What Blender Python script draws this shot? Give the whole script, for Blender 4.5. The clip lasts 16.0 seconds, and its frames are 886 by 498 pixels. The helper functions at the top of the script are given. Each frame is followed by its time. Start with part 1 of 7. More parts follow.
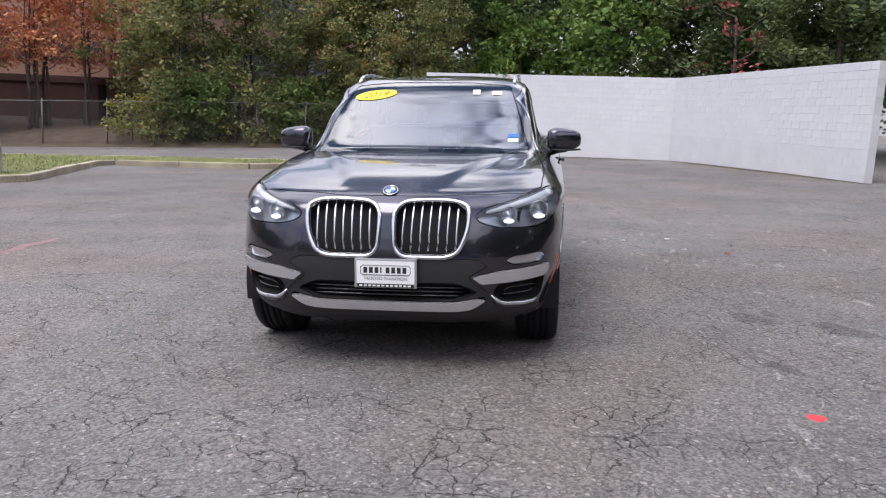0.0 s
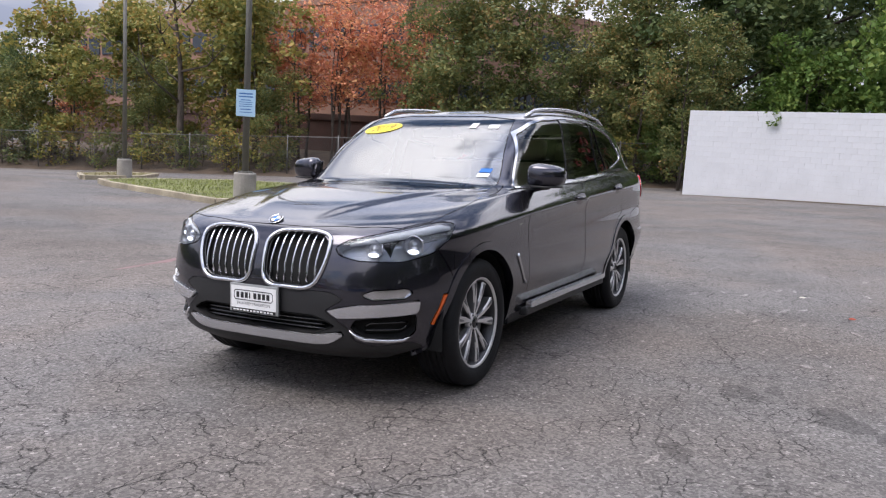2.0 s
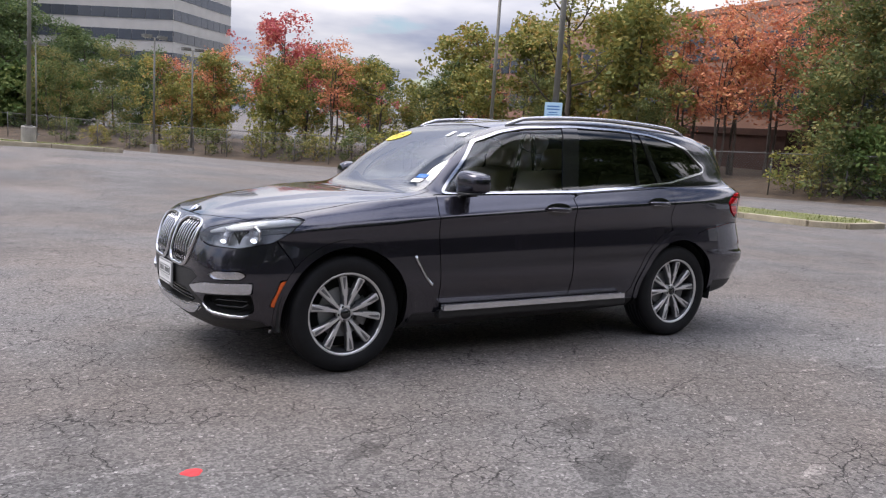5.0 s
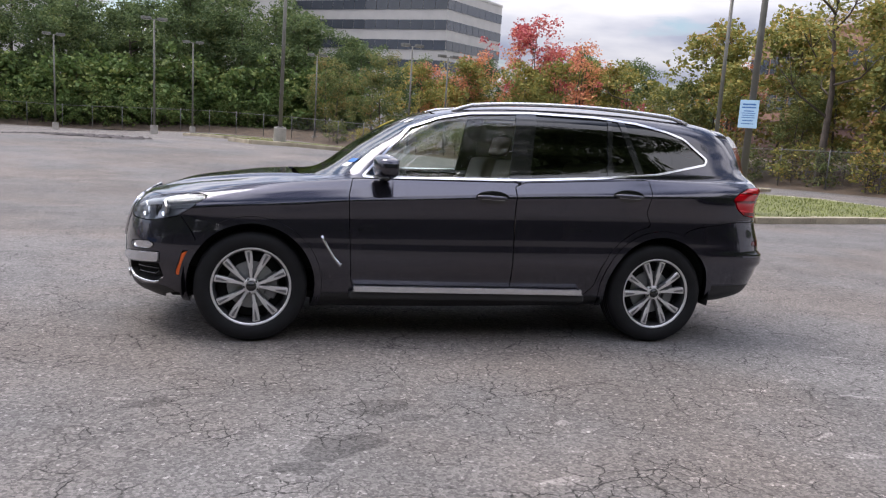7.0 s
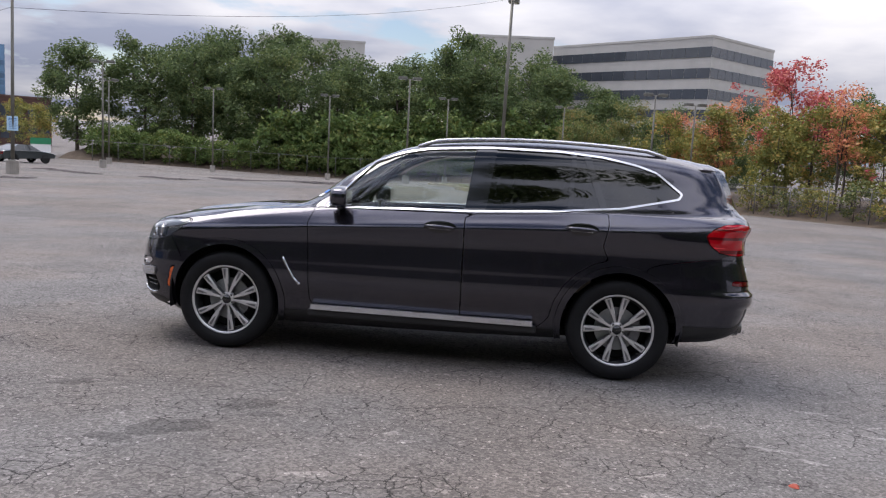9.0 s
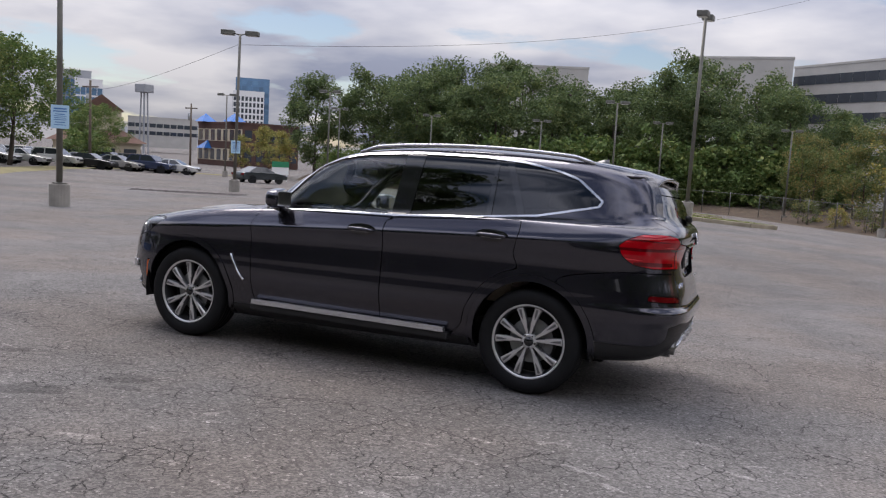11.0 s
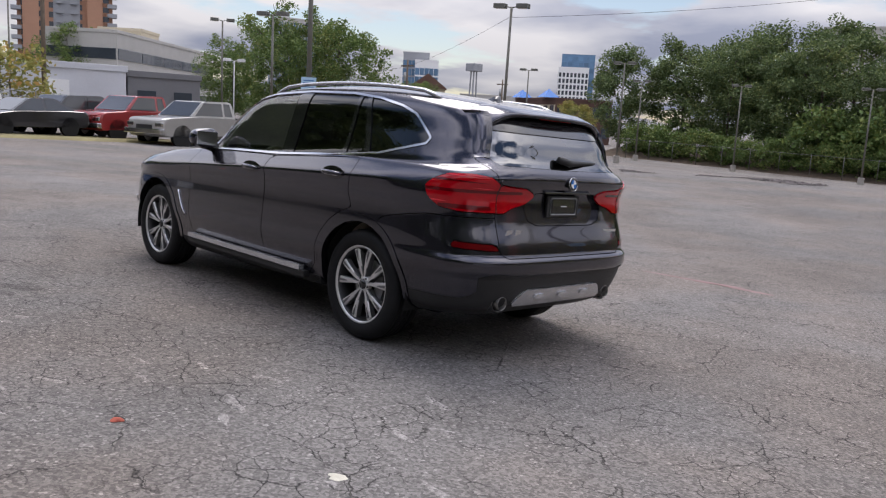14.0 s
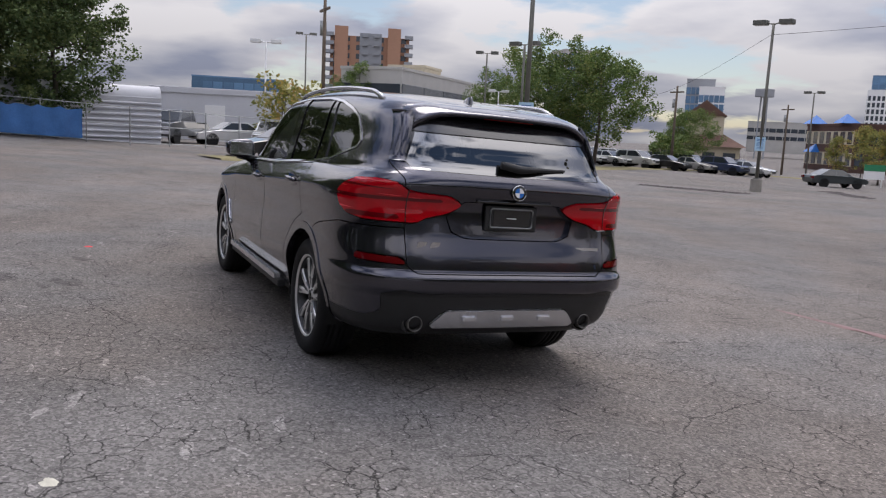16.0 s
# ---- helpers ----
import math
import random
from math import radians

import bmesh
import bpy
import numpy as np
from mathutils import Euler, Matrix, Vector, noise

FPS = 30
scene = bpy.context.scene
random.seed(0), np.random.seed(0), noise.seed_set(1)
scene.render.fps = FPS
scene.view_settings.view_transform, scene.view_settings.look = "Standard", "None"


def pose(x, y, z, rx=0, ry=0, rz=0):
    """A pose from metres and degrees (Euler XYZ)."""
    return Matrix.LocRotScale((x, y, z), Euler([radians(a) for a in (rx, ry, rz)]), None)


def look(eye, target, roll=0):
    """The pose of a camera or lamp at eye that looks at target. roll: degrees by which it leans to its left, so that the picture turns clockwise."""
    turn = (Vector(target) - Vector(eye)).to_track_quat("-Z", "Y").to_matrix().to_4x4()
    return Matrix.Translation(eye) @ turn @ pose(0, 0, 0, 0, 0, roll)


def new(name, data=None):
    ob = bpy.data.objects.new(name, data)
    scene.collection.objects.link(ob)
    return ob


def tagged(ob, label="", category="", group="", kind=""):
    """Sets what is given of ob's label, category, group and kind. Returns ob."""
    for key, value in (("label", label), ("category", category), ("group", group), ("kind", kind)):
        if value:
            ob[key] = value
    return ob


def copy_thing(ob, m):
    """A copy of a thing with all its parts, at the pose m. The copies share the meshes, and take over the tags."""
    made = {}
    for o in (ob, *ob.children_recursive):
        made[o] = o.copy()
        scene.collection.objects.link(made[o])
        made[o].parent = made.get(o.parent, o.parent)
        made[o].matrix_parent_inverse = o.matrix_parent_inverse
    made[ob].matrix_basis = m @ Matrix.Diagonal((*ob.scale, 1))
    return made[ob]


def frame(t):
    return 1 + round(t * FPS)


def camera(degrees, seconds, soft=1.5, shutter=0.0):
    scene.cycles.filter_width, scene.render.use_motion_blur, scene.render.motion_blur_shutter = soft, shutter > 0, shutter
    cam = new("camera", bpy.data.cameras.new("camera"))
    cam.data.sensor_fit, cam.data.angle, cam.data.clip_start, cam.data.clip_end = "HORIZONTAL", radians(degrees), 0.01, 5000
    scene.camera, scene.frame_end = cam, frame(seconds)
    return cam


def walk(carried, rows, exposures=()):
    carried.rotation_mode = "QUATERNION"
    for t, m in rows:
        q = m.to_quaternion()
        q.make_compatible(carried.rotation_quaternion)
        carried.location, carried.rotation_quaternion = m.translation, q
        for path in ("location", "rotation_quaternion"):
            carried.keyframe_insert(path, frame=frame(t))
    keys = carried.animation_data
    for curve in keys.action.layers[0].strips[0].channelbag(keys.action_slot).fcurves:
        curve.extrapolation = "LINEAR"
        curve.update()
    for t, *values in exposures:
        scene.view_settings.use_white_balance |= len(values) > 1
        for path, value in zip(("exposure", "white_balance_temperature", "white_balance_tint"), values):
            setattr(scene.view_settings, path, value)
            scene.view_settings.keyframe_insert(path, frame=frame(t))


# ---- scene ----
cam = camera(57.8, 16.0, soft=1.2)
PATH = [
    (0, (6.220, 0.663, 1.359), (4.258, 0.465, 1.026), 2.93),
    (0.5, (6.086, 1.181, 1.392), (4.164, 0.741, 1.053), 2.89),
    (1, (5.858, 1.705, 1.409), (3.975, 1.122, 1.076), 3.08),
    (1.5, (5.674, 2.189, 1.430), (3.838, 1.455, 1.127), 3.23),
    (2, (5.455, 2.700, 1.441), (3.696, 1.789, 1.161), 3.43),
    (2.5, (5.311, 3.206, 1.468), (3.642, 2.136, 1.201), 3.44),
    (3, (5.077, 3.677, 1.484), (3.452, 2.541, 1.223), 3.86),
    (3.5, (4.797, 4.070, 1.525), (3.296, 2.776, 1.252), 3.97),
    (4, (4.374, 4.460, 1.536), (3.011, 3.025, 1.246), 3.80),
    (4.5, (3.987, 4.802, 1.561), (2.761, 3.251, 1.257), 3.81),
    (4.7, (3.795, 4.952, 1.583), (2.636, 3.352, 1.276), 3.80),
    (5.2, (3.338, 5.276, 1.611), (2.331, 3.578, 1.293), 3.80),
    (5.75, (2.762, 5.574, 1.625), (1.924, 3.788, 1.301), 3.78),
    (6.3, (2.159, 5.814, 1.625), (1.490, 3.960, 1.296), 3.74),
    (6.8, (1.631, 5.986, 1.619), (1.115, 4.085, 1.286), 3.66),
    (7, (1.421, 6.061, 1.620), (0.961, 4.147, 1.276), 3.61),
    (7.5, (0.924, 6.196, 1.622), (0.624, 4.251, 1.279), 3.52),
    (8, (0.341, 6.380, 1.626), (0.205, 4.416, 1.287), 3.25),
    (8.5, (-0.159, 6.444, 1.625), (-0.119, 4.472, 1.317), 3.11),
    (8.7, (-0.386, 6.491, 1.625), (-0.288, 4.516, 1.344), 3.01),
    (9.2, (-0.935, 6.532, 1.623), (-0.683, 4.565, 1.379), 2.96),
    (9.75, (-1.572, 6.489, 1.616), (-1.173, 4.542, 1.403), 3.08),
    (10.3, (-2.187, 6.355, 1.605), (-1.645, 4.440, 1.405), 3.22),
    (10.8, (-2.675, 6.155, 1.593), (-1.995, 4.285, 1.380), 3.21),
    (11, (-2.864, 6.059, 1.587), (-2.122, 4.212, 1.365), 3.23),
    (11.5, (-3.290, 5.822, 1.574), (-2.409, 4.041, 1.327), 3.04),
    (12, (-3.828, 5.580, 1.559), (-2.805, 3.880, 1.283), 2.98),
    (12.5, (-4.237, 5.300, 1.544), (-3.102, 3.677, 1.252), 2.97),
    (13, (-4.709, 4.954, 1.525), (-3.411, 3.462, 1.204), 2.82),
    (13.5, (-5.039, 4.570, 1.494), (-3.710, 3.109, 1.176), 2.99),
    (14, (-5.408, 4.131, 1.489), (-4.019, 2.728, 1.166), 3.18),
    (14.5, (-5.601, 3.721, 1.484), (-4.112, 2.427, 1.153), 3.16),
    (15, (-5.873, 3.256, 1.460), (-4.227, 2.171, 1.128), 2.77),
    (15.5, (-6.023, 2.785, 1.442), (-4.338, 1.754, 1.134), 2.73),
    (16, (-6.214, 2.208, 1.424), (-4.427, 1.361, 1.139), 2.71),
]
walk(cam, [(t, look(eye, target, roll)) for t, eye, target, roll in PATH],
     exposures=[(0.0, 0.42, 6330, 14), (4.7, 0.45, 6420, 14), (7.5, 0.54, 6420, 14), (9.5, 0.18, 6410, 14), (11.0, 0.05, 6460, 14), (12.0, 0.30, 6480, 14), (12.5, 0.32, 6490, 14), (16.0, -0.06, 6470, 14)])

# ---- daylight: broken cloud, soft sun from behind the camera's far side ----
world = bpy.data.worlds.new("sky")
scene.world = world
world.use_nodes = True
wn, wl = world.node_tree.nodes, world.node_tree.links
wn.clear()
w_out = wn.new("ShaderNodeOutputWorld")
w_bg = wn.new("ShaderNodeBackground")
w_sky = wn.new("ShaderNodeTexSky")
w_sky.sky_type = "NISHITA"
w_sky.sun_disc = False
SUN_ELEV, SUN_AZ = 58.0, -35.0          # degrees; azimuth counted from +x towards +y
w_sky.sun_elevation = radians(SUN_ELEV)
w_sky.sun_rotation = radians(90.0 - SUN_AZ)
w_co = wn.new("ShaderNodeTexCoord")
w_sep = wn.new("ShaderNodeSeparateXYZ")
wl.new(w_co.outputs["Generated"], w_sep.inputs[0])
# a flat cloud deck seen in perspective: direction divided by its height
w_h = wn.new("ShaderNodeMath"); w_h.operation = "MAXIMUM"; w_h.inputs[1].default_value = 0.0
wl.new(w_sep.outputs["Z"], w_h.inputs[0])
w_h2 = wn.new("ShaderNodeMath"); w_h2.operation = "ADD"; w_h2.inputs[1].default_value = 0.16
wl.new(w_h.outputs[0], w_h2.inputs[0])
w_div = wn.new("ShaderNodeVectorMath"); w_div.operation = "DIVIDE"
w_cmb = wn.new("ShaderNodeCombineXYZ")
for i in range(3):
    wl.new(w_h2.outputs[0], w_cmb.inputs[i])
wl.new(w_co.outputs["Generated"], w_div.inputs[0])
wl.new(w_cmb.outputs[0], w_div.inputs[1])


def sky_noise(scale, detail, rough, offset):
    m = wn.new("ShaderNodeMapping")
    m.inputs["Location"].default_value = offset
    m.inputs["Scale"].default_value = (1.0, 1.0, 0.35)
    n = wn.new("ShaderNodeTexNoise")
    n.inputs["Scale"].default_value = scale
    n.inputs["Detail"].default_value = detail
    n.inputs["Roughness"].default_value = rough
    wl.new(w_div.outputs[0], m.inputs[0])
    wl.new(m.outputs[0], n.inputs["Vector"])
    return n


w_cover = sky_noise(1.25, 6, 0.52, (3.1, 1.7, 0.0))
w_shade = sky_noise(1.05, 6, 0.47, (7.3, 4.1, 2.0))
w_r1 = wn.new("ShaderNodeValToRGB")
w_r1.color_ramp.elements[0].position, w_r1.color_ramp.elements[1].position = 0.39, 0.465
wl.new(w_cover.outputs["Fac"], w_r1.inputs[0])
w_r2 = wn.new("ShaderNodeValToRGB")
w_r2.color_ramp.elements[0].position, w_r2.color_ramp.elements[1].position = 0.36, 0.62
w_r2.color_ramp.elements[0].color = (3.35, 3.7, 4.75, 1)
w_r2.color_ramp.elements[1].color = (7.9, 7.85, 8.0, 1)
wl.new(w_shade.outputs["Fac"], w_r2.inputs[0])
w_mix = wn.new("ShaderNodeMixRGB")
wl.new(w_r1.outputs["Color"], w_mix.inputs[0])
wl.new(w_sky.outputs[0], w_mix.inputs[1])
# an overcast deck is brightest overhead
w_zen = wn.new("ShaderNodeMath"); w_zen.operation = "MULTIPLY_ADD"
w_zen.inputs[1].default_value, w_zen.inputs[2].default_value = 3.3, 0.58
wl.new(w_h.outputs[0], w_zen.inputs[0])
w_lum = wn.new("ShaderNodeVectorMath"); w_lum.operation = "SCALE"
wl.new(w_r2.outputs["Color"], w_lum.inputs[0])
wl.new(w_zen.outputs[0], w_lum.inputs["Scale"])
wl.new(w_lum.outputs[0], w_mix.inputs[2])
wl.new(w_mix.outputs[0], w_bg.inputs["Color"])
w_bg.inputs["Strength"].default_value = 0.097
wl.new(w_bg.outputs[0], w_out.inputs["Surface"])

sun = new("sun", bpy.data.lights.new("sun", "SUN"))
sun.data.energy = 2.1
sun.data.angle = radians(35)
sun.data.color = (1.0, 0.95, 0.88)
sun.matrix_world = look((0, 0, 0), (-math.cos(radians(SUN_AZ)) * math.cos(radians(SUN_ELEV)),
                                    -math.sin(radians(SUN_AZ)) * math.cos(radians(SUN_ELEV)), -math.sin(radians(SUN_ELEV))))

# ---- materials ----
def principled(name):
    m = bpy.data.materials.new(name)
    m.use_nodes = True
    return m, m.node_tree.nodes, m.node_tree.links, m.node_tree.nodes["Principled BSDF"]


def mat(name, color, rough=0.6, metal=0.0, vary=0.15, scale=3.0, bump=0.0, bscale=60.0, coat=0.0, per_object=0.0,
        spec=0.5, per_island=0.0, emit=0.0):
    """Base colour with coarse and fine variation, fine relief and optional per-object shift."""
    m, n, l, b = principled(name)
    co = n.new("ShaderNodeTexCoord")
    big = n.new("ShaderNodeTexNoise")
    big.inputs["Scale"].default_value, big.inputs["Detail"].default_value = scale, 6
    fine = n.new("ShaderNodeTexNoise")
    fine.inputs["Scale"].default_value, fine.inputs["Detail"].default_value = scale * 14, 3
    for t in (big, fine):
        l.new(co.outputs["Object"], t.inputs["Vector"])
    add = n.new("ShaderNodeMath"); add.operation = "MULTIPLY_ADD"
    add.inputs[1].default_value = 0.5
    l.new(fine.outputs["Fac"], add.inputs[0])
    l.new(big.outputs["Fac"], add.inputs[2])
    rng = n.new("ShaderNodeMapRange")
    rng.inputs["From Min"].default_value, rng.inputs["From Max"].default_value = 0.45, 1.05
    rng.inputs["To Min"].default_value, rng.inputs["To Max"].default_value = 1 - vary, 1 + vary
    l.new(add.outputs[0], rng.inputs["Value"])
    val = rng.outputs[0]
    if per_object or per_island:
        if per_object:
            oi = n.new("ShaderNodeObjectInfo"); src = oi.outputs["Random"]; amount = per_object
        else:
            ge = n.new("ShaderNodeNewGeometry"); src = ge.outputs["Random Per Island"]; amount = per_island
        r2 = n.new("ShaderNodeMapRange")
        r2.inputs["To Min"].default_value, r2.inputs["To Max"].default_value = 1 - amount, 1 + amount
        l.new(src, r2.inputs["Value"])
        mu = n.new("ShaderNodeMath"); mu.operation = "MULTIPLY"
        l.new(val, mu.inputs[0]); l.new(r2.outputs[0], mu.inputs[1])
        val = mu.outputs[0]
    sc = n.new("ShaderNodeVectorMath"); sc.operation = "SCALE"
    sc.inputs[0].default_value = color
    l.new(val, sc.inputs["Scale"])
    l.new(sc.outputs[0], b.inputs["Base Color"])
    b.inputs["Roughness"].default_value = rough
    b.inputs["Metallic"].default_value = metal
    b.inputs["Specular IOR Level"].default_value = spec
    b.inputs["Coat Weight"].default_value = coat
    b.inputs["Coat Roughness"].default_value = 0.03
    b.inputs["Coat IOR"].default_value = 1.55
    if emit:
        b.inputs["Emission Color"].default_value = (*color, 1)
        b.inputs["Emission Strength"].default_value = emit
    if bump:
        bt = n.new("ShaderNodeTexNoise")
        bt.inputs["Scale"].default_value, bt.inputs["Detail"].default_value = bscale, 4
        l.new(co.outputs["Object"], bt.inputs["Vector"])
        bn = n.new("ShaderNodeBump")
        bn.inputs["Strength"].default_value, bn.inputs["Distance"].default_value = bump, 0.02
        l.new(bt.outputs["Fac"], bn.inputs["Height"])
        l.new(bn.outputs[0], b.inputs["Normal"])
    return m


def glass(name, tint, gloss=1.5):
    """A thin pane: tinted see-through body with a clear reflection that grows with the angle."""
    m, n, l, b = principled(name)
    n.remove(b)
    tr = n.new("ShaderNodeBsdfTransparent"); tr.inputs[0].default_value = (*tint, 1)
    gl = n.new("ShaderNodeBsdfGlossy"); gl.inputs["Roughness"].default_value = 0.012
    gl.inputs["Color"].default_value = (1, 1, 1, 1)
    fr = n.new("ShaderNodeFresnel"); fr.inputs["IOR"].default_value = gloss
    mx = n.new("ShaderNodeMixShader")
    l.new(fr.outputs[0], mx.inputs[0]); l.new(tr.outputs[0], mx.inputs[1]); l.new(gl.outputs[0], mx.inputs[2])
    l.new(mx.outputs[0], n["Material Output"].inputs["Surface"])
    return m


M_PAINT = mat("dark metallic car paint", (0.043, 0.042, 0.057), 0.24, 0.9, 0.06, 30, coat=1.0)
M_LAMPINNER = mat("grey lamp bowl", (0.46, 0.47, 0.50), 0.25, 0.5, 0.1, 10)
M_DRL = mat("lit running lamp ring", (0.9, 0.93, 1.0), 0.3, 0, 0.02, 10, emit=1.3)
M_TRIM = mat("black plastic trim", (0.018, 0.018, 0.019), 0.5, 0, 0.15, 8, bump=0.12, bscale=500)
M_GLOSSBLACK = mat("gloss black", (0.010, 0.010, 0.011), 0.12, 0, 0.05, 4, coat=0.6)
M_CHROME = mat("satin chrome", (0.66, 0.66, 0.68), 0.20, 1.0, 0.05, 8)
M_SILVER = mat("silver painted trim", (0.62, 0.62, 0.64), 0.27, 0.75, 0.06, 10)
M_ALLOY = mat("machined alloy", (0.66, 0.65, 0.64), 0.30, 0.55, 0.08, 10)
M_ALLOYDARK = mat("grey alloy pocket", (0.05, 0.05, 0.053), 0.4, 0.6, 0.10, 10)
M_ALLOYSIDE = mat("grey painted alloy side", (0.17, 0.17, 0.175), 0.4, 0.5, 0.10, 10)
M_RUBBER = mat("tyre rubber", (0.011, 0.011, 0.012), 0.62, 0, 0.2, 14, bump=0.12, bscale=160, spec=0.22)
M_DARK = mat("dark cavity", (0.006, 0.006, 0.006), 0.85, 0, 0.2, 6)
M_RED = mat("red lamp lens", (0.42, 0.002, 0.008), 0.06, 0, 0.12, 20, coat=0.6, spec=0.2)
M_REDDARK = mat("dark red lamp lens", (0.12, 0.001, 0.004), 0.12, 0, 0.12, 20, coat=0.6, spec=0.2)
M_AMBER = mat("amber reflector", (0.75, 0.12, 0.015), 0.25, 0, 0.1, 40, coat=0.5)
M_LEATHER = mat("beige leather", (0.42, 0.36, 0.29), 0.55, 0, 0.10, 8, bump=0.2, bscale=120)
M_BLACKLEATHER = mat("dark cabin plastic", (0.025, 0.025, 0.026), 0.6, 0, 0.2, 8)
M_GLASS = glass("windscreen glass", (0.70, 0.75, 0.73), 2.8)
M_GLASSFRONT = glass("front side glass", (0.82, 0.88, 0.84), 1.8)
M_GLASSDARK = glass("privacy glass", (0.05, 0.052, 0.055), 1.65)
M_GLASSREAR = glass("tinted rear glass", (0.09, 0.09, 0.10), 2.7)
M_LENS = glass("clear lamp lens", (0.90, 0.92, 0.95), 1.45)
M_WHITE = mat("white plastic", (0.80, 0.80, 0.80), 0.35, 0, 0.04, 10)
M_BLUE = mat("badge blue", (0.03, 0.16, 0.50), 0.25, 0, 0.04, 10)
M_YELLOW = mat("yellow sticker", (0.90, 0.72, 0.03), 0.5, 0, 0.04, 10)
M_CONCRETE = mat("weathered concrete", (0.30, 0.28, 0.25), 0.9, 0, 0.28, 2.5, bump=0.35, bscale=45)
M_KERB = mat("pale kerb concrete", (0.33, 0.285, 0.205), 0.9, 0, 0.4, 1.5, bump=0.3, bscale=40, per_object=0.12)
M_POLE = mat("bronze painted steel pole", (0.145, 0.14, 0.12), 0.5, 0.3, 0.15, 4)
M_GALV = mat("galvanised steel", (0.36, 0.37, 0.37), 0.5, 0.6, 0.15, 8)


# ---- mesh helpers ----
def mesh_from(name, verts, faces, smooth=False):
    me = bpy.data.meshes.new(name)
    me.from_pydata([tuple(v) for v in verts], [], [tuple(f) for f in faces])
    me.update()
    if smooth:
        me.shade_smooth()
    return me


def empty(name, m=None):
    ob = new(name)
    ob.empty_display_size = 0.3
    if m is not None:
        ob.matrix_world = m
    return ob


def part(name, bm, material, parent=None, label="", smooth=False):
    """A bmesh or a mesh as one object, in the parent's frame."""
    if isinstance(bm, bpy.types.Mesh):
        me = bm
    else:
        me = bpy.data.meshes.new(name)
        bm.normal_update()
        bm.to_mesh(me)
        bm.free()
    if smooth:
        me.shade_smooth()
    if material is not None and not me.materials:
        me.materials.append(material)
    ob = new(name, me)
    if parent is not None:
        ob.parent = parent
    if label:
        ob["label"] = label
    return ob


def box(bm, x0, x1, y0, y1, z0, z1, bevel=0.0):
    vs = [bm.verts.new((x, y, z)) for z in (z0, z1) for y in (y0, y1) for x in (x0, x1)]
    fs = [bm.faces.new([vs[i] for i in f]) for f in ((0, 2, 3, 1), (4, 5, 7, 6), (0, 1, 5, 4), (2, 6, 7, 3), (0, 4, 6, 2), (1, 3, 7, 5))]
    if bevel:
        es = list({e for f in fs for e in f.edges})
        bmesh.ops.bevel(bm, geom=es, offset=bevel, segments=2, affect="EDGES", profile=0.6)
    return bm


def boxm(x0, x1, y0, y1, z0, z1, bevel=0.0):
    return box(bmesh.new(), x0, x1, y0, y1, z0, z1, bevel)


def lathe(profile, segs=32, axis="z", closed=False):
    """(radius, height) pairs turned about an axis."""
    vs, fs = [], []
    k = len(profile)
    for i in range(segs):
        a = 2 * math.pi * i / segs
        for r, h in profile:
            p = (r * math.cos(a), r * math.sin(a), h)
            vs.append(p if axis == "z" else (p[0], p[2], p[1]) if axis == "y" else (p[2], p[0], p[1]))
    for i in range(segs):
        j = (i + 1) % segs
        for q in range(k if closed else k - 1):
            q2 = (q + 1) % k
            f = (i * k + q, j * k + q, j * k + q2, i * k + q2)
            fs.append(f[::-1] if axis == "y" else f)
    return vs, fs


def tube(pts, radius, segs=8, closed=False, flat=1.0):
    """A tube along points; radius may be one number or a list."""
    pts = [Vector(p) for p in pts]
    n = len(pts)
    rad = radius if isinstance(radius, (list, tuple)) else [radius] * n
    vs, fs = [], []
    ref = Vector((0, 0, 1))
    for i, p in enumerate(pts):
        a = pts[i - 1] if (i or closed) else p
        b = pts[(i + 1) % n] if (i < n - 1 or closed) else p
        d = (b - a).normalized()
        u = d.cross(ref)
        if u.length < 1e-3:
            u = d.cross(Vector((1, 0, 0)))
        u.normalize()
        v = u.cross(d)
        for s in range(segs):
            t = 2 * math.pi * s / segs
            vs.append(p + rad[i] * (math.cos(t) * u * flat + math.sin(t) * v))
    for i in range(n if closed else n - 1):
        j = (i + 1) % n
        for s in range(segs):
            s2 = (s + 1) % segs
            fs.append((i * segs + s, i * segs + s2, j * segs + s2, j * segs + s))
    if not closed:
        fs.append(tuple(range(segs))[::-1])
        fs.append(tuple((n - 1) * segs + s for s in range(segs)))
    return vs, fs


def join(*pieces):
    vs, fs = [], []
    for v, f in pieces:
        o = len(vs)
        vs += [tuple(p) for p in v]
        fs += [tuple(i + o for i in q) for q in f]
    return vs, fs


def moved(piece, m):
    return [m @ Vector(p) for p in piece[0]], piece[1]


def solid(x0, x1, y0, y1, z0, z1):
    vs = [(x, y, z) for z in (z0, z1) for y in (y0, y1) for x in (x0, x1)]
    return vs, [(0, 2, 3, 1), (4, 5, 7, 6), (0, 1, 5, 4), (2, 6, 7, 3), (0, 4, 6, 2), (1, 3, 7, 5)]

# ---- ground: one sheet, falling gently across the lot ----
def ground_z(x, y):
    xs = 60 * math.tanh(x / 60)
    ys = y if -60 < y < 12 else (-60 - 18 * math.tanh((-60 - y) / 18) if y <= -60 else 12 + 10 * math.tanh((y - 12) / 10))
    rise = 0.0007 * 25 * math.tanh(max(0.0, x - 15) / 25) * min(60.0, max(0.0, -y))
    k = min(1.0, max(0.0, (-y - 8) / 20))
    swell = 0.95 * k * k * (3 - 2 * k) * math.exp(-((x - 4) / 16) ** 2)
    return 0.00768 * xs + 0.0436 * ys + rise + swell


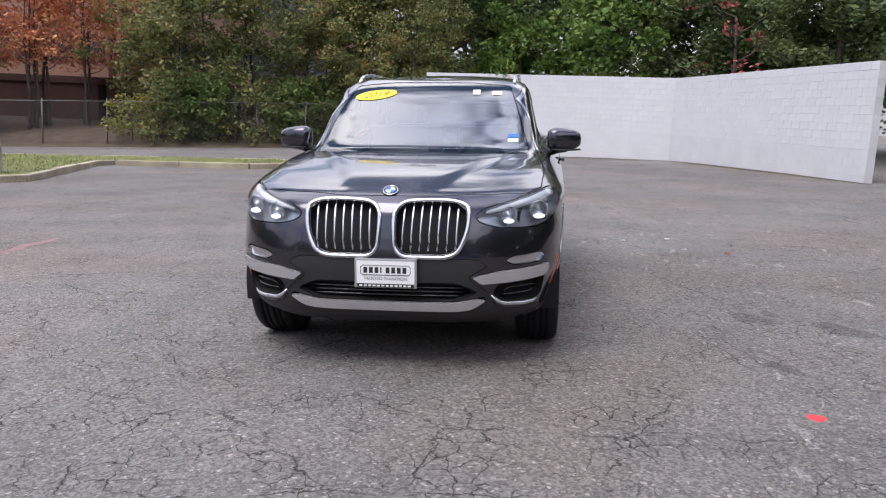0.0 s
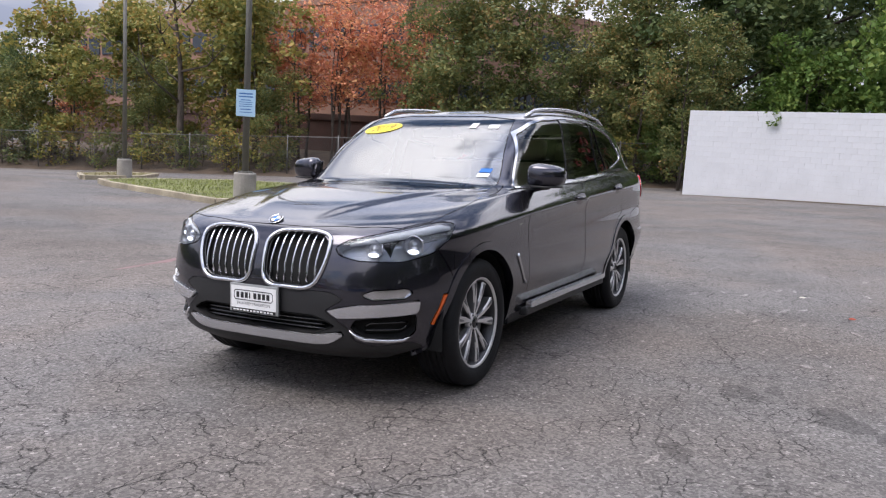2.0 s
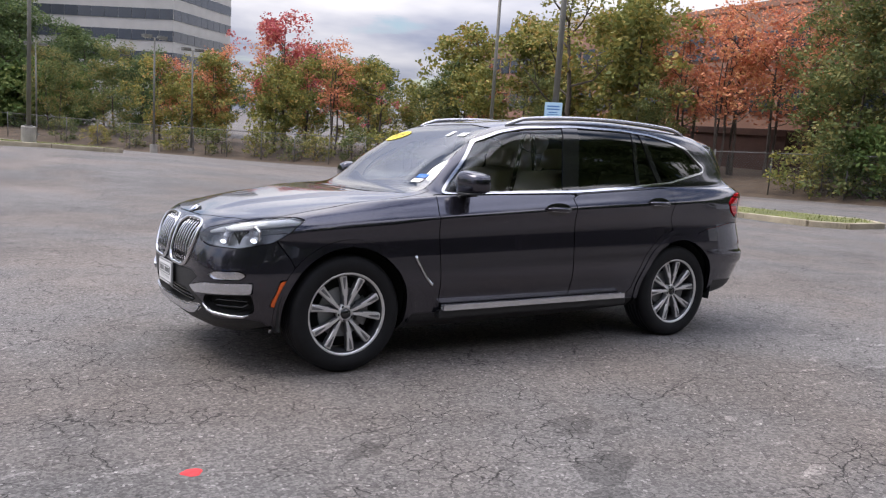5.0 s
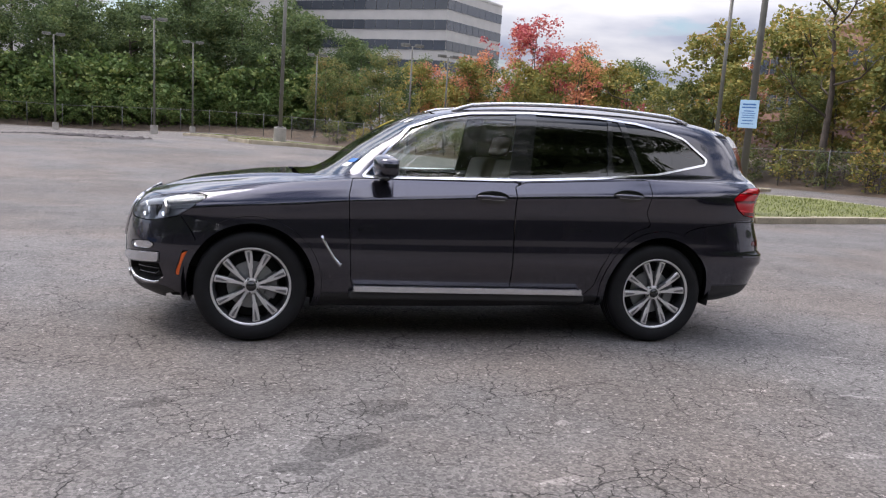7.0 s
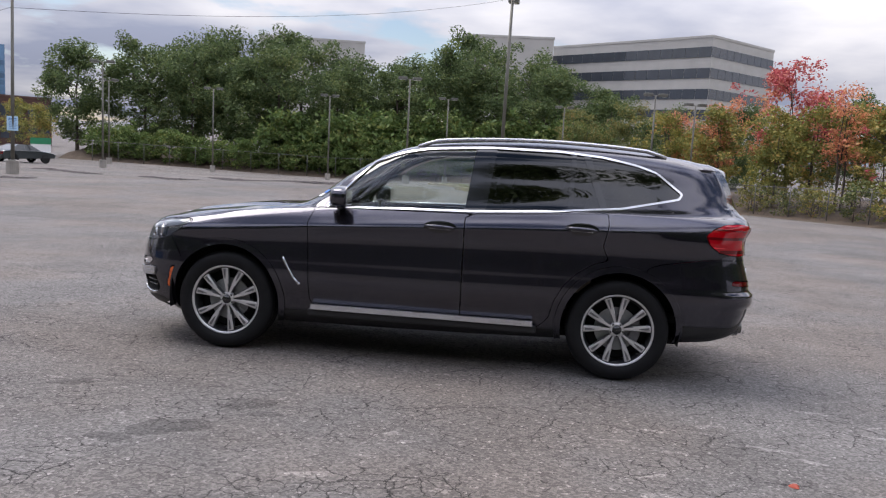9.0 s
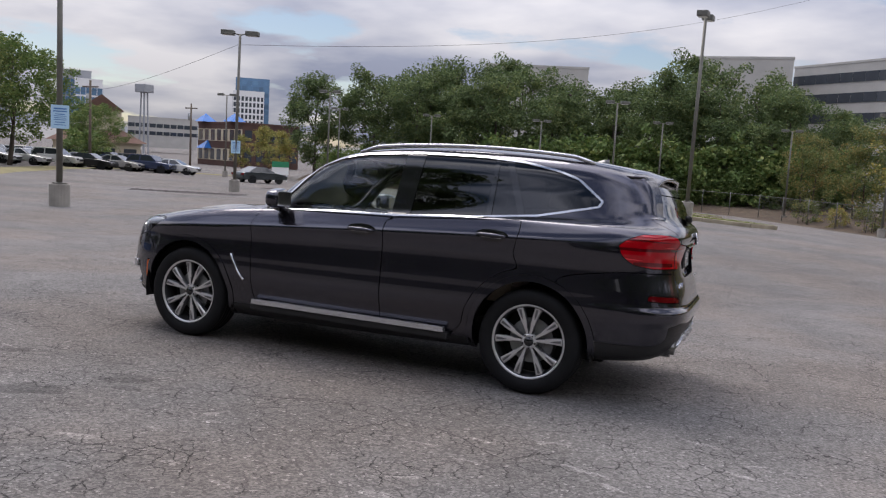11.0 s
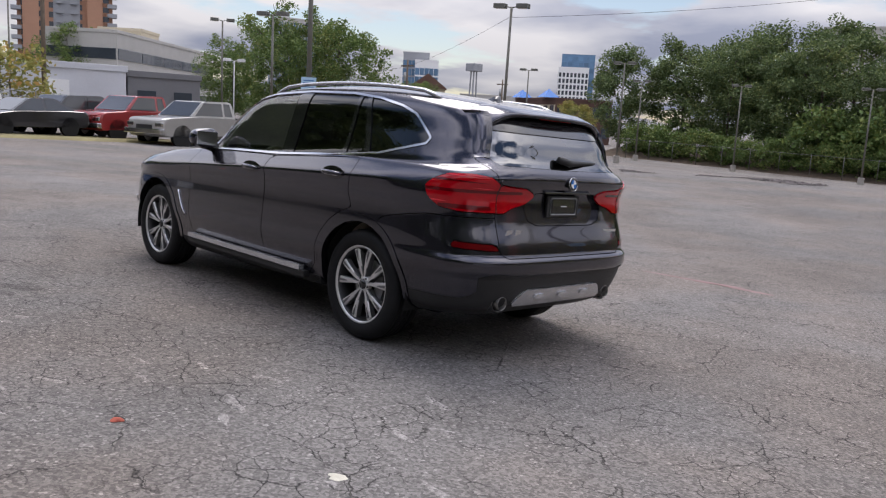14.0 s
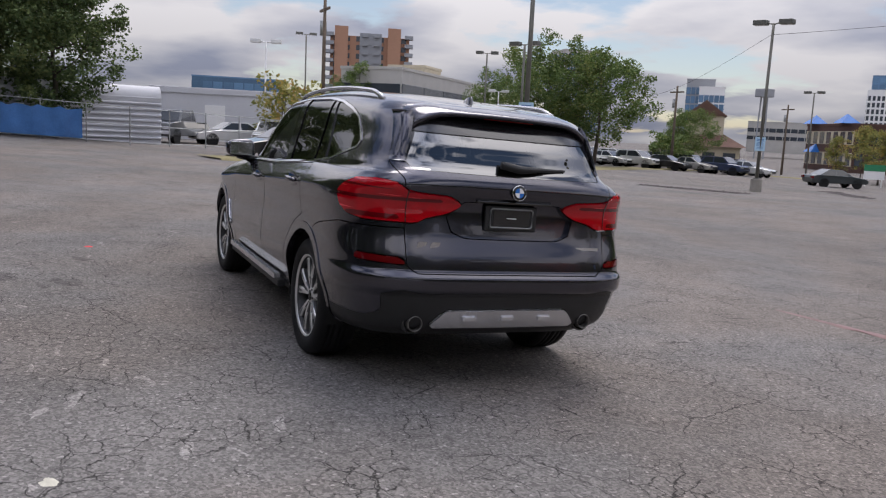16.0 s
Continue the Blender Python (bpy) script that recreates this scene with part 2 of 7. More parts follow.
def on_ground(x, y, rz=0.0, lift=0.0):
    return pose(x, y, ground_z(x, y) + lift, 0, 0, rz)


def ground_patch(name, x0, x1, y0, y1, step, lift):
    xs = np.arange(x0, x1 + 1e-6, step)
    ys = np.arange(y0, y1 + 1e-6, step)
    return ground_mesh(name, xs, ys, lift)


def ground_mesh(name, xs, ys, lift=0.0):
    vs = [(x, y, ground_z(x, y) + lift) for y in ys for x in xs]
    n = len(xs)
    fs = [(j * n + i, j * n + i + 1, (j + 1) * n + i + 1, (j + 1) * n + i) for j in range(len(ys) - 1) for i in range(n - 1)]
    return mesh_from(name, vs, fs, True)


def asphalt(name="worn asphalt", tone=1.0):
    """Old asphalt: pale stone grit, alligator cracks, worn and dark stains."""
    m, n, l, b = principled(name)
    geo = n.new("ShaderNodeNewGeometry")

    def noise_at(scale, detail=4, rough=0.55):
        t = n.new("ShaderNodeTexNoise")
        t.inputs["Scale"].default_value, t.inputs["Detail"].default_value, t.inputs["Roughness"].default_value = scale, detail, rough
        l.new(geo.outputs["Position"], t.inputs["Vector"])
        return t

    def ramp(src, p0, p1, c0=0.0, c1=1.0):
        r = n.new("ShaderNodeMapRange")
        r.interpolation_type = "SMOOTHSTEP"
        r.inputs["From Min"].default_value, r.inputs["From Max"].default_value = p0, p1
        r.inputs["To Min"].default_value, r.inputs["To Max"].default_value = c0, c1
        l.new(src, r.inputs["Value"])
        return r.outputs[0]

    def math2(op, a, c):
        q = n.new("ShaderNodeMath"); q.operation = op
        for i, s in enumerate((a, c)):
            if isinstance(s, (int, float)):
                q.inputs[i].default_value = s
            else:
                l.new(s, q.inputs[i])
        return q.outputs[0]

    stain = noise_at(0.16, 6, 0.6)
    patch = noise_at(0.9, 5)
    grit = noise_at(95, 2, 0.7)
    warp = noise_at(2.2, 5, 0.65)
    wmix = n.new("ShaderNodeVectorMath"); wmix.operation = "SCALE"; wmix.inputs["Scale"].default_value = 0.30
    l.new(warp.outputs["Color"], wmix.inputs[0])
    wadd = n.new("ShaderNodeVectorMath"); wadd.operation = "ADD"
    l.new(geo.outputs["Position"], wadd.inputs[0]); l.new(wmix.outputs[0], wadd.inputs[1])

    def crack(scale, width):
        v = n.new("ShaderNodeTexVoronoi")
        v.feature = "DISTANCE_TO_EDGE"
        v.voronoi_dimensions = "2D"
        v.inputs["Scale"].default_value = scale
        l.new(wadd.outputs[0], v.inputs["Vector"])
        return ramp(v.outputs["Distance"], 0.0, width, 1.0, 0.0)

    mask_a = ramp(noise_at(0.5, 4).outputs["Fac"], 0.30, 0.48)
    mask_b = ramp(noise_at(3.1, 3).outputs["Fac"], 0.38, 0.60)
    cracks = math2("MAXIMUM", math2("MULTIPLY", crack(8.0, 0.042), math2("MULTIPLY", mask_b, mask_a)), math2("MULTIPLY", crack(1.35, 0.011), mask_b))
    stones = n.new("ShaderNodeTexVoronoi")
    stones.inputs["Scale"].default_value = 75
    stones.inputs["Randomness"].default_value = 1.0
    l.new(geo.outputs["Position"], stones.inputs["Vector"])
    sep = n.new("ShaderNodeSeparateColor")
    l.new(stones.outputs["Color"], sep.inputs[0])
    val = math2("MULTIPLY", ramp(stain.outputs["Fac"], 0.3, 0.7, 0.82, 1.16), ramp(patch.outputs["Fac"], 0.3, 0.7, 0.90, 1.10))
    val = math2("MULTIPLY", val, ramp(sep.outputs[0], 0.0, 1.0, 0.70, 1.31))
    val = math2("MULTIPLY", val, ramp(grit.outputs["Fac"], 0.3, 0.7, 0.80, 1.20))
    pale = ramp(sep.outputs[1], 0.955, 0.985, 0.0, 0.9)
    val = math2("ADD", val, pale)
    # whitish scuffs where the binder has worn away
    worn = math2("MULTIPLY", ramp(noise_at(1.7, 7, 0.7).outputs["Fac"], 0.60, 0.72), ramp(noise_at(14, 4, 0.7).outputs["Fac"], 0.42, 0.60))
    val = math2("ADD", math2("MULTIPLY", val, 0.94), math2("MULTIPLY", worn, 0.55))
    val = math2("MULTIPLY", val, math2("SUBTRACT", 1.0, math2("MULTIPLY", cracks, 0.82)))
    hue = n.new("ShaderNodeMixRGB")
    hue.inputs[1].default_value = (0.170 * tone, 0.149 * tone, 0.134 * tone, 1)
    hue.inputs[2].default_value = (0.150 * tone, 0.142 * tone, 0.137 * tone, 1)
    l.new(ramp(noise_at(0.35, 4).outputs["Fac"], 0.38, 0.62), hue.inputs[0])
    sc = n.new("ShaderNodeVectorMath"); sc.operation = "SCALE"
    l.new(hue.outputs[0], sc.inputs[0]); l.new(val, sc.inputs["Scale"])
    l.new(sc.outputs[0], b.inputs["Base Color"])
    b.inputs["Roughness"].default_value = 0.88
    b.inputs["Specular IOR Level"].default_value = 0.25
    hgt = math2("SUBTRACT", math2("MULTIPLY", sep.outputs[0], 0.35), math2("MULTIPLY", cracks, 1.2))
    bn = n.new("ShaderNodeBump")
    bn.inputs["Strength"].default_value, bn.inputs["Distance"].default_value = 0.55, 0.008
    l.new(hgt, bn.inputs["Height"])
    l.new(bn.outputs[0], b.inputs["Normal"])
    return m


M_ASPHALT = asphalt()
M_GRASS = mat("mown grass", (0.135, 0.145, 0.045), 0.9, 0, 0.5, 1.2, bump=0.6, bscale=60)
M_DRYGRASS = mat("dry verge grass", (0.19, 0.165, 0.075), 0.9, 0, 0.35, 0.8, bump=0.6, bscale=40)
M_LITTER = mat("leaf litter soil", (0.085, 0.060, 0.040), 0.95, 0, 0.45, 1.6, bump=0.6, bscale=30)
gx = [-2500, -900, -400, -200, -120] + list(range(-90, 116, 5)) + [150, 200, 400, 900, 2500]
gy = [-2500, -900, -400, -200, -140] + list(range(-110, 41, 5)) + [80, 200, 400, 900, 2500]
ground = part("ground", ground_mesh("ground", gx, gy), M_ASPHALT)
tagged(ground, "cracked grey asphalt parking lot", "ground", kind="structure")


def blob(name, cx, cy, rx, ry, rot, lift, seed, material, n=26, rough=0.3):
    """A thin irregular patch lying on the ground."""
    rnd = random.Random(seed)
    ph = [rnd.uniform(0, 6.28) for _ in range(5)]
    vs, c, s = [(cx, cy, ground_z(cx, cy) + lift)], math.cos(rot), math.sin(rot)
    for layer in (0.55, 1.0):
        for i in range(n):
            a = 2 * math.pi * i / n
            k = layer * (1 + (rough * sum(math.sin((j + 2) * a + ph[j]) / (j + 2) for j in range(5)) if layer == 1 else 0))
            x, y = rx * k * math.cos(a), ry * k * math.sin(a)
            x, y = cx + c * x - s * y, cy + s * x + c * y
            vs.append((x, y, ground_z(x, y) + (lift if layer < 1 else lift * 0.2)))
    fs = [(0, 1 + i, 1 + (i + 1) % n) for i in range(n)] + [(1 + i, 1 + n + i, 1 + n + (i + 1) % n, 1 + (i + 1) % n) for i in range(n)]
    return part(name, mesh_from(name, vs, fs, True), material)


M_OIL = asphalt("dark oil stained asphalt", 0.68)
M_PALE = asphalt("pale worn aggregate", 1.55)
M_REDPAINT = mat("red survey paint", (0.62, 0.045, 0.05), 0.8, 0, 0.35, 25)
M_REDFADED = mat("faded red paint", (0.22, 0.14, 0.135), 0.9, 0, 0.3, 8)
M_WHITEPAINT = mat("flaking white paint", (0.52, 0.50, 0.42), 0.85, 0, 0.3, 22)
for cx, cy, rx, ry, rot, sd in ((1.02, 2.72, 0.20, 0.13, 0.4, 1), (0.78, 2.22, 0.17, 0.11, 0.2, 2), (1.22, 2.95, 0.11, 0.07, 0.1, 9), (0.62, 2.38, 0.08, 0.06, 0.1, 8), (1.9, 2.1, 0.13, 0.06, 0.6, 10)):
    tagged(blob("oil_stain", cx, cy, rx, ry, rot, 0.004, sd, M_OIL), "dark oil stain soaked into the asphalt", "stain", "oil stains")
tagged(blob("paint_mark", 2.66, 2.01, 0.040, 0.045, 0.3, 0.005, 3, M_REDPAINT, rough=0.2), "small red paint mark on the asphalt", "paint mark")
tagged(blob("paint_mark", -1.3, -4.4, 0.5, 0.10, 0.1, 0.005, 4, M_REDFADED, rough=0.7), "faded red paint streak on the asphalt", "paint mark")
tagged(blob("paint_mark", -3.07, 2.285, 0.040, 0.032, 0.9, 0.005, 5, M_WHITEPAINT, rough=0.32), "flaking white paint spot on the asphalt", "paint mark")
tagged(blob("dry_leaf", -2.08, 2.735, 0.035, 0.022, 0.9, 0.012, 6, mat("dry red leaf", (0.30, 0.06, 0.035), 0.8, 0, 0.3, 30)), "small red fallen leaf on the asphalt", "leaf")
rng_g = random.Random(12)
for i in range(60):
    cx, cy = rng_g.uniform(-6, 5), rng_g.uniform(0.8, 4.6)
    if abs(cx) < 2.5 and cy < 1.3:
        continue
    r = rng_g.uniform(0.02, 0.10)
    tagged(blob("asphalt_scuff", cx, cy, r, r * rng_g.uniform(0.2, 0.5), rng_g.uniform(-0.4, 0.6), 0.004, 20 + i, M_PALE, n=16, rough=0.6),
           "pale worn scuff in the asphalt surface", "scuff", "asphalt scuffs")

# broken-up strips of old surfacing
def rubble(cx, cy, length, width, rot, seed, count):
    rnd = random.Random(seed)
    vs, fs = [], []
    for i in range(count):
        a, q = rnd.uniform(-0.5, 0.5) * length, rnd.gauss(0, 0.28) * width
        x, y = cx + a * math.cos(rot) - q * math.sin(rot), cy + a * math.sin(rot) + q * math.cos(rot)
        r, o = rnd.uniform(0.05, 0.22), len(vs)
        for j in range(5):
            t = j * 1.257 + rnd.uniform(-0.3, 0.3)
            vs.append((x + r * math.cos(t), y + r * math.sin(t), ground_z(x, y) + 0.002))
        vs.append((x, y, ground_z(x, y) + rnd.uniform(0.015, 0.07)))
        fs += [(o + j, o + (j + 1) % 5, o + 5) for j in range(5)]
    return mesh_from("rubble", vs, fs)


M_RUBBLE = mat("broken asphalt crumbs", (0.065, 0.055, 0.055), 0.95, 0, 0.4, 4, bump=0.4, bscale=50, per_island=0.4)
for cx, cy, ln, wd, rot, sd in ((8.5, -28.5, 9, 1.2, -0.85, 1), (17.0, -41.0, 14, 1.6, -1.1, 2), (20.5, -22.0, 5, 0.8, 0.3, 3), (17.5, -33.0, 11, 1.0, -0.95, 4), (27.0, -40.0, 9, 1.1, -0.7, 5)):
    tagged(part("asphalt_rubble", rubble(cx, cy, ln, wd, rot, sd, 380), M_RUBBLE), "crumbled strip of broken dark asphalt", "rubble", kind="stuff")

# ---- white painted block wall ----
M_BLOCK = mat("white painted concrete block", (0.60, 0.61, 0.635), 0.75, 0, 0.07, 1.5, bump=0.35, bscale=35, per_object=0.025)
M_JOINT = mat("grimy mortar joint", (0.57, 0.57, 0.57), 0.9, 0, 0.25, 2.5)


def block_wall(name, a, b, height, label):
    """Courses of blocks in running bond on a mortar core, from a to b on the ground."""
    length = math.hypot(b[0] - a[0], b[1] - a[1])
    m = Matrix.Translation((a[0], a[1], 0)) @ Matrix.Rotation(math.atan2(b[1] - a[1], b[0] - a[0]), 4, "Z")
    z_low = min(ground_z(*a), ground_z(*b)) - 0.1
    z_top = max(ground_z(*a), ground_z(*b)) + height
    wall = tagged(empty(name, m), label, "wall", kind="structure")
    core = boxm(0.004, length - 0.004, -0.094, 0.094, z_low, z_top - 0.004)
    part("mortar_core", core, M_JOINT, wall)
    bm = boxm(0.003, 0.397, -0.1, 0.1, 0.003, 0.197, 0.006)
    full = bpy.data.meshes.new("block"); bm.to_mesh(full); bm.free(); full.materials.append(M_BLOCK)
    bm = boxm(0.003, 0.197, -0.1, 0.1, 0.003, 0.197, 0.006)
    half = bpy.data.meshes.new("block_half"); bm.to_mesh(half); bm.free(); half.materials.append(M_BLOCK)
    rnd = random.Random(5)
    rows = int(math.ceil((z_top - z_low) / 0.2))
    low_vs, low_fs = [], []
    for r in range(rows):
        x, z = 0.0, z_top - 0.2 * (r + 1)
        if r >= 10:
            # the lowest courses, joined
            while x < length:
                w = min(0.2 if r % 2 and x == 0 else 0.4, length - x)
                v, f = solid(x + 0.003, x + w - 0.003, -0.1, 0.1, z + 0.003, z + 0.197)
                low_fs += [tuple(i + len(low_vs) for i in q) for q in f]
                low_vs += v
                x += w
            continue
        if r % 2:
            ob = part("block", half, None, wall); ob.location = (0, 0, z); x = 0.2
        while x + 0.39 < length:
            ob = part("block", full, None, wall)
            ob.location = (x, rnd.uniform(-0.0025, 0.0025), z)
            x += 0.4
        if length - x > 0.05:
            ob = part("block", half, None, wall)
            ob.location = (x, 0, z); ob.scale = ((length - x) / 0.2, 1, 1)
    tagged(part("block_courses", mesh_from("block_courses", low_vs, low_fs), M_BLOCK, wall), kind="stuff")
    return wall


WALL_F, WALL_C, WALL_E = (-28.3, -3.85), (-24.0, 5.9), (-13.1, 8.4)
tagged(blob("leaf_drift", -25.8, 1.2, 0.30, 4.6, -0.41, 0.03, 31, M_LITTER, n=40), "drift of dead leaves along the white wall", "leaves", kind="stuff")
tagged(blob("leaf_drift", -18.6, 6.95, 5.0, 0.22, 0.225, 0.03, 32, M_LITTER, n=40), "drift of dead leaves along the white wall", "leaves", kind="stuff")


# ---- kerbed islands and verges ----
M_BLADES = mat("grass blades", (0.19, 0.215, 0.055), 0.8, 0, 0.3, 0.8, per_island=0.45)
rk = random.Random(8)


def island(name, pts, label, material=M_GRASS):
    """Grass inside a ring of separate kerb stones; pts run round it."""
    isl = tagged(empty(name), label, "traffic island", kind="structure")
    n = len(pts)
    area = sum(p[0] * q[1] - q[0] * p[1] for p, q in zip(pts, pts[1:] + pts[:1]))
    vs = [(p[0], p[1], ground_z(*p) + 0.14) for p in pts]
    part("grass", mesh_from("grass", vs, [tuple(range(n)) if area > 0 else tuple(range(n))[::-1]]), material, isl)
    for p, q in zip(pts, pts[1:] + pts[:1]):
        ln = math.hypot(q[0] - p[0], q[1] - p[1])
        k = max(1, round(ln / 1.8))
        for i in range(k):
            u, v = i / k, (i + 1) / k
            x0, y0, x1, y1 = p[0] + (q[0] - p[0]) * u, p[1] + (q[1] - p[1]) * u, p[0] + (q[0] - p[0]) * v, p[1] + (q[1] - p[1]) * v
            st = part("kerb_stone", boxm(0.006, ln / k - 0.006, -0.09, 0.09, -0.1, 0.155, 0.02), M_KERB, isl)
            pitch = math.atan2(ground_z(x1, y1) - ground_z(x0, y0), ln / k)
            st.matrix_basis = Matrix.Translation((x0, y0, ground_z(x0, y0) + rk.uniform(-0.008, 0.008))) @ Matrix.Rotation(math.atan2(y1 - y0, x1 - x0), 4, "Z") @ Matrix.Rotation(-pitch, 4, "Y")
    # blades standing in the turf
    poly_pts = np.array(pts)
    rs = np.random.RandomState(n)
    count = int(min(9000, abs(area) / 2 * 110))
    xy = rs.uniform(poly_pts.min(0), poly_pts.max(0), (count, 2))
    inside = np.zeros(count, bool)
    for p, q in zip(pts, pts[1:] + pts[:1]):
        hit = (p[1] <= xy[:, 1]) != (q[1] <= xy[:, 1])
        inside ^= hit & (xy[:, 0] < p[0] + (xy[:, 1] - p[1]) * (q[0] - p[0]) / (q[1] - p[1] if q[1] != p[1] else 1e-9))
    vs, fs = [], []
    for x, y in xy[inside]:
        a, h, w = rs.uniform(0, 6.28), rs.uniform(0.03, 0.10), rs.uniform(0.006, 0.016)
        z, o = ground_z(x, y) + 0.13, len(vs)
        lx, ly = rs.uniform(-0.05, 0.05, 2)
        vs += [(x - w * math.cos(a), y - w * math.sin(a), z), (x + w * math.cos(a), y + w * math.sin(a), z), (x + lx, y + ly, z + h)]
        fs.append((o, o + 1, o + 2))
    tagged(part("grass_blades", mesh_from("grass_blades", vs, fs), M_BLADES if material is M_GRASS else M_DRYGRASS, isl), kind="stuff")
    return isl


island("island", [(-9.5, -9.75), (-9.05, -10.1), (-9.0, -10.9), (-11.4, -17.6), (-12.2, -18.9), (-14.3, -19.8), (-18.3, -19.0), (-18.4, -13.0), (-18.2, -7.2), (-17.2, -6.2), (-15.6, -6.2), (-15.1, -6.9), (-15.9, -11.2), (-15.4, -11.5)],
       "grassy traffic island with a worn concrete kerb")
island("island", [(1.6, -29.0), (-2.2, -29.4), (-3.2, -31.0), (-2.6, -33.0), (1.2, -36.5), (2.6, -33.0)], "grassy traffic island with a worn concrete kerb")
island("island", [(3.2, -45.5), (0.5, -46.0), (0.0, -50.0), (3.5, -55.0), (6.2, -52.0)], "grassy traffic island with a worn concrete kerb")
island("island", [(-13.5, -21.4), (-16.8, -22.2), (-22.0, -27.0), (-21.0, -28.6), (-16.5, -25.4)], "grassy traffic island with a worn concrete kerb", M_DRYGRASS)


def strip(name, line, width, lift, material, label, category="verge", bank=0.0):
    vs = []
    for i, p in enumerate(line):
        a, b = line[max(i - 1, 0)], line[min(i + 1, len(line) - 1)]
        d = Vector((b[0] - a[0], b[1] - a[1], 0)).normalized()
        nrm = Vector((-d.y, d.x, 0))
        for w in (0.0, 0.06, 0.22, 1.0):
            x, y = p[0] + nrm.x * width * w, p[1] + nrm.y * width * w
            vs.append((x, y, ground_z(x, y) + (lift if w else -0.02) + bank * max(0.0, min(1.0, (w - 0.06) / 0.5))))
    fs = [(4 * i + k, 4 * i + 4 + k, 4 * i + 5 + k, 4 * i + 1 + k) for i in range(len(line) - 1) for k in (0, 1, 2)]
    return tagged(part(name, mesh_from(name, vs, [f[::-1] for f in fs], True), material), label, category, kind="structure")


FENCE = [(-37.5, -3.0), (-35.0, -8.5), (-33.2, -13.0), (-31.6, -20.0), (-29.8, -29.0), (-27.0, -37.5), (-22.5, -46.5), (-17.5, -54.0), (-10.0, -64.0), (-2.0, -74.5), (6.0, -79.5), (20.0, -80.5), (36.0, -80.5), (50.0, -78.5)]
strip("verge", [(x + 1.0, y + 0.5) for x, y in FENCE], -14.0, 0.08, M_LITTER, "bank of dead leaves and soil behind the fence", bank=1.7)
strip("verge", [(24.0, -3.0), (27.5, -16.0), (40.0, -30.0), (52.0, -46.0), (60.0, -62.0), (56.0, -74.0)], 2.5, 0.06, M_DRYGRASS, "strip of dry grass at the lot's edge")

# ---- the car: one smooth body surface, cut into its panels ----
TILT = Matrix(((0.99997, -0.00017, -0.00767, 0), (-0.00017, 0.99905, -0.04359, 0), (0.00767, 0.04359, 0.99902, 0), (0, 0, 0, 1)))
car = tagged(empty("suv", TILT), "dark grey metallic SUV parked on the open asphalt lot", "car")


def ring(xf, xr, w, zs, nf=3.6, nr=5.0, af=1.05, ar=0.9, barrel=0.015):
    """Half an outline of the body seen from above: nose, flank, tail; the height follows x."""
    counts = (44, 96, 44)
    th = np.linspace(0, math.pi / 2, 300)

    def cap(n, a, x0, sign):
        y = w * np.sin(th) ** (2 / n)
        x = x0 + sign * a * np.cos(th) ** (2 / n)
        return np.stack([x, y], 1)

    def even(p, k):
        d = np.r_[0, np.cumsum(np.hypot(*np.diff(p, axis=0).T))]
        t = np.linspace(0, d[-1], k)
        return np.stack([np.interp(t, d, p[:, 0]), np.interp(t, d, p[:, 1])], 1)

    front = even(cap(nf, af, xf - af, 1), counts[0])
    rear = even(cap(nr, ar, xr + ar, -1)[::-1], counts[2])
    side = np.stack([np.linspace(xf - af, xr + ar, counts[1] + 2)[1:-1], np.full(counts[1], w)], 1)
    p = np.concatenate([front, side, rear])
    mid, half = (xf + xr) / 2, (xf - xr) / 2
    p[:, 1] *= 1 - barrel * ((p[:, 0] - mid) / half) ** 2
    zx = np.array(zs, float)
    z = np.polyval(np.polyfit(zx[:, 0], zx[:, 1], len(zx) - 1), p[:, 0])
    return np.column_stack([p, z])


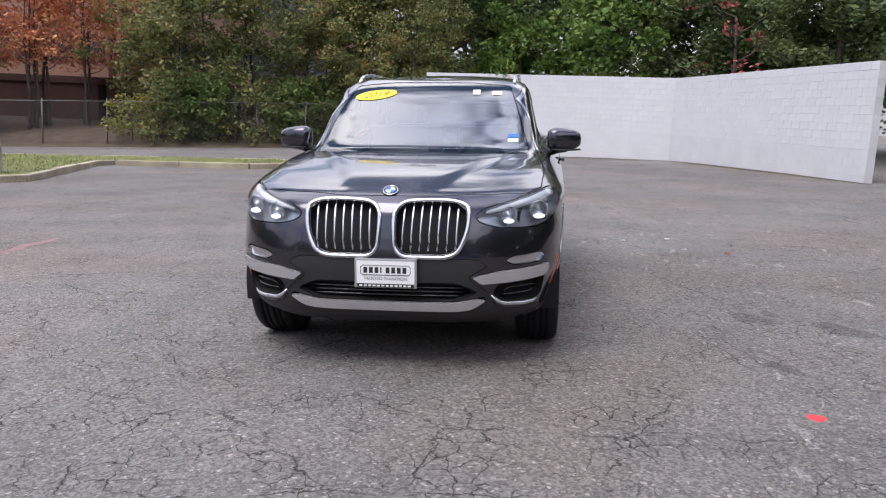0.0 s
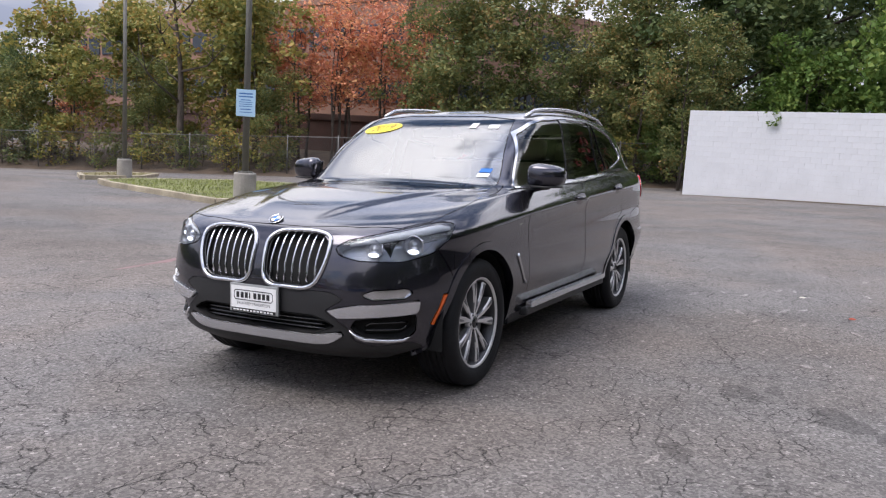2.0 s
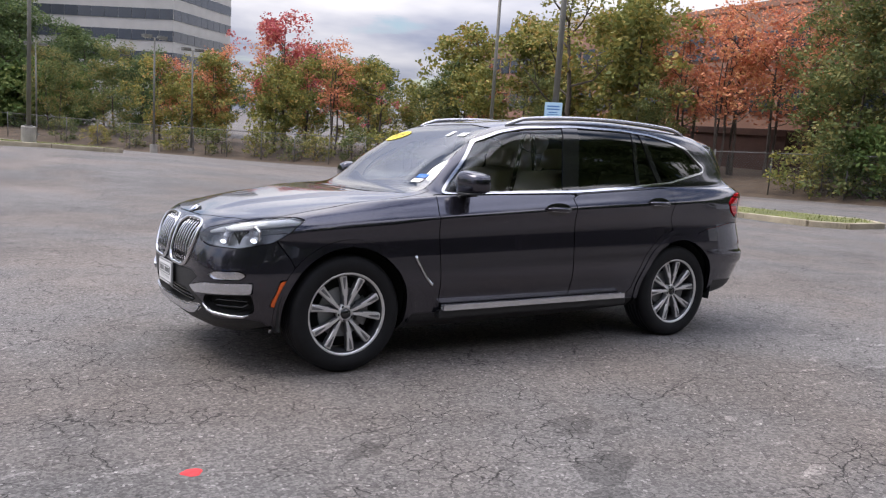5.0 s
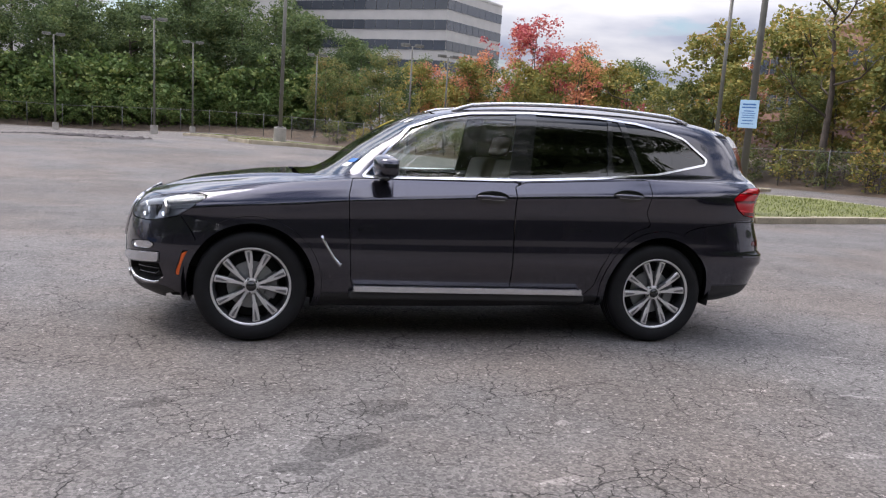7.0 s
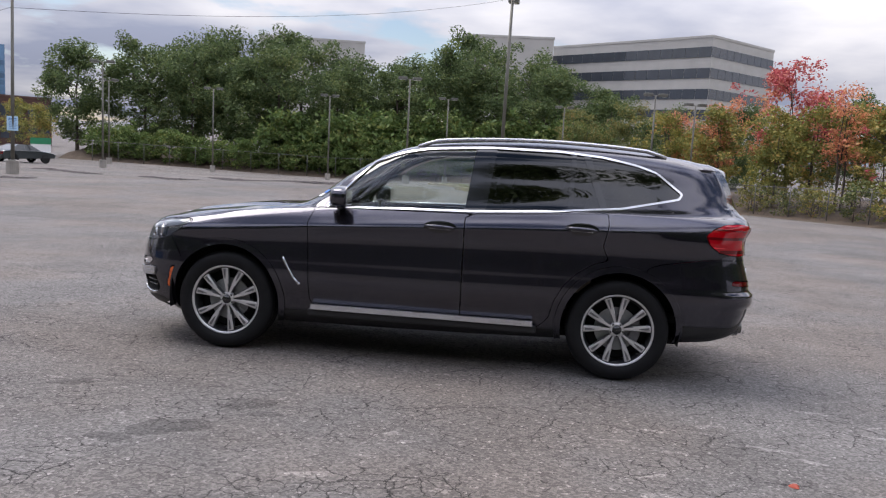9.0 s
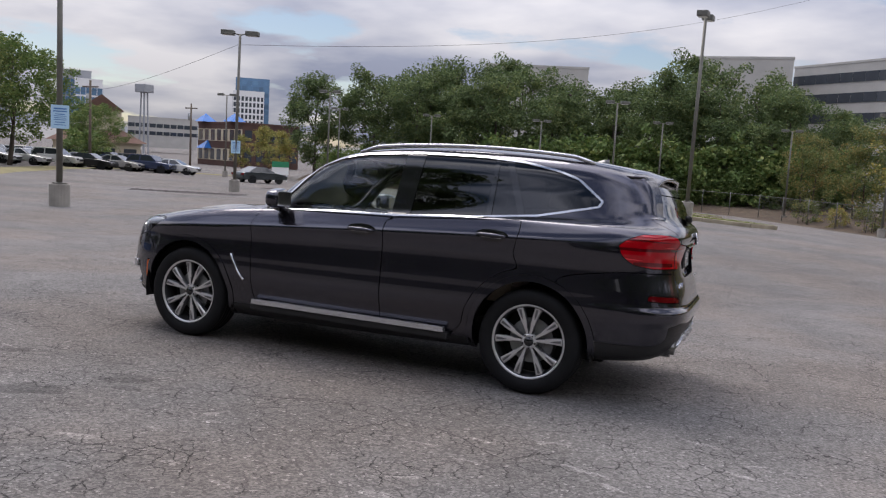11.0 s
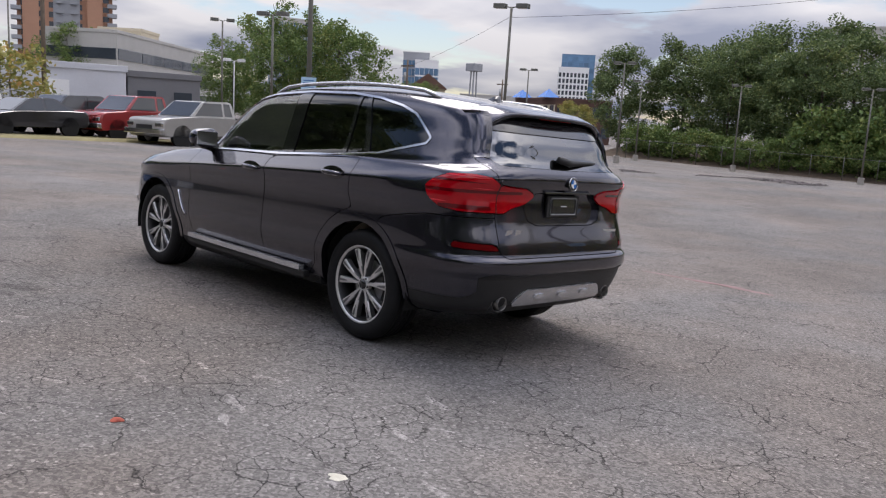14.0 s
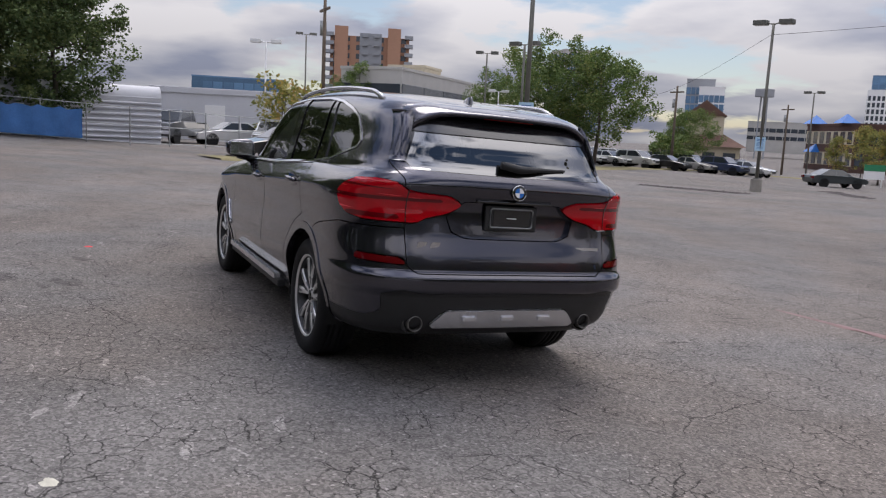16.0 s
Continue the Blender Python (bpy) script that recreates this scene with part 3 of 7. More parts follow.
RINGS = [
    ring(2.13, -2.25, 0.790, ((2.2, 0.245), (0, 0.235), (-2.3, 0.315))),
    ring(2.225, -2.335, 0.865, ((2.2, 0.305), (0, 0.30), (-2.3, 0.365))),
    ring(2.262, -2.390, 0.902, ((2.2, 0.43), (0, 0.43), (-2.3, 0.48))),
    ring(2.275, -2.410, 0.934, ((2.2, 0.56), (0, 0.545), (-2.3, 0.61))),
    ring(2.265, -2.395, 0.933, ((2.2, 0.68), (0, 0.70), (-2.3, 0.74))),
    ring(2.240, -2.350, 0.925, ((2.2, 0.78), (0, 0.90), (-2.3, 0.90))),
    ring(2.205, -2.335, 0.933, ((2.2, 0.855), (1.07, 0.925), (-1.3, 1.06), (-2.3, 1.05))),
    ring(2.150, -2.375, 0.898, ((2.2, 0.905), (1.07, 0.985), (-1.3, 1.125), (-2.3, 1.145))),
    ring(2.040, -2.365, 0.845, ((2.1, 0.940), (1.07, 1.045), (-1.3, 1.185), (-2.3, 1.185)), nf=3.2),
    ring(1.500, -2.340, 0.806, ((1.5, 1.052), (0.7, 1.085), (-0.4, 1.130), (-2.3, 1.215)), nf=2.9, af=0.85),
    ring(0.985, -2.315, 0.790, ((1.0, 1.120), (0.0, 1.125), (-1.36, 1.215), (-2.3, 1.245)), nf=3.8, af=0.50, nr=4.5),
    ring(0.640, -2.255, 0.738, ((0.64, 1.355), (-1.0, 1.375), (-2.2, 1.375)), nf=4.2, af=0.50, nr=4.6),
    ring(0.305, -2.140, 0.668, ((0.30, 1.545), (-0.6, 1.590), (-2.1, 1.520)), nf=4.2, af=0.50, nr=4.8),
    ring(0.150, -2.060, 0.585, ((0.15, 1.592), (-0.6, 1.643), (-2.05, 1.572)), nf=3.8, af=0.50, nr=5.0),
    ring(0.040, -2.000, 0.430, ((0.04, 1.612), (-0.6, 1.662), (-2.0, 1.590)), nf=2.5, af=0.48, nr=3.6),
    ring(-0.020, -1.950, 0.210, ((0.0, 1.622), (-0.6, 1.672), (-1.95, 1.600)), nf=2.5, af=0.45, nr=3.6),
    ring(-0.040, -1.930, 0.0, ((0.0, 1.624), (-0.6, 1.675), (-1.93, 1.602)), nf=2.5, af=0.45, nr=3.6),
]
STEPS = [3, 6, 8, 10, 9, 7, 6, 6, 12, 12, 12, 10, 5, 5, 5, 4]


def loft(keys, steps):
    rows = []
    for k in range(len(keys) - 1):
        p0, p1, p2, p3 = keys[max(k - 1, 0)], keys[k], keys[k + 1], keys[min(k + 2, len(keys) - 1)]
        d1, d0, d2 = np.linalg.norm(p2 - p1, axis=1), np.linalg.norm(p1 - p0, axis=1), np.linalg.norm(p3 - p2, axis=1)
        e1, e0, e2 = (np.maximum(d, 1e-4)[:, None] for d in (d1, d0, d2))
        m1 = (p2 - p1) / e1 if k == 0 else ((p1 - p0) / e0 * e1 + (p2 - p1) / e1 * e0) / (e0 + e1)
        m2 = (p2 - p1) / e1 if k == len(keys) - 2 else ((p2 - p1) / e1 * e2 + (p3 - p2) / e2 * e1) / (e1 + e2)
        for i in range(steps[k]):
            s = i / steps[k]
            rows.append((2 * s**3 - 3 * s**2 + 1) * p1 + (s**3 - 2 * s**2 + s) * e1 * m1 + (-2 * s**3 + 3 * s**2) * p2 + (s**3 - s**2) * e1 * m2)
    rows.append(keys[-1])
    return np.array(rows)


GRID = loft(RINGS, STEPS)
RN, CN = GRID.shape[:2]
# raised centre of the bonnet between two creases
gx_, gy_, gz_ = GRID[..., 0], GRID[..., 1], GRID[..., 2]
line_ = 0.20 + (2.12 - gx_) * 0.40
dome_ = np.clip((line_ - gy_) / 0.07 + 0.5, 0, 1)
dome_ = dome_ * dome_ * (3 - 2 * dome_) * np.clip((2.12 - gx_) / 0.25, 0, 1) * np.clip((gx_ - 0.95) / 0.15, 0, 1)
GRID[..., 2] += 0.017 * dome_ * (gz_ > 0.9)
# ledge of the rear bumper
step_ = lambda v, a, b: np.clip((v - a) / (b - a), 0, 1)
GRID[..., 0] -= 0.024 * step_(gz_, 0.565, 0.585) * (1 - step_(gz_, 0.665, 0.685)) * step_(-gx_, 1.9, 2.2)
GRID[..., 1] += 0.004 * step_(gz_, 0.565, 0.585) * (1 - step_(gz_, 0.665, 0.685)) * step_(-gx_, 1.7, 2.0) * (gy_ > 0.5)
# shoulder crease along the flank, just under the door handles
zc_ = 1.002 - 0.05 * (gx_ + 0.135)
up_ = np.where(gz_ > zc_, 1 - step_(gz_, zc_, zc_ + 0.11), step_(gz_, zc_ - 0.034, zc_))
GRID[..., 1] += 0.010 * up_ * step_(-gx_, -1.15, -0.75) * (1 - step_(-gx_, 1.55, 1.95)) * (gy_ > 0.7)
du = np.gradient(GRID, axis=1)
dv = np.gradient(GRID, axis=0)
NORM = np.cross(dv, du)
NORM /= np.maximum(np.linalg.norm(NORM, axis=2, keepdims=True), 1e-9)
NORM[-3:] = (0, 0, 1)
if NORM[20, CN // 2, 1] < 0:
    NORM = -NORM
    NORM[-3:] = (0, 0, 1)
NORM[:, 0, 1] = NORM[:, -1, 1] = 0
SEG = np.linalg.norm(np.diff(GRID[:, :, :2], axis=1), axis=2)
UF = np.concatenate([np.zeros((RN, 1)), np.cumsum(SEG, axis=1)], axis=1)
UR = UF[:, -1:] - UF
ROWI = np.repeat(np.arange(RN)[:, None], CN, axis=1).astype(float)
# columns: x y z nx ny nz uf ur row
VERT = np.concatenate([GRID, NORM, UF[..., None], UR[..., None], ROWI[..., None]], axis=2).reshape(-1, 9)
FACES = [(r * CN + c, r * CN + c + 1, (r + 1) * CN + c + 1, (r + 1) * CN + c) for r in range(RN - 1) for c in range(CN - 1)]


class Skin:
    """Growing vertex table of the half body; regions are lists of faces."""
    def __init__(self, verts):
        self.v = [tuple(p) for p in verts]

    def split(self, faces, field):
        if not faces:
            return [], []
        used = sorted({i for f in faces for i in f})
        arr = np.array([self.v[i] for i in used])
        val = dict(zip(used, field(arr)))
        seam, inside, outside = {}, [], []

        def cross(a, b):
            key = (min(a, b), max(a, b))
            if key not in seam:
                t = val[a] / (val[a] - val[b])
                self.v.append(tuple(x + t * (y - x) for x, y in zip(self.v[a], self.v[b])))
                seam[key] = len(self.v) - 1
            return seam[key]

        for f in faces:
            signs = [val[i] < 0 for i in f]
            if all(signs):
                inside.append(f)
            elif not any(signs):
                outside.append(f)
            else:
                ins, out = [], []
                for k, i in enumerate(f):
                    j = f[(k + 1) % len(f)]
                    (ins if val[i] < 0 else out).append(i)
                    if (val[i] < 0) != (val[j] < 0):
                        c = cross(i, j)
                        ins.append(c)
                        out.append(c)
                if len(ins) > 2:
                    inside.append(tuple(ins))
                if len(out) > 2:
                    outside.append(tuple(out))
        return inside, outside


skin = Skin(VERT)
X, Y, Z, U_F, U_R, ROW = 0, 1, 2, 6, 7, 8


def poly(axes, pts, rounding=0.0, where=None):
    """Signed distance to a polygon in two of the skin's columns; where: a mask outside which it is far."""
    pts = np.array(pts, float)

    def field(a):
        p = a[:, list(axes)]
        d = np.full(len(p), 1e9)
        inside = np.zeros(len(p), bool)
        for q0, q1 in zip(pts, np.roll(pts, -1, axis=0)):
            e, w = q1 - q0, p - q0
            t = np.clip((w @ e) / (e @ e), 0, 1)
            d = np.minimum(d, np.hypot(*(w - t[:, None] * e).T))
            cond = (q0[1] <= p[:, 1]) != (q1[1] <= p[:, 1])
            xs = q0[0] + (p[:, 1] - q0[1]) * e[0] / (e[1] if abs(e[1]) > 1e-12 else 1e-12)
            inside ^= cond & (p[:, 0] < xs)
        s = np.where(inside, -d, d) - rounding
        return np.where(where(a), s, 1.0) if where else s
    return field


def offset_field(field, g):
    return lambda a: field(a) + g


def shell(faces, d=0.0, base=-0.012, mirror=False, both=False, rim=True):
    """A mesh from skin faces moved out by d, with walls along its border down to base."""
    ids = {}
    vs, ns, fs = [], [], []
    for f in faces:
        for i in f:
            if i not in ids:
                ids[i] = len(vs)
                p = skin.v[i]
                vs.append((p[0] + d * p[3], p[1] + d * p[4], p[2] + d * p[5]))
                ns.append(p[3:6])
        fs.append(tuple(ids[i] for i in f))
    back = {k: i for i, k in ids.items()}
    if rim:
        count = {}
        for f in fs:
            for a, b in zip(f, f[1:] + f[:1]):
                key = (min(a, b), max(a, b))
                count[key] = None if key in count else (a, b)
        low = {}
        for e in [e for e in count.values() if e]:
            if all(abs(vs[i][1]) < 1e-3 for i in e):
                continue
            q = []
            for i in e:
                for lift in (d, base):
                    if (i, lift) not in low:
                        p = skin.v[back[i]]
                        low[i, lift] = len(vs)
                        vs.append((p[0] + lift * p[3], p[1] + lift * p[4], p[2] + lift * p[5]))
                        ns.append(None)
                q.append((low[i, d], low[i, base]))
            fs.append((q[0][0], q[1][0], q[1][1], q[0][1]))
    if both or mirror:
        m_vs = [(x, -y, z) for x, y, z in vs]
        m_ns = [None if n is None else (n[0], -n[1], n[2]) for n in ns]
        m_fs = [f[::-1] for f in fs]
        if mirror:
            vs, ns, fs = m_vs, m_ns, m_fs
        else:
            o = len(vs)
            vs, ns, fs = vs + m_vs, ns + m_ns, fs + [tuple(i + o for i in f) for f in m_fs]
    me = mesh_from("panel", vs, fs)
    me.shade_smooth()
    me.normals_split_custom_set_from_vertices([(0, 0, 0) if n is None else tuple(n) for n in ns])
    return me


def panel(name, faces, material, parent=None, d=0.0, base=-0.012, how="pair", label="", rim=True):
    """how: pair gives one object each side, whole gives one across the middle."""
    out = []
    for m in ((False, True) if how == "pair" else (None,)):
        me = shell(faces, d, base, mirror=bool(m), both=m is None, rim=rim)
        out.append(part(name, me, material, parent or car, label))
    return out


rest = FACES
GAP = 0.0028


def take(field, gap=GAP):
    """Cut a region with a small gap round it out of the remaining skin."""
    global rest
    ins, rest = skin.split(rest, offset_field(field, -gap))
    ins, _ = skin.split(ins, offset_field(field, gap))
    return ins


front = lambda a: (a[:, X] > 1.2)
rear = lambda a: (a[:, X] < -1.0)
flank = lambda a: (a[:, Y] > 0.45)
low = lambda a: (a[:, Z] < 1.05)

# wheel openings
ARCH_R = 0.405
for ax in (1.432, -1.432):
    gone, rest = skin.split(rest, lambda a, ax=ax: np.where((a[:, Y] > 0.4) & (a[:, Z] < 0.95), np.hypot(a[:, X] - ax, a[:, Z] - 0.372) - ARCH_R, 1.0))
arch_lip = take(lambda a: np.where((a[:, Y] > 0.4) & (a[:, Z] < 0.95), np.minimum(np.hypot(a[:, X] - 1.432, a[:, Z] - 0.372), np.hypot(a[:, X] + 1.432, a[:, Z] - 0.372)) - ARCH_R - 0.045, 1.0), 0.0012)

gone, rest = skin.split(rest, lambda a: np.where((a[:, X] > 1.6) & (a[:, Y] > 0.55), a[:, Z] - 0.235 - 0.36 * (a[:, Y] - 0.60), 1.0))
# glass
KINK = ((0.715, 1.108), (0.40, 1.445), (0.20, 1.520), (0.0, 1.560), (-0.45, 1.592), (-0.95, 1.592), (-1.25, 1.570), (-1.50, 1.525), (-1.64, 1.480),
        (-1.815, 1.345), (-1.80, 1.315), (-1.40, 1.225), (-0.90, 1.175), (-0.37, 1.140))
on_green = lambda a: (a[:, Y] > 0.74 - 0.22 * (a[:, Z] - 1.1) / 0.45 - 0.06) & (a[:, Z] > 1.02)
dlo = poly((X, Z), KINK, 0.0, on_green)
window_trim = take(poly((X, Z), KINK, 0.015, on_green), 0.001)
side_glass, window_trim = skin.split(window_trim, dlo)
top_trim = window_trim


def slab(axis_x0, x1, lean):
    """Between two upright lines in side view that lean with height."""
    return lambda a: np.maximum(a[:, X] + lean * (a[:, Z] - 1.3) - axis_x0, x1 - (a[:, X] + lean * (a[:, Z] - 1.3)))


b_pillar, side_glass = skin.split(side_glass, slab(-0.31, -0.46, 0.12))
c_strip, side_glass = skin.split(side_glass, slab(-1.03, -1.065, 0.02))
d_pillar, side_glass = skin.split(side_glass, slab(-1.225, -1.275, -0.38))
g_front, side_glass = skin.split(side_glass, lambda a: -0.38 - a[:, X] - 0.12 * (a[:, Z] - 1.3))
g_rear, g_quarter = skin.split(side_glass, lambda a: -1.25 - (a[:, X] - 0.38 * (a[:, Z] - 1.3)))
g_rear, g_vent = skin.split(g_rear, lambda a: -1.047 - a[:, X] - 0.02 * (a[:, Z] - 1.3))

ws = poly((Y, Z), ((-1, 1.10), (0.70, 1.095), (0.705, 1.12), (0.635, 1.35), (0.56, 1.555), (0.3, 1.580), (-1, 1.588)), 0.0, lambda a: (a[:, X] > -0.2))
windscreen = take(ws, 0.002)
rw = poly((Y, Z), ((-1, 1.225), (0.585, 1.243), (0.605, 1.275), (0.525, 1.525), (-1, 1.545)), 0.02, lambda a: (a[:, X] < -1.7))
rear_glass = take(rw, 0.002)

# lamps
hl_f = poly((U_F, Z), ((0.455, 0.820), (0.50, 0.852), (0.70, 0.900), (0.86, 0.930), (0.98, 0.942), (1.08, 0.928), (1.06, 0.865), (0.98, 0.805), (0.80, 0.765), (0.58, 0.768), (0.48, 0.790)), 0.006, front)
headlight = take(hl_f)
tl_f = poly((U_R, Z), ((0.325, 1.055), (0.40, 1.088), (0.56, 1.097), (0.635, 1.106), (0.70, 1.144), (0.80, 1.155), (0.95, 1.148), (1.045, 1.118), (1.085, 1.078), (1.055, 1.01), (0.98, 0.962), (0.86, 0.945), (0.66, 0.945), (0.58, 0.943), (0.52, 0.975), (0.40, 1.002), (0.335, 1.04)), 0.006, rear)
taillight = take(tl_f)
refl_r = take(poly((U_R, Z), ((0.64, 0.725), (0.93, 0.735), (0.92, 0.765), (0.65, 0.757)), 0.004, rear))
refl_f = take(poly((X, Z), ((1.875, 0.425), (1.905, 0.425), (1.855, 0.585), (1.83, 0.585)), 0.004, lambda a: (a[:, Y] > 0.4) & (a[:, X] > 1.2)))

# nose openings
kidney = poly((U_F, Z), ((0.045, 0.845), (0.075, 0.872), (0.20, 0.884), (0.36, 0.872), (0.405, 0.835), (0.400, 0.74), (0.365, 0.655), (0.32, 0.628), (0.10, 0.628), (0.065, 0.65), (0.042, 0.74)), 0.008, front)
kidney_hole = take(kidney, 0.0)
fog = take(poly((U_F, Z), ((0.62, 0.598), (0.66, 0.577), (0.84, 0.585), (0.87, 0.61), (0.84, 0.625), (0.67, 0.615)), 0.006, front))
fog_bar = take(poly((U_F, Z), ((0.445, 0.512), (0.49, 0.482), (0.90, 0.507), (0.91, 0.562), (0.58, 0.540)), 0.006, front))
side_intake = take(poly((U_F, Z), ((0.58, 0.462), (0.89, 0.490), (0.88, 0.395), (0.80, 0.375), (0.62, 0.385), (0.56, 0.425)), 0.008, front))
mid_intake = take(poly((U_F, Z), ((-1, 0.475), (0.36, 0.475), (0.43, 0.448), (0.46, 0.43), (0.40, 0.405), (0.34, 0.385), (-1, 0.385)), 0.004, front))
skid = take(poly((U_F, Z), ((-1, 0.375), (0.36, 0.378), (0.50, 0.402), (0.52, 0.395), (0.44, 0.345), (0.36, 0.334), (-1, 0.330)), 0.004, front))
chin = take(poly((U_F, Z), ((-1, 0.605), (0.46, 0.605), (0.52, 0.57), (0.42, 0.51), (0.54, 0.42), (0.56, 0.36), (0.66, 0.33), (0.82, 0.345), (0.92, 0.33), (0.9, 0.2), (-1, 0.2)), 0.0, front), 0.0015)

# tail details
plate_recess = take(poly((U_R, Z), ((-1, 1.075), (0.30, 1.062), (0.40, 0.985), (0.37, 0.905), (0.29, 0.875), (-1, 0.870)), 0.006, rear))
skid_r = take(poly((U_R, Z), ((-1, 0.478), (0.38, 0.478), (0.46, 0.395), (0.44, 0.385), (-1, 0.380)), 0.006, rear))
lower_r = take(poly((U_R, Z), ((-1, 0.575), (0.52, 0.575), (0.66, 0.595), (0.76, 0.565), (0.74, 0.47), (0.82, 0.43), (1.9, 0.43), (1.9, 0.1), (-1, 0.1)), 0.0, rear), 0.0015)
hatch = take(poly((U_R, Z), ((-1, 0.680), (0.58, 0.680), (0.63, 0.72), (0.64, 0.93), (0.66, 1.17), (0.735, 1.25), (0.66, 1.42), (0.60, 1.56), (0.5, 1.565), (-1, 1.565)), 0.0, lambda a: (a[:, X] < -1.7)))
bumper_r = take(poly((X, Z), ((-2.6, 0.0), (-1.60, 0.0), (-1.60, 0.82), (-1.70, 0.855), (-2.00, 0.905), (-2.6, 0.915)), 0.0, lambda a: (a[:, X] < -1.2)))

# bonnet and doors
hood = take(poly((X, Y), ((0.9, -1), (0.94, 0.50), (0.80, 0.735), (0.98, 0.775), (1.5, 0.80), (1.85, 0.78), (2.00, 0.70), (2.09, 0.52), (2.145, 0.25), (2.155, -1)), 0.0, lambda a: (a[:, Z] > 0.84) & (a[:, X] > 0.6)))
bumper_f = take(poly((X, Z), ((1.60, 0.0), (2.6, 0.0), (2.6, 1.0), (2.0, 0.93), (1.93, 0.885), (1.80, 0.70), (1.755, 0.60)), 0.0, lambda a: (a[:, X] > 1.2) & (a[:, Z] < 0.96)))
door_zone = lambda a: (a[:, Y] > 0.3) & (a[:, Z] > 0.3)
door_f = take(poly((X, Z), ((0.80, 1.09), (0.83, 0.98), (0.795, 0.42), (0.74, 0.335), (-0.31, 0.335), (-0.305, 1.09), (-0.37, 1.118)), 0.0, door_zone))
rear_edge = [(-1.432 + 0.495 * math.cos(radians(t)), 0.372 + 0.495 * math.sin(radians(t))) for t in (5, 20, 35, 50, 65, 78)]
door_r = take(poly((X, Z), [(-0.312, 0.335), (-0.86, 0.335)] + rear_edge + [(-1.285, 0.95), (-1.315, 1.10), (-1.31, 1.18), (-0.375, 1.118), (-0.307, 1.09)], 0.0, door_zone))
sill = take(lambda a: np.where(a[:, Y] > 0.3, np.maximum(a[:, Z] - 0.333, np.abs(a[:, X]) - 1.08), 1.0), 0.001)
roof = take(lambda a: (RN - 16) - a[:, ROW], 0.0)

# panels onto the car
fender_quarter = rest
panel("quarter_panel", fender_quarter, M_PAINT, rim=True)
bonnet = panel("bonnet", hood, M_PAINT, how="whole")[0]
panel("roof_panel", roof, M_PAINT, how="whole", rim=False)
front_bumper = panel("front_bumper", bumper_f, M_PAINT, how="whole")[0]
rear_bumper = panel("rear_bumper", bumper_r, M_PAINT, how="whole")[0]
tailgate = panel("tailgate", hatch, M_PAINT, how="whole")[0]
doors_f = panel("front_door", door_f, M_PAINT)
doors_r = panel("rear_door", door_r, M_PAINT)
arch_a, arch_b = skin.split(arch_lip, lambda a: a[:, X])
for lip in (arch_a, arch_b):
    panel("wheel_arch_trim", lip, M_PAINT, d=0.006, base=-0.05)
panel("sill_trim", sill, M_TRIM, d=0.0)
panel("window_trim", top_trim, M_CHROME, d=0.005, base=-0.01, label="bright chrome window surround")
panel("pillar_cover", b_pillar, M_GLOSSBLACK, d=0.001)
panel("window_divider", c_strip + d_pillar, M_GLOSSBLACK, d=0.001)
panel("side_window", g_front, M_GLASSFRONT, d=-0.006, rim=False, label="clear front side window")
for g in (g_rear, g_vent, g_quarter):
    panel("side_window", g, M_GLASSDARK, d=-0.006, rim=False, label="dark privacy side window")
panel("windscreen", windscreen, M_GLASS, d=-0.003, rim=False, how="whole", label="reflective windscreen")
panel("rear_window", rear_glass, M_GLASSREAR, d=-0.003, rim=False, how="whole", label="tinted rear window")
panel("lower_grille", mid_intake, M_DARK, front_bumper, d=-0.06, base=0.0, how="whole")
panel("side_intake", side_intake, M_DARK, front_bumper, d=-0.05, base=0.0)
panel("bumper_insert", chin, M_TRIM, front_bumper, how="whole", d=0.0)
panel("skid_plate", skid, M_SILVER, front_bumper, d=0.012, base=-0.005, how="whole", label="silver lower skid strip")
panel("intake_bar", fog_bar, M_SILVER, front_bumper, d=0.014, base=-0.02, label="silver bar above the side intake")
panel("side_reflector", refl_f, M_AMBER, front_bumper, d=0.003, label="amber side reflector")
panel("rear_reflector", refl_r, M_REDDARK, rear_bumper, d=0.003, label="red rear reflector")
panel("bumper_lower", lower_r, M_TRIM, rear_bumper, d=0.0, how="whole")
panel("rear_skid_plate", skid_r, M_SILVER, rear_bumper, d=0.015, base=-0.01, how="whole", label="silver rear skid plate")
panel("plate_recess", plate_recess, M_PAINT, tailgate, d=-0.03, base=0.0, how="whole")

# inner body behind the panel gaps
panel("inner_body", fender_quarter + hood + bumper_f + bumper_r + door_f + door_r + arch_lip + sill + chin + lower_r, M_DARK, d=-0.022, how="whole", rim=False)
panel("headlining", roof, M_LEATHER, d=-0.05, how="whole", rim=False)

from mathutils.bvhtree import BVHTree
BVH = BVHTree.FromPolygons([tuple(p) for p in VERT[:, :3]], FACES)


def nose(y, z):
    hit = BVH.ray_cast(Vector((5, abs(y), z)), Vector((-1, 0, 0)))[0]
    return hit.x if hit else 2.2


def tail(y, z):
    hit = BVH.ray_cast(Vector((-5, abs(y), z)), Vector((1, 0, 0)))[0]
    return hit.x if hit else -2.3


def side(x, z):
    hit = BVH.ray_cast(Vector((x, 5, z)), Vector((0, -1, 0)))[0]
    return hit.y if hit else 0.9


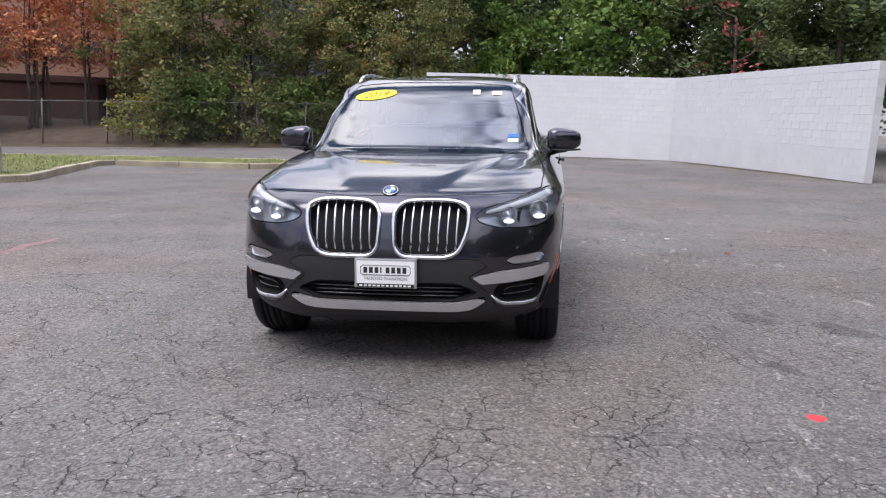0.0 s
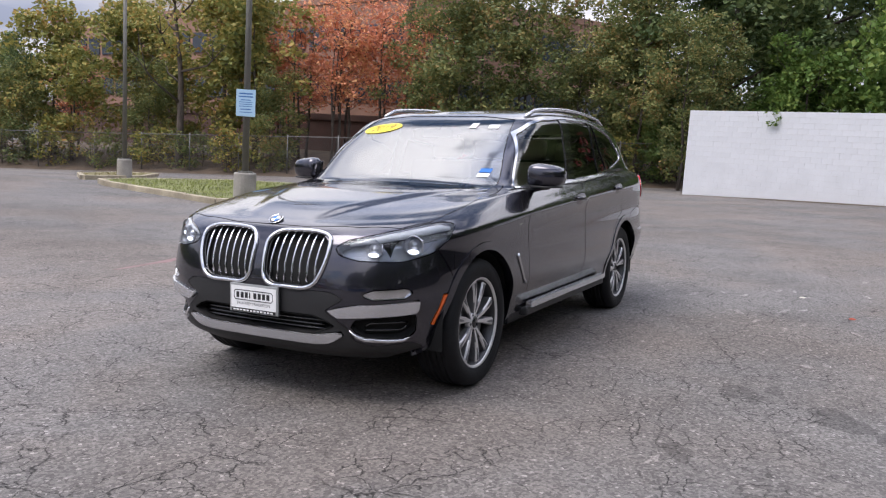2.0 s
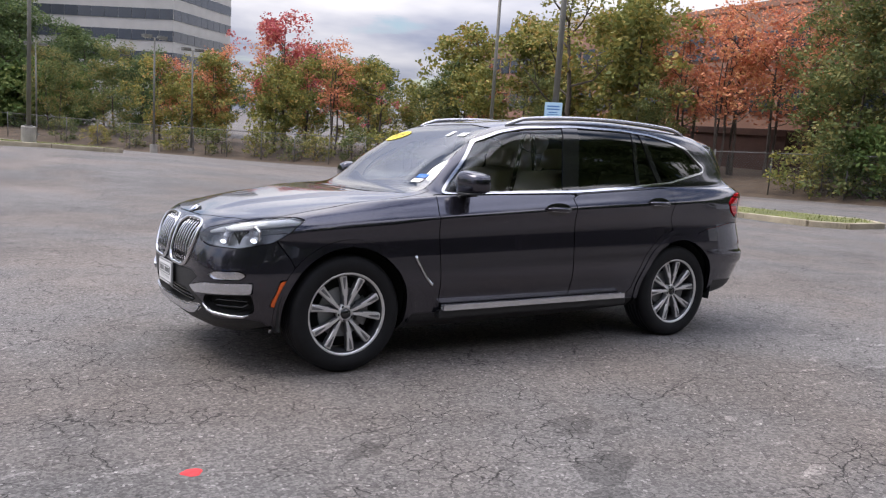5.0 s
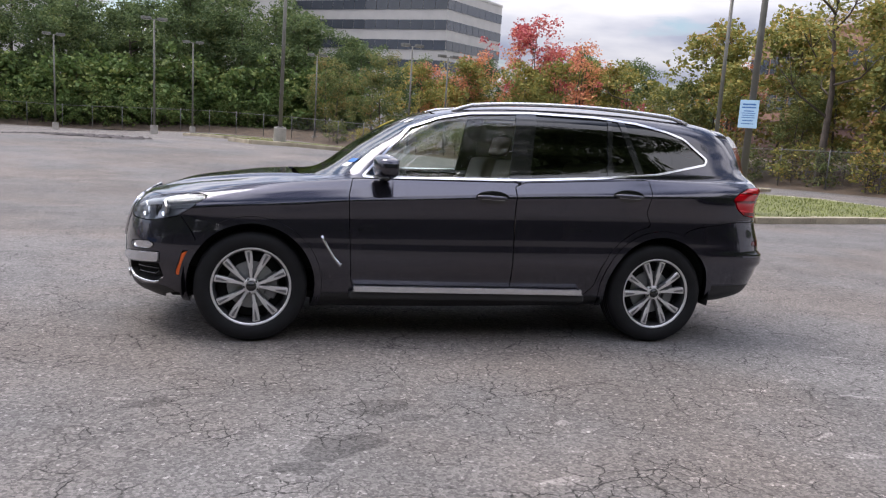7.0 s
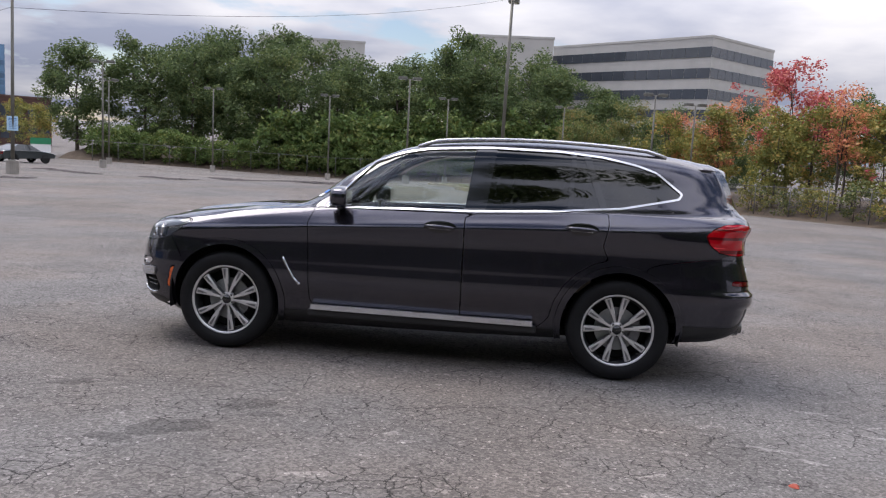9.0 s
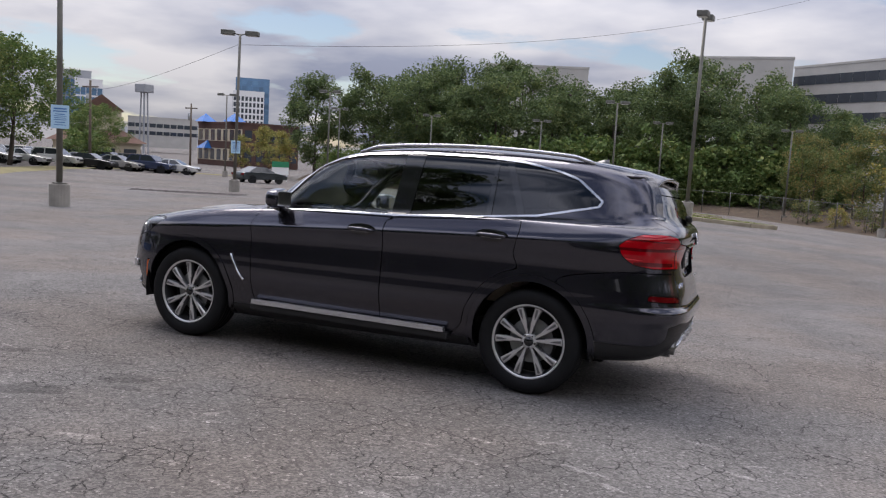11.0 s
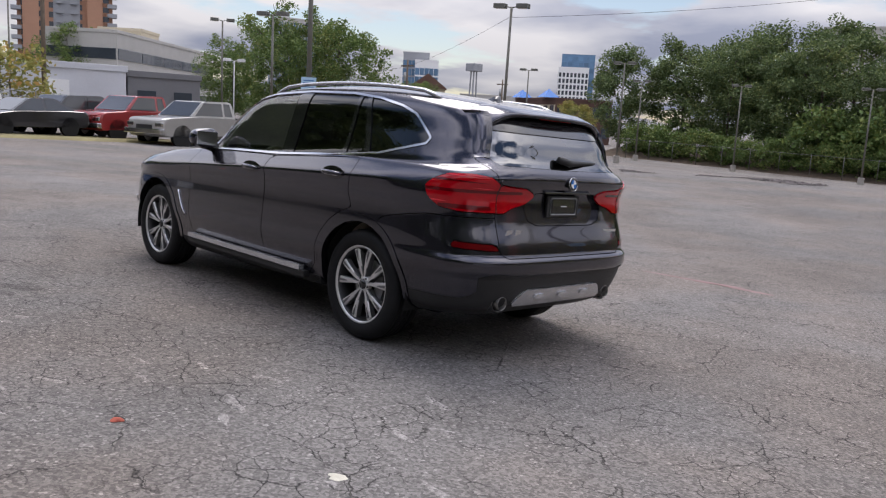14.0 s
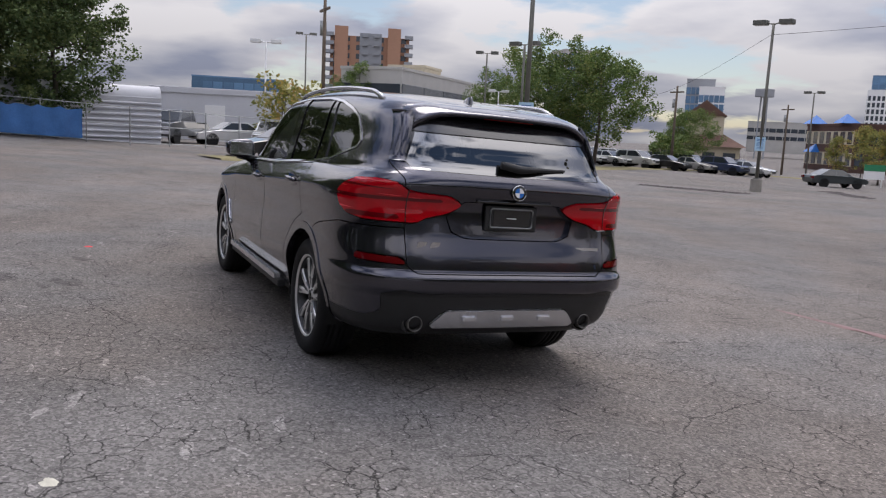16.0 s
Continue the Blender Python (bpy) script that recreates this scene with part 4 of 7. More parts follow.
# ---- wheels ----
def wheel(x, sgn, phase):
    w = empty("wheel", pose(x, 0, 0.36))
    w.parent = car
    w.matrix_basis = pose(x, sgn * 0.775, 0.362, 0, 0, 0 if sgn > 0 else 180)
    R, W2 = 0.362, 0.118
    prof = [(0.250, -0.105), (0.262, -0.116), (0.305, -W2 - 0.006), (0.340, -W2), (0.355, -0.10), (R, -0.075)]
    for g in (-0.05, -0.02, 0.02, 0.05):
        prof += [(R, g - 0.006), (R - 0.009, g - 0.004), (R - 0.009, g + 0.004), (R, g + 0.006)]
    prof += [(R, 0.075), (0.355, 0.10), (0.340, W2), (0.305, W2 + 0.006), (0.262, 0.116), (0.250, 0.105)]
    v, f = lathe(prof, 72, "y")
    part("tyre", mesh_from("tyre", v, f, True), M_RUBBER, w)
    v, f = lathe([(0.250, -0.105), (0.232, -0.10), (0.222, 0.02), (0.232, 0.085), (0.240, 0.100), (0.252, 0.112), (0.258, 0.108), (0.252, 0.100)], 72, "y")
    rim = part("rim", mesh_from("rim", v, f, True), M_ALLOYDARK, w, "grey machined alloy rim with paired spokes")
    v, f = lathe([(0.236, 0.090), (0.241, 0.101), (0.252, 0.113), (0.259, 0.109), (0.253, 0.099)], 72, "y")
    part("rim_lip", mesh_from("rim_lip", v, f, True), M_ALLOY, rim)
    v, f = lathe([(0.001, 0.0), (0.20, 0.0), (0.222, -0.02)], 48, "y")
    part("wheel_back", mesh_from("wheel_back", v, f, True), M_DARK, w)
    v, f = lathe([(0.05, 0.020), (0.155, 0.020), (0.155, 0.008), (0.05, 0.008)], 48, "y")
    part("brake_disc", mesh_from("brake_disc", v, f), M_GALV, w)
    vs, fs = [], []
    for i in range(9):
        a = radians(-32 + 8 * i)
        for r, y in ((0.095, 0.005), (0.100, 0.050), (0.165, 0.052), (0.178, 0.005)):
            vs.append((-r * math.cos(a), y, r * math.sin(a)))
    fs = [(4 * i + j, 4 * i + j + 1, 4 * i + 5 + j, 4 * i + 4 + j) for i in range(8) for j in range(3)] + [(3, 2, 1, 0), (32, 33, 34, 35)]
    part("brake_caliper", mesh_from("brake_caliper", vs, fs), M_ALLOYSIDE, w)
    for k in range(5):
        for s in (-1, 1):
            a0 = 2 * math.pi * k / 5 + phase + s * 0.20
            a1 = 2 * math.pi * k / 5 + phase + s * 0.285
            bm = bmesh.new()
            secs = []
            for t in (0, 0.35, 0.7, 1.0):
                a = a0 + (a1 - a0) * t
                r = 0.050 + (0.238 - 0.050) * t
                half = 0.0105 + 0.0150 * t
                h = 0.082 + 0.010 * t + 0.006 * math.sin(math.pi * t)
                c, tx = Vector((r * math.cos(a), 0, r * math.sin(a))), Vector((-math.sin(a), 0, math.cos(a)))
                secs.append([bm.verts.new(c + tx * q + Vector((0, hh, 0))) for q, hh in
                             ((-half, h - 0.045), (-half, h - 0.007), (-half * 0.72, h), (half * 0.72, h), (half, h - 0.007), (half, h - 0.045))])
            for p, q in zip(secs, secs[1:]):
                for i in range(6):
                    bm.faces.new((p[i], q[i], q[(i + 1) % 6], p[(i + 1) % 6]))
            bm.faces.new(secs[-1])
            bmesh.ops.recalc_face_normals(bm, faces=bm.faces)
            sp = part("spoke", bm, M_ALLOY, rim)
            sp.data.materials.append(M_ALLOYSIDE)
            for f in sp.data.polygons:
                f.material_index = 0 if abs(f.normal.y) > 0.55 else 1
            # dark pocket milled into the outer half of the spoke
            am, r0, r1 = a1 - s * 0.012, 0.155, 0.226
            tx = Vector((-math.sin(am), 0, math.cos(am)))
            vs = []
            for r, w in ((r0, 0.002), (r0 + 0.03, 0.0065), (r1, 0.0085)):
                c = Vector((r * math.cos(am), 0.0945 + 0.0035 * (r - r0) / (r1 - r0), r * math.sin(am)))
                vs += [c - tx * w, c + tx * w]
            part("spoke_pocket", mesh_from("spoke_pocket", vs + [v - Vector((0, 0.02, 0)) for v in vs], [(0, 1, 3, 2), (2, 3, 5, 4), (0, 2, 8, 6), (2, 4, 10, 8), (1, 7, 9, 3), (3, 9, 11, 5), (4, 5, 11, 10), (0, 6, 7, 1)]), M_ALLOYSIDE, rim)
    v, f = lathe([(0.056, 0.05), (0.055, 0.076), (0.046, 0.084), (0.036, 0.087), (0.034, 0.084), (0.001, 0.085)], 40, "y")
    part("hub", mesh_from("hub", v, f, True), M_ALLOY, rim)
    v, f = lathe([(0.033, 0.0845), (0.031, 0.090), (0.001, 0.092)], 32, "y")
    part("hub_cap", mesh_from("hub_cap", v, f, True), M_GLOSSBLACK, rim)
    for k in range(5):
        a = 2 * math.pi * (k + 0.5) / 5 + phase
        v, f = lathe([(0.009, 0.06), (0.009, 0.085), (0.001, 0.086)], 10, "y")
        part("wheel_bolt", mesh_from("wheel_bolt", *moved((v, f), pose(0.042 * math.cos(a), 0, 0.042 * math.sin(a)))), M_DARK, rim)
    return w


for ax in (1.432, -1.432):
    for sg in (1, -1):
        wheel(ax, sg, radians(100 if ax > 0 else 86))

# ---- nose: grilles, lamps, plate ----
def on_skin(u, z, col=U_F):
    """The body point and normal at an outline distance and height."""
    k = np.argmin((VERT[:, col] - u) ** 2 + (VERT[:, Z] - z) ** 2 + np.where((VERT[:, X] > 0) == (col == U_F), 0, 9))
    return Vector(VERT[k, :3]), Vector(VERT[k, 3:6])


def flip(v, s):
    return Vector((v[0], v[1] * s, v[2]))


panel("grille_backing", kidney_hole, M_DARK, d=-0.055, base=0.0)

def softened(pts, times=2):
    """Corner cutting round a closed outline."""
    for _ in range(times):
        pts = [(a[0] * w + b[0] * (1 - w), a[1] * w + b[1] * (1 - w)) for a, b in zip(pts, pts[1:] + pts[:1]) for w in (0.72, 0.28)]
    return pts


KID = softened([(0.036, 0.880), (0.20, 0.896), (0.400, 0.890), (0.424, 0.825), (0.402, 0.70), (0.345, 0.610), (0.20, 0.614), (0.050, 0.610), (0.036, 0.74)], 3)
for s in (1, -1):
    g = part("kidney_grille", mesh_from("kidney_grille", *tube([(nose(y, z) + 0.004, s * y, z) for y, z in KID], 0.0115, 8, closed=True), True), M_CHROME, car, "chrome framed kidney grille")
    for k in range(7):
        y = 0.086 + 0.0455 * k
        pts = []
        for i in range(9):
            z = 0.628 + (0.252 - 0.012 * (k > 5) - 0.02 * (k == 0)) * i / 8
            bow = 0.012 * math.sin(math.pi * i / 8) - 0.010 * (i == 0)
            pts.append((nose(y, z) - 0.012 + bow, s * (y + 0.010 * (i / 8 - 0.5)), z))
        part("slat", mesh_from("slat", *tube(pts, [0.0055, 0.0085] + [0.0070] * 6 + [0.006], 8, flat=0.85), True), M_CHROME, g)
    inner = [(nose(y, z) - 0.014, s * (0.225 + (y - 0.225) * 0.955), 0.755 + (z - 0.755) * 0.94) for y, z in KID]
    part("inner_frame", mesh_from("inner_frame", *tube(inner, 0.007, 6, closed=True), True), M_GLOSSBLACK, g)

panel("headlight_housing", headlight, M_LAMPINNER, d=-0.075, base=0.0)
lens = panel("headlight", headlight, M_LENS, d=0.001, base=-0.01, label="clear headlight lens")
drl = [(0.52, 0.862), (0.60, 0.882), (0.72, 0.905), (0.86, 0.928), (0.97, 0.940), (1.04, 0.932)]
for s, ln in zip((1, -1), lens):
    pts = []
    for u, z in drl:
        p, nn = on_skin(u, z - 0.012)
        pts.append(flip(p - nn * 0.024, s))
    part("light_strip", mesh_from("light_strip", *tube(pts, [0.008, 0.015, 0.020, 0.022, 0.020, 0.010], 8), True), M_WHITE, ln, "silver white strip along the top of the lamp")
    for u, z, r in ((0.635, 0.818, 0.046), (0.815, 0.832, 0.050)):
        p, nn = on_skin(u, z)
        q = flip(p, s)
        prof = [(r, 0.030), (r * 0.96, 0.034), (r * 0.80, 0.010), (r * 0.66, 0.0), (r * 0.60, 0.022), (0.001, 0.035)]
        v, f = lathe(prof, 24, "x")
        m = Matrix.Translation((q.x - 0.065, q.y - s * 0.01, q.z)) @ Matrix.Rotation(s * 0.25, 4, "Z")
        part("projector", mesh_from("projector", *moved((v, f), m), True), M_LAMPINNER, ln)
        v, f = lathe([(r * 1.00, 0.020), (r * 1.06, 0.028), (r * 1.12, 0.022), (r * 1.06, 0.008)], 6, "x", closed=True)
        part("projector_ring", mesh_from("projector_ring", *moved((v, f), m @ Matrix.Rotation(0.5, 4, "X"))), M_CHROME, ln)
        bm = bmesh.new()
        bmesh.ops.create_uvsphere(bm, u_segments=16, v_segments=8, radius=1.0, matrix=m @ Matrix.Translation((0.034, 0, -r * 0.62)) @ Matrix.Diagonal((0.008, r * 0.62, r * 0.26, 1)))
        part("lit_element", bm, M_DRL, ln, "glowing white lamp element", smooth=True)
panel("fog_lamp", fog, M_CHROME, front_bumper, d=-0.012, base=0.002, label="clear fog lamp in the bumper")
for k, z in enumerate((0.408, 0.430, 0.452)):
    pts = [(nose(y, z) - 0.03, y, z) for y in np.linspace(-0.40, 0.40, 13)]
    part("intake_slat", mesh_from("intake_slat", *tube(pts, 0.006, 6), True), M_GLOSSBLACK, front_bumper)
for s in (1, -1):
    for z0, z1 in ((0.410, 0.418), (0.436, 0.446)):
        pts = []
        for u, z in zip(np.linspace(0.62, 0.86, 7), np.linspace(z0, z1, 7)):
            p, nn = on_skin(u, z)
            pts.append(flip(p - nn * 0.025, s))
        part("intake_slat", mesh_from("intake_slat", *tube(pts, 0.006, 6), True), M_GLOSSBLACK, front_bumper)

for s in (1, -1):
    pts = []
    for u, z in ((0.555, 0.415), (0.585, 0.382), (0.63, 0.366), (0.72, 0.358), (0.80, 0.358), (0.86, 0.372)):
        p, nn = on_skin(u, z)
        pts.append(flip((p[0] + 0.002, p[1], z), s))
    part("intake_lip", mesh_from("intake_lip", *tube(pts, [0.005, 0.009, 0.011, 0.011, 0.010, 0.005], 8), True), M_SILVER, front_bumper, "silver lip under the side intake")

# dealer plate on a bracket, its lettering as bars
PX = nose(0, 0.55) + 0.012
plate = part("front_plate", boxm(PX, PX + 0.012, -0.155, 0.165, 0.455, 0.605, 0.004), M_GALV, car, "white dealer plate in a chrome frame")
part("plate_face", boxm(PX + 0.0125, PX + 0.0145, -0.143, 0.153, 0.478, 0.594), M_WHITE, plate)
part("plate_bracket", boxm(PX - 0.06, PX - 0.001, -0.10, 0.10, 0.48, 0.58), M_TRIM, plate)
part("plate_rule", boxm(PX + 0.0147, PX + 0.0157, -0.14, 0.15, 0.460, 0.476), M_GLOSSBLACK, plate)
edge = [(PX + 0.0150, y, z) for y, z in ((-0.112, 0.572), (0.122, 0.572), (0.132, 0.562), (0.132, 0.532), (0.122, 0.522), (-0.112, 0.522), (-0.122, 0.532), (-0.122, 0.562))]
part("plate_rule", mesh_from("plate_rule", *tube(edge, 0.0022, 5, closed=True)), M_GLOSSBLACK, plate)
for k in range(8):
    y = -0.107 + 0.0285 * k
    part("text_bar", boxm(PX + 0.0147, PX + 0.0157, y, y + 0.019 - 0.012 * (k == 3), 0.532, 0.562), M_ALLOYDARK, plate)
for k in range(12):
    y = -0.128 + 0.0225 * k
    part("text_bar", boxm(PX + 0.0158, PX + 0.0164, y, y + 0.015, 0.464, 0.472), M_WHITE, plate)


def letters(name, text, size, place, material, parent):
    """Flat lettering from the built-in font; place maps (x, y) to a point."""
    cu = bpy.data.curves.new(name, "FONT")
    cu.body, cu.size, cu.align_x, cu.align_y = text, size, "CENTER", "CENTER"
    tmp = bpy.data.objects.new(name, cu)
    scene.collection.objects.link(tmp)
    me = bpy.data.meshes.new_from_object(tmp.evaluated_get(bpy.context.evaluated_depsgraph_get()))
    bpy.data.objects.remove(tmp)
    for v in me.vertices:
        v.co = place(v.co.x, v.co.y)
    me.materials.clear()
    return part(name, me, material, parent)


letters("plate_text", "TRUSTED TRADITION", 0.021, lambda a, b: (PX + 0.0152, 0.005 + a * 1.08, 0.5025 + b), M_ALLOYDARK, plate)


def roundel(centre, normal, r):
    """Plain round badge: dark ring, quartered blue and white disc."""
    m = Matrix.Translation(centre) @ Vector(normal).to_track_quat("Z", "Y").to_matrix().to_4x4()
    v, f = lathe([(r, -0.01), (r, 0.003), (r * 0.94, 0.006), (r * 0.66, 0.006), (0.001, 0.006)], 36)
    b = part("badge", mesh_from("badge", *moved((v, f), m), True), M_GLOSSBLACK, car, "round badge with blue and white quarters")
    v, f = lathe([(r * 1.0, 0.0), (r * 1.03, 0.005), (r * 0.96, 0.008), (r * 0.93, 0.005)], 36, closed=True)
    part("badge_ring", mesh_from("badge_ring", *moved((v, f), m), True), M_CHROME, b)
    for k in range(4):
        vs = [(0, 0, 0.0075)] + [(r * 0.64 * math.cos(a), r * 0.64 * math.sin(a), 0.0075) for a in np.linspace(k * math.pi / 2, (k + 1) * math.pi / 2, 8)]
        part("badge_quarter", mesh_from("badge_quarter", *moved((vs, [(0, i, i + 1) for i in range(1, 8)]), m)), M_BLUE if k % 2 else M_WHITE, b)


p = Vector((nose(0, 0.922), 0, 0.922))
roundel(p + Vector((-0.012, 0, 0.010)), (0.52, 0, 0.85), 0.039)
p = Vector((tail(0, 1.135), 0, 1.135))
roundel(p + Vector((-0.012, 0, 0)), (-1, 0, 0.12), 0.043)

M_EXHAUST = mat("sooty exhaust steel", (0.24, 0.23, 0.22), 0.30, 0.9, 0.2, 30)
# ---- tail: lamps, spoiler, plate, exhausts ----
tl_parts = panel("tail_lamp", taillight, M_RED, d=0.008, base=-0.03, label="large red tail lamp")
bands = []
left = taillight
for z0, slope, half_w, u0, u1 in ((1.112, 0.03, 0.006, 0.60, 1.07), (1.062, -0.02, 0.010, 0.42, 1.09), (1.000, -0.02, 0.006, 0.62, 1.06), (0.968, 0.0, 0.013, 0.66, 0.99), (1.088, 0.06, 0.003, 0.42, 1.06), (1.138, 0.05, 0.004, 0.72, 1.05)):
    cut, left = skin.split(left, lambda a, z0=z0, k=slope, h=half_w, u0=u0, u1=u1: np.maximum(np.abs(a[:, Z] - z0 - k * (a[:, U_R] - 0.8)) - h, np.maximum(u0 - a[:, U_R], a[:, U_R] - u1)))
    bands.append(cut)
M_REDLIT = mat("bright red lamp lens", (0.80, 0.03, 0.045), 0.10, 0, 0.10, 30, coat=0.5)
for k, cut in enumerate(bands):
    for s, ob in zip((0, 1), panel("lamp_band", cut, (M_REDDARK, M_REDDARK, M_REDLIT, M_REDDARK, M_REDLIT, M_REDLIT)[k], d=0.0095, base=0.0)):
        ob.parent = tl_parts[s]
for s, tl in zip((1, -1), tl_parts):
    pts = []
    for z in np.linspace(0.942, 1.140, 9):
        q = tail(0.635, z)
        pts.append((q - 0.0095, s * 0.635, z))
    part("lamp_seam", mesh_from("lamp_seam", *tube(pts, 0.003, 5), True), M_GLOSSBLACK, tl)


def spoiler():
    ys = np.linspace(-0.60, 0.60, 21)
    vs, fs = [], []
    for y in ys:
        k = abs(y) / 0.60
        x1 = -2.215 + 0.075 * k**2.5
        down = BVH.ray_cast(Vector((-1.90, abs(y), 5)), Vector((0, 0, -1)))[0]
        zr = (down.z if down else 1.56)
        down = BVH.ray_cast(Vector((-1.99, abs(y), 5)), Vector((0, 0, -1)))[0]
        zt = (down.z if down and down.z > 1.4 else zr - 0.02) + 0.006
        drop = 0.075 * k**6
        prof = [(-1.90, zr - 0.012), (-1.965, zt + 0.0), (-2.06, zt - 0.012), (x1 + 0.02, zt - 0.046 - drop * 0.4), (x1, zt - 0.058 - drop * 0.5), (x1 + 0.012, zt - 0.072 - drop), (-2.10, zt - 0.062 - drop), (-2.02, zt - 0.045)]
        vs += [(x, y, z) for x, z in prof]
    n = 8
    for i in range(len(ys) - 1):
        for j in range(n - 1):
            fs.append((i * n + j, i * n + j + 1, (i + 1) * n + j + 1, (i + 1) * n + j))
    fs += [tuple(range(n))[::-1], tuple((len(ys) - 1) * n + j for j in range(n))]
    return mesh_from("spoiler", vs, fs, True)


sp = part("roof_spoiler", spoiler(), M_PAINT, car)
for s in (1, -1):
    # fin running down the pillar beside the rear window
    vs = []
    for i in range(11):
        t = i / 10
        z = 1.535 - 0.275 * t
        yo, yi = 0.605 + 0.075 * t, 0.555 + 0.068 * t
        out = 0.075 * (1 - t) ** 1.3 + 0.010
        vs += [(tail(yo, z) + 0.03, s * (yo + 0.012), z), (tail(yo, z) - out * 0.55, s * yo, z), (tail(yi, z) - out, s * yi, z), (tail(yi, z) + 0.01, s * (yi - 0.006), z)]
    fs = [(4 * i + j, 4 * i + j + 1, 4 * i + 5 + j, 4 * i + 4 + j) for i in range(10) for j in range(3)] + [(0, 1, 2, 3), (43, 42, 41, 40)]
    me = mesh_from("pillar_fin", vs, [f if s > 0 else f[::-1] for f in fs])
    part("pillar_fin", me, M_PAINT, sp, smooth=True)
part("brake_light", boxm(-2.196, -2.190, -0.16, 0.16, 1.520, 1.530), M_REDDARK, sp)
panel("window_shade_band", [f for f in rear_glass if np.mean([skin.v[i][2] for i in f]) > 1.425], M_GLOSSBLACK, tailgate, d=0.002, how="whole", rim=False, label="gloss black band under the spoiler")
# wiper
w0, w1 = Vector((tail(0.02, 1.262) - 0.02, -0.03, 1.262)), Vector((tail(0.30, 1.30) - 0.014, -0.34, 1.272))
wiper = part("rear_wiper", mesh_from("rear_wiper", *tube([w0 + Vector((0, 0.12, 0.018)), w0, w0.lerp(w1, 0.4), w1], [0.022, 0.024, 0.014, 0.006], 8), True), M_TRIM, tailgate)
# plate holder
tx = tail(0, 0.97) + 0.028
ph = part("plate_holder", boxm(tx - 0.022, tx, -0.165, 0.165, 0.915, 1.055, 0.008), M_TRIM, tailgate, "empty black plate holder")
part("holder_recess", boxm(tx - 0.0245, tx - 0.0225, -0.115, 0.115, 0.945, 1.030), M_GLOSSBLACK, ph)
rimp = [(tx - 0.024, y, z) for y, z in ((-0.135, 0.945), (-0.125, 0.935), (0.125, 0.935), (0.135, 0.945), (0.135, 1.030), (0.125, 1.040), (-0.125, 1.040), (-0.135, 1.030))]
part("holder_frame", mesh_from("holder_frame", *tube(rimp, 0.005, 6, closed=True), True), M_GALV, ph)
part("holder_rail", boxm(tx - 0.028, tx - 0.0225, -0.14, 0.14, 0.927, 0.937), M_ALLOYDARK, ph)
part("holder_tag", boxm(tx - 0.0265, tx - 0.0247, -0.03, 0.03, 0.985, 0.990), M_WHITE, ph)
part("boot_handle", boxm(tail(0, 1.085) - 0.012, tail(0, 1.085) + 0.02, -0.24, 0.24, 1.068, 1.082, 0.004), M_GLOSSBLACK, tailgate)
# model badges drawn as plain strokes
for y in (0.545, 0.47):
    q = tail(y, 0.83) - 0.004
    vs = [(q + dx, y + a + b, 0.83 + c) for dx in (0.0, 0.006) for a, b, c in ((-0.026, 0.006, -0.016), (0.026, 0.006, -0.016), (0.026, -0.006, 0.016), (-0.026, -0.006, 0.016))]
    part("badge_bar", mesh_from("badge_bar", vs, [(0, 1, 2, 3), (7, 6, 5, 4), (0, 4, 5, 1), (1, 5, 6, 2), (2, 6, 7, 3), (3, 7, 4, 0)]), M_CHROME, tailgate)
q = tail(-0.5, 0.83) - 0.004
part("badge_bar", boxm(q, q + 0.004, -0.585, -0.43, 0.823, 0.839), M_ALLOY, tailgate)
for s in (1, -1):
    v, f = lathe([(0.040, -0.03), (0.043, 0.085), (0.041, 0.088), (0.038, 0.085), (0.036, 0.0), (0.035, -0.03)], 28, "x")
    m = Matrix.Translation((-2.275, s * 0.545, 0.40)) @ Matrix.Rotation(math.pi, 4, "Z")
    tip = part("exhaust_tip", mesh_from("exhaust_tip", *moved((v, f), m), True), M_EXHAUST, rear_bumper, "grey steel exhaust tip")
    v, f = lathe([(0.036, 0.04), (0.020, 0.0), (0.001, -0.02)], 20, "x")
    part("exhaust_bore", mesh_from("exhaust_bore", *moved((v, f), m), True), M_DARK, tip)
    v, f = lathe([(0.066, -0.06), (0.062, 0.060), (0.048, 0.055), (0.046, -0.04)], 24, "x")
    part("exhaust_surround", mesh_from("exhaust_surround", *moved((v, f), m), True), M_GLOSSBLACK, rear_bumper)
for y in (-0.24, 0.0, 0.24):
    part("skid_rib", boxm(tail(y, 0.435) - 0.030, tail(y, 0.435) - 0.010, y - 0.04, y + 0.04, 0.418, 0.446, 0.006), M_SILVER, rear_bumper)

